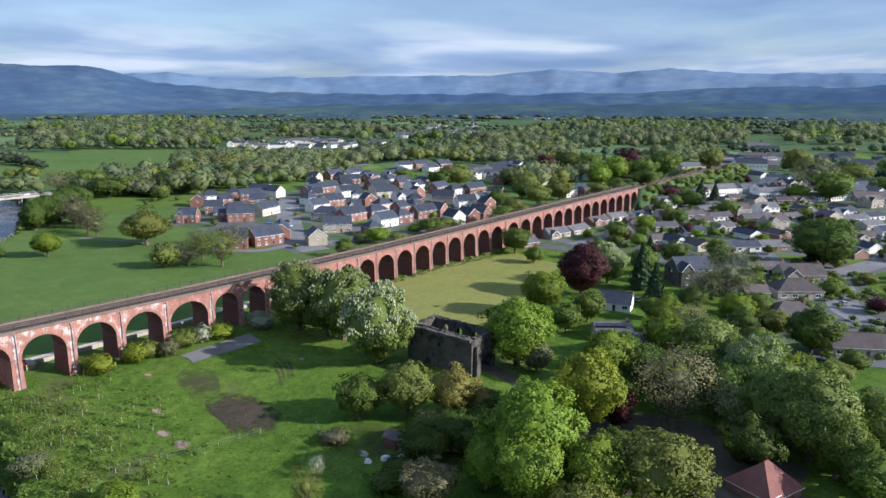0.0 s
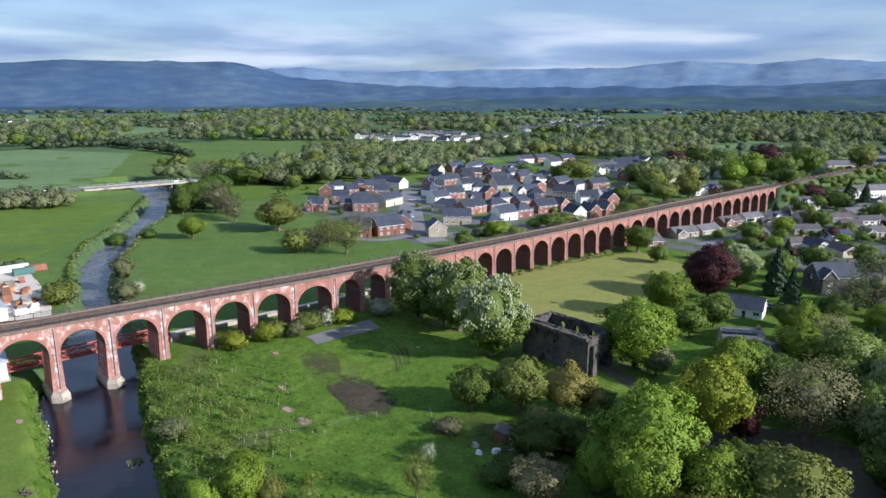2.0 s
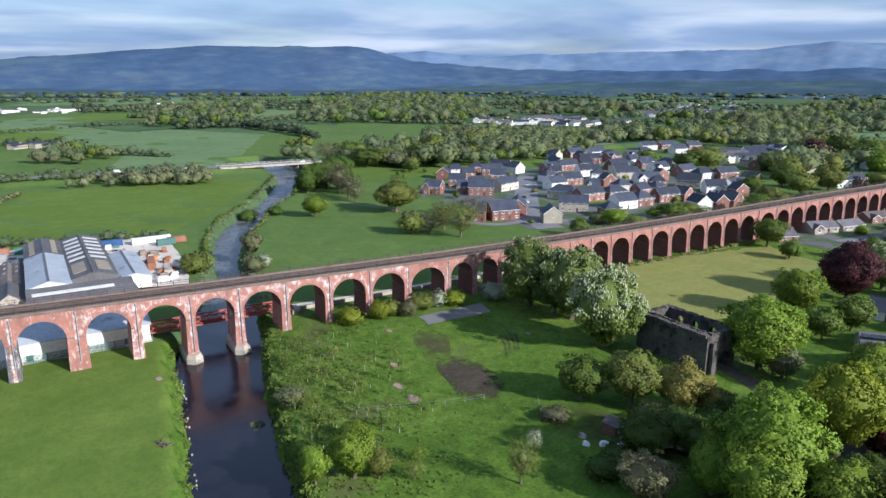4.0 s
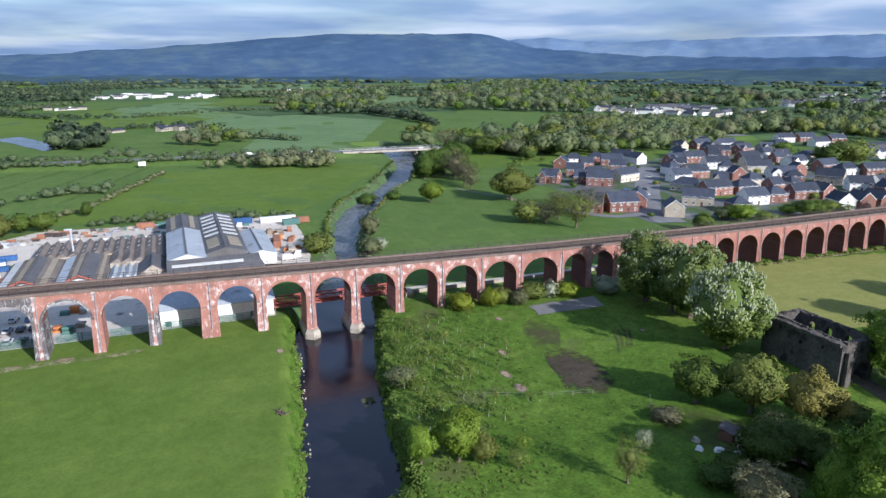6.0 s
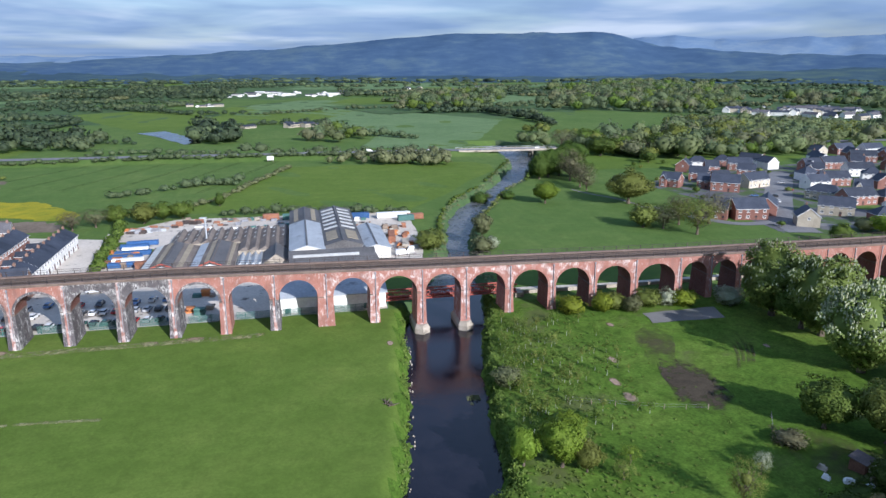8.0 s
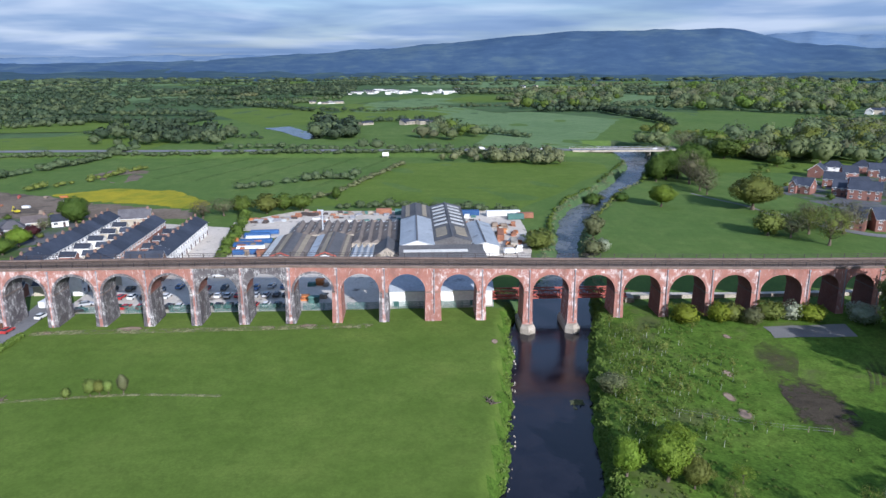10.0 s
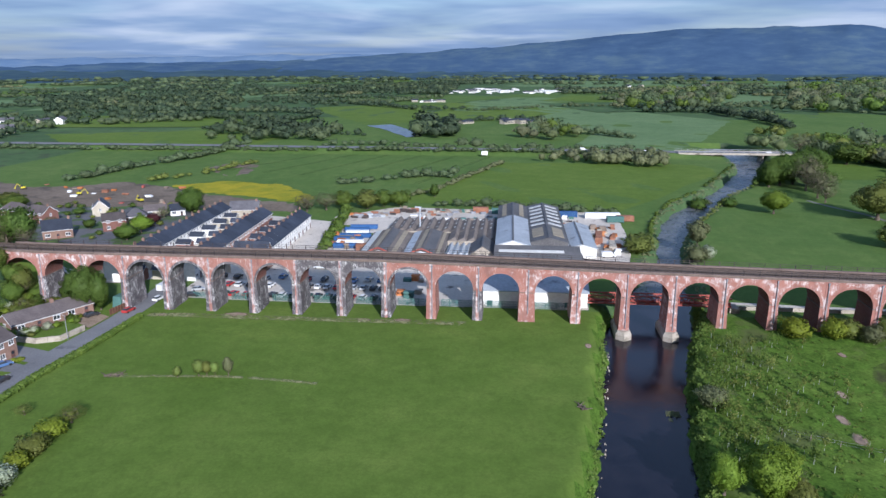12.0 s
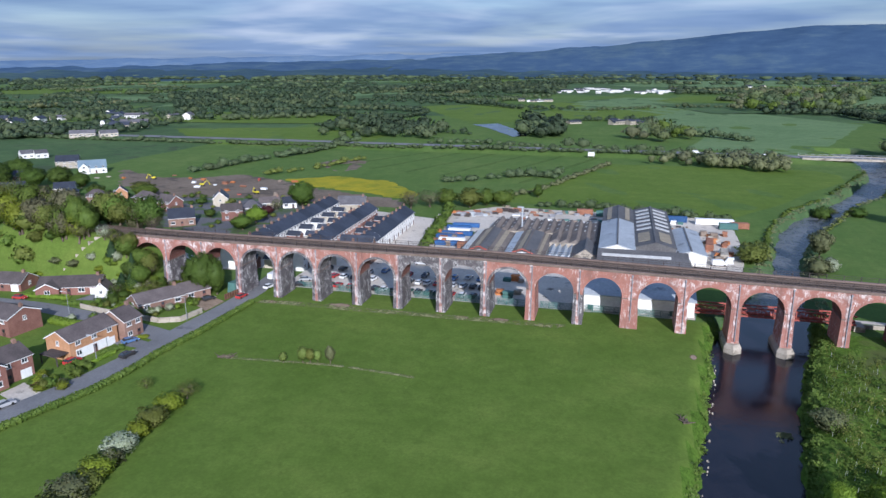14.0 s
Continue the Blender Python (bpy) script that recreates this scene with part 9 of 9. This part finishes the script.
hedge([(-124, -76), (-119.8, -63), (-117.4, -55.7), (-116.2, -47.6), (-115.9, -38.2), (-114.4, -26.4), (-113.4, -12.8), (-113.0, -5)], 1.5, 1.2, "green", "long clipped roadside hedge along the lane")
hedge([(-151, -28.6), (-140, -29.6)], 1.8, 1.4, "lime", "bright clipped garden hedge")
hedge([(-172, -14.6), (-160, -13.8)], 2.4, 1.0, "lime", "bright clipped hedge before a bungalow")
hedge([(-128.6, -48.5), (-125.6, -50.4)], 1.4, 1.3, "green", "square clipped hedge by a drive")
hedge([(-127.0, -40.5), (-125.2, -36.5)], 1.6, 1.0, "green", "low clipped hedge before the semis")
hedge([(-125.6, -31.6), (-123.6, -30.6)], 1.5, 0.7, "yellow", "low yellow-green shrub bed")
wall_pts = [(-152.3, -18.6), (-145.8, -20.0), (-135.3, -21.6), (-127.0, -22.8), (-122.6, -21.0), (-121.2, -14.4)]
gw = thing("garden_wall", None, [], "pale concrete garden wall along the cul-de-sac", "wall")
for (xa, ya), (xb, yb) in zip(wall_pts, wall_pts[1:]):
    d = Vector((xb - xa, yb - ya))
    m = max(1, int(d.length / 2.0))
    for k in range(m):
        a = Vector((xa, ya)) + d * k / m
        q = Vector((xa, ya)) + d * (k + 0.97) / m
        nrm = Vector((-d.y, d.x)).normalized() * 0.12
        z = float(land(a.x, a.y))
        s = Shape()
        ring = [(a.x + nrm.x, a.y + nrm.y), (q.x + nrm.x, q.y + nrm.y), (q.x - nrm.x, q.y - nrm.y), (a.x - nrm.x, a.y - nrm.y)]
        s.hull([(x, y, z - 0.3) for x, y in ring], [(x, y, z + 1.25) for x, y in ring])
        part("panel", s, M["stone"], gw)
fn = thing("fence", None, [], "brown boarded fence beside the lane", "fence")
for k in range(14):
    x, y = -120.9 + 0.17 * k, -5.0 + 0.85 * k
    s = Shape()
    s.box(x - 0.06, x + 0.1, y, y + 0.82, float(land(x, y)) - 0.2, float(land(x, y)) + 1.5)
    part("board", s, M["brown_fence"], fn)
s = Shape()
s.hull([(-123.6, 0.5, 2.9), (-121.0, 0.2, 2.9), (-120.0, 6.5, 2.9), (-122.6, 6.8, 2.9)], [(-123.3, 0.8, 6.0), (-121.3, 0.5, 6.0), (-120.3, 6.2, 6.0), (-122.3, 6.5, 6.0)])
thing("covered_caravan", s, M["teal"], "long green tarpaulin-covered load by the lane", "covered load")
sheet("pavement", [(-121.0, -13.4), (-120.4, -6), (-126.6, -3.2), (-128.6, -8.6)], M["bare"], "brown block-paved drive", "drive", 0.1)
sheet("pavement", [(-158, -14), (-151.5, -13), (-152, -8), (-156.5, -9)], M["asphalt"], "tarmac drive before a bungalow", "drive", 0.1)
sheet("pavement", [(-129.4, -35.6), (-122.2, -36.4), (-122.0, -33.2), (-128.2, -31.4)], M["asphalt"], "tarmac drive before the semis", "drive", 0.1)
sheet("pavement", [(-133.0, -60.4), (-126.0, -63), (-124.6, -58.6), (-132.4, -55.4)], M["concrete"], "paved forecourt before a red brick house", "drive", 0.1)
sheet("lawn", [(-128.9, -44.4), (-123.4, -45.2), (-122.6, -38.2), (-128.2, -37.2)], M["field"], "small mown front lawn", "lawn", 0.08)
hedge([(-129.6, -46.2), (-124.4, -47.2)], 1.2, 1.1, "green", "clipped boundary hedge between front gardens")
hedge([(-126.2, -44), (-125.4, -39.4)], 1.4, 0.8, "lime", "low bright clipped hedge on a lawn")
hedge([(-150.6, -27.6), (-141, -28.4)], 1.6, 1.2, "green", "clipped hedge behind the semis")
hedge([(-158, -17.4), (-154, -16.6)], 1.2, 0.9, "green", "low clipped hedge along a drive")
gr = random.Random(3)
for k in range(150):
    x, y = gr.choice([(-142, -19), (-134, -18.5), (-147, -16), (-145, -6), (-141, -3), (-150, -5), (-155, -4), (-137, 1.5), (-127, -9), (-140, -17), (-137, -15), (-128, -14), (-146, -13), (-147, -4), (-139, 1), (-142, -2), (-127.5, -52), (-126.5, -55), (-150, 2), (-156, 0), (-135, 4), (-145, -26)])
    x, y = x + gr.uniform(-3.4, 3.4), y + gr.uniform(-1.6, 1.6)
    r = gr.uniform(0.45, 1.2)
    tree(x, y, r, r * gr.uniform(1.2, 2.2), "bush", gr.choice(["green", "dark", "lime", "olive", "yellow", "white"]), "in a garden border", group="garden shrubs")
vr = random.Random(14)
for x, y in [(240 + 8.5 * k, -30 - 4.2 * k + vr.uniform(-12, 12)) for k in range(14)] + [(vr.uniform(200, 360), vr.uniform(-135, -6)) for k in range(50)]:
    r = vr.uniform(1.4, 3.0)
    tree(x, y, r, r * vr.uniform(1.3, 2.2), vr.choice(["bush", "mid"]), vr.choice(["green", "dark", "olive", "lime", "dull", "copper", "green"]), "in a village garden", group="village garden shrubs")
for tint, n, box in (("green", 80, (220, 560, -145, 0)), ("dark", 90, (220, 560, -145, 0)), ("dull", 30, (220, 560, -145, 0)), ("copper", 12, (240, 560, -145, 0)), ("olive", 40, (145, 345, 62, 215)), ("dark", 50, (145, 375, 62, 240)), ("green", 70, (345, 560, 40, 240)), ("dark", 60, (345, 560, 40, 240)), ("copper", 8, (345, 560, 40, 240)), ("dark", 60, (145, 240, -138, -88)), ("green", 46, (145, 240, -138, -88)), ("lime", 16, (145, 240, -138, -88)), ("dark", 40, (250, 420, -80, 0)), ("olive", 40, (250, 420, -80, 0)), ("dark", 36, (-290, -146, 58, 120)), ("olive", 24, (-290, -146, 58, 120))):
    spots = []
    for k in range(n):
        r = vr.uniform(0.8, 1.9)
        spots.append((vr.uniform(box[0], box[1]), vr.uniform(box[2], box[3]), r, r * vr.uniform(1.3, 2.1)))
    wood("garden_shrubs", spots, tint, "shrubs and small trees in gardens between the houses", "shrubs")
wall = thing("retaining_wall", None, [], "pale stone garden wall at the foot of the bank", "wall")
RW = [(-172, -2.0), (-164, -0.6), (-156, 0.6), (-148, -2.0), (-142, -5.0)]
for (xa, ya), (xb, yb) in zip(RW, RW[1:]):
    for k in range(4):
        xs, ys = xa + (xb - xa) * k / 4, ya + (yb - ya) * k / 4
        xe, ye = xa + (xb - xa) * (k + 0.97) / 4, ya + (yb - ya) * (k + 0.97) / 4
        z = float(land(xs, ys))
        sp = Shape()
        sp.hull([(xs, ys, z - 0.5), (xe, ye, z - 0.5), (xe, ye + 0.35, z - 0.5), (xs, ys + 0.35, z - 0.5)], [(xs, ys, z + 0.8), (xe, ye, z + 0.8), (xe, ye + 0.35, z + 0.8), (xs, ys + 0.35, z + 0.8)])
        part("stone", sp, M["stone"], wall)
# lamp posts along the lane
for x, y in ((-126.0, -44), (-121.6, -20), (-152, -22.6)):
    lp = thing("street_lamp", None, [], "tall grey street lamp beside the lane", "street lamp", "street lamps")
    s = Shape()
    s.tube((0, 0, -0.3), (0, 0, 5.6), 0.08, 0.05, 7)
    part("pole", s, M["lead"], lp)
    s = Shape()
    s.tube((0, 0, 5.55), (0.9, 0, 5.8), 0.04, 0.04, 5)
    s.box(0.7, 1.3, -0.12, 0.12, 5.72, 5.86, taper=0.03)
    part("lamp_head", s, M["metal_grey"], lp)
    lp.matrix_basis = pose(x, y, float(land(x, y)), 0, 0, 200)
# white board by the bypass
bb = thing("billboard", None, [], "white board on posts beside the bypass", "sign")
s = Shape()
s.box(-2.0, 2.0, -0.08, 0.08, 1.4, 3.8)
part("panel", s, M["white"], bb)
for x in (-1.5, 1.5):
    s = Shape()
    s.box(x - 0.1, x + 0.1, 0.09, 0.28, -0.3, 3.6)
    part("post", s, M["timber"], bb)
bb.matrix_basis = pose(-43, 286, float(land(-43, 286)))
# solar panels on the low bungalow's roof
for k in range(6):
    s = Shape()
    s.box(-0.75, 0.75, -0.5, 0.5, 0, 0.05)
    thing("solar_panel", s, M["glass"], "dark solar panel on a bungalow roof", "solar panel", "solar panels", at=pose(129, -80, float(land(129, -80)), 0, 0, -52) @ pose(-3.9 + 1.56 * k, -2.0, 3.95, 30, 0, 0))

# ---- the whole plan at true size ----
for ob in list(scene.collection.objects):
    if ob.parent is None and ob.type in ("MESH", "EMPTY", "CURVE"):
        ob.matrix_basis = Matrix.Scale(K, 4) @ ob.matrix_basis
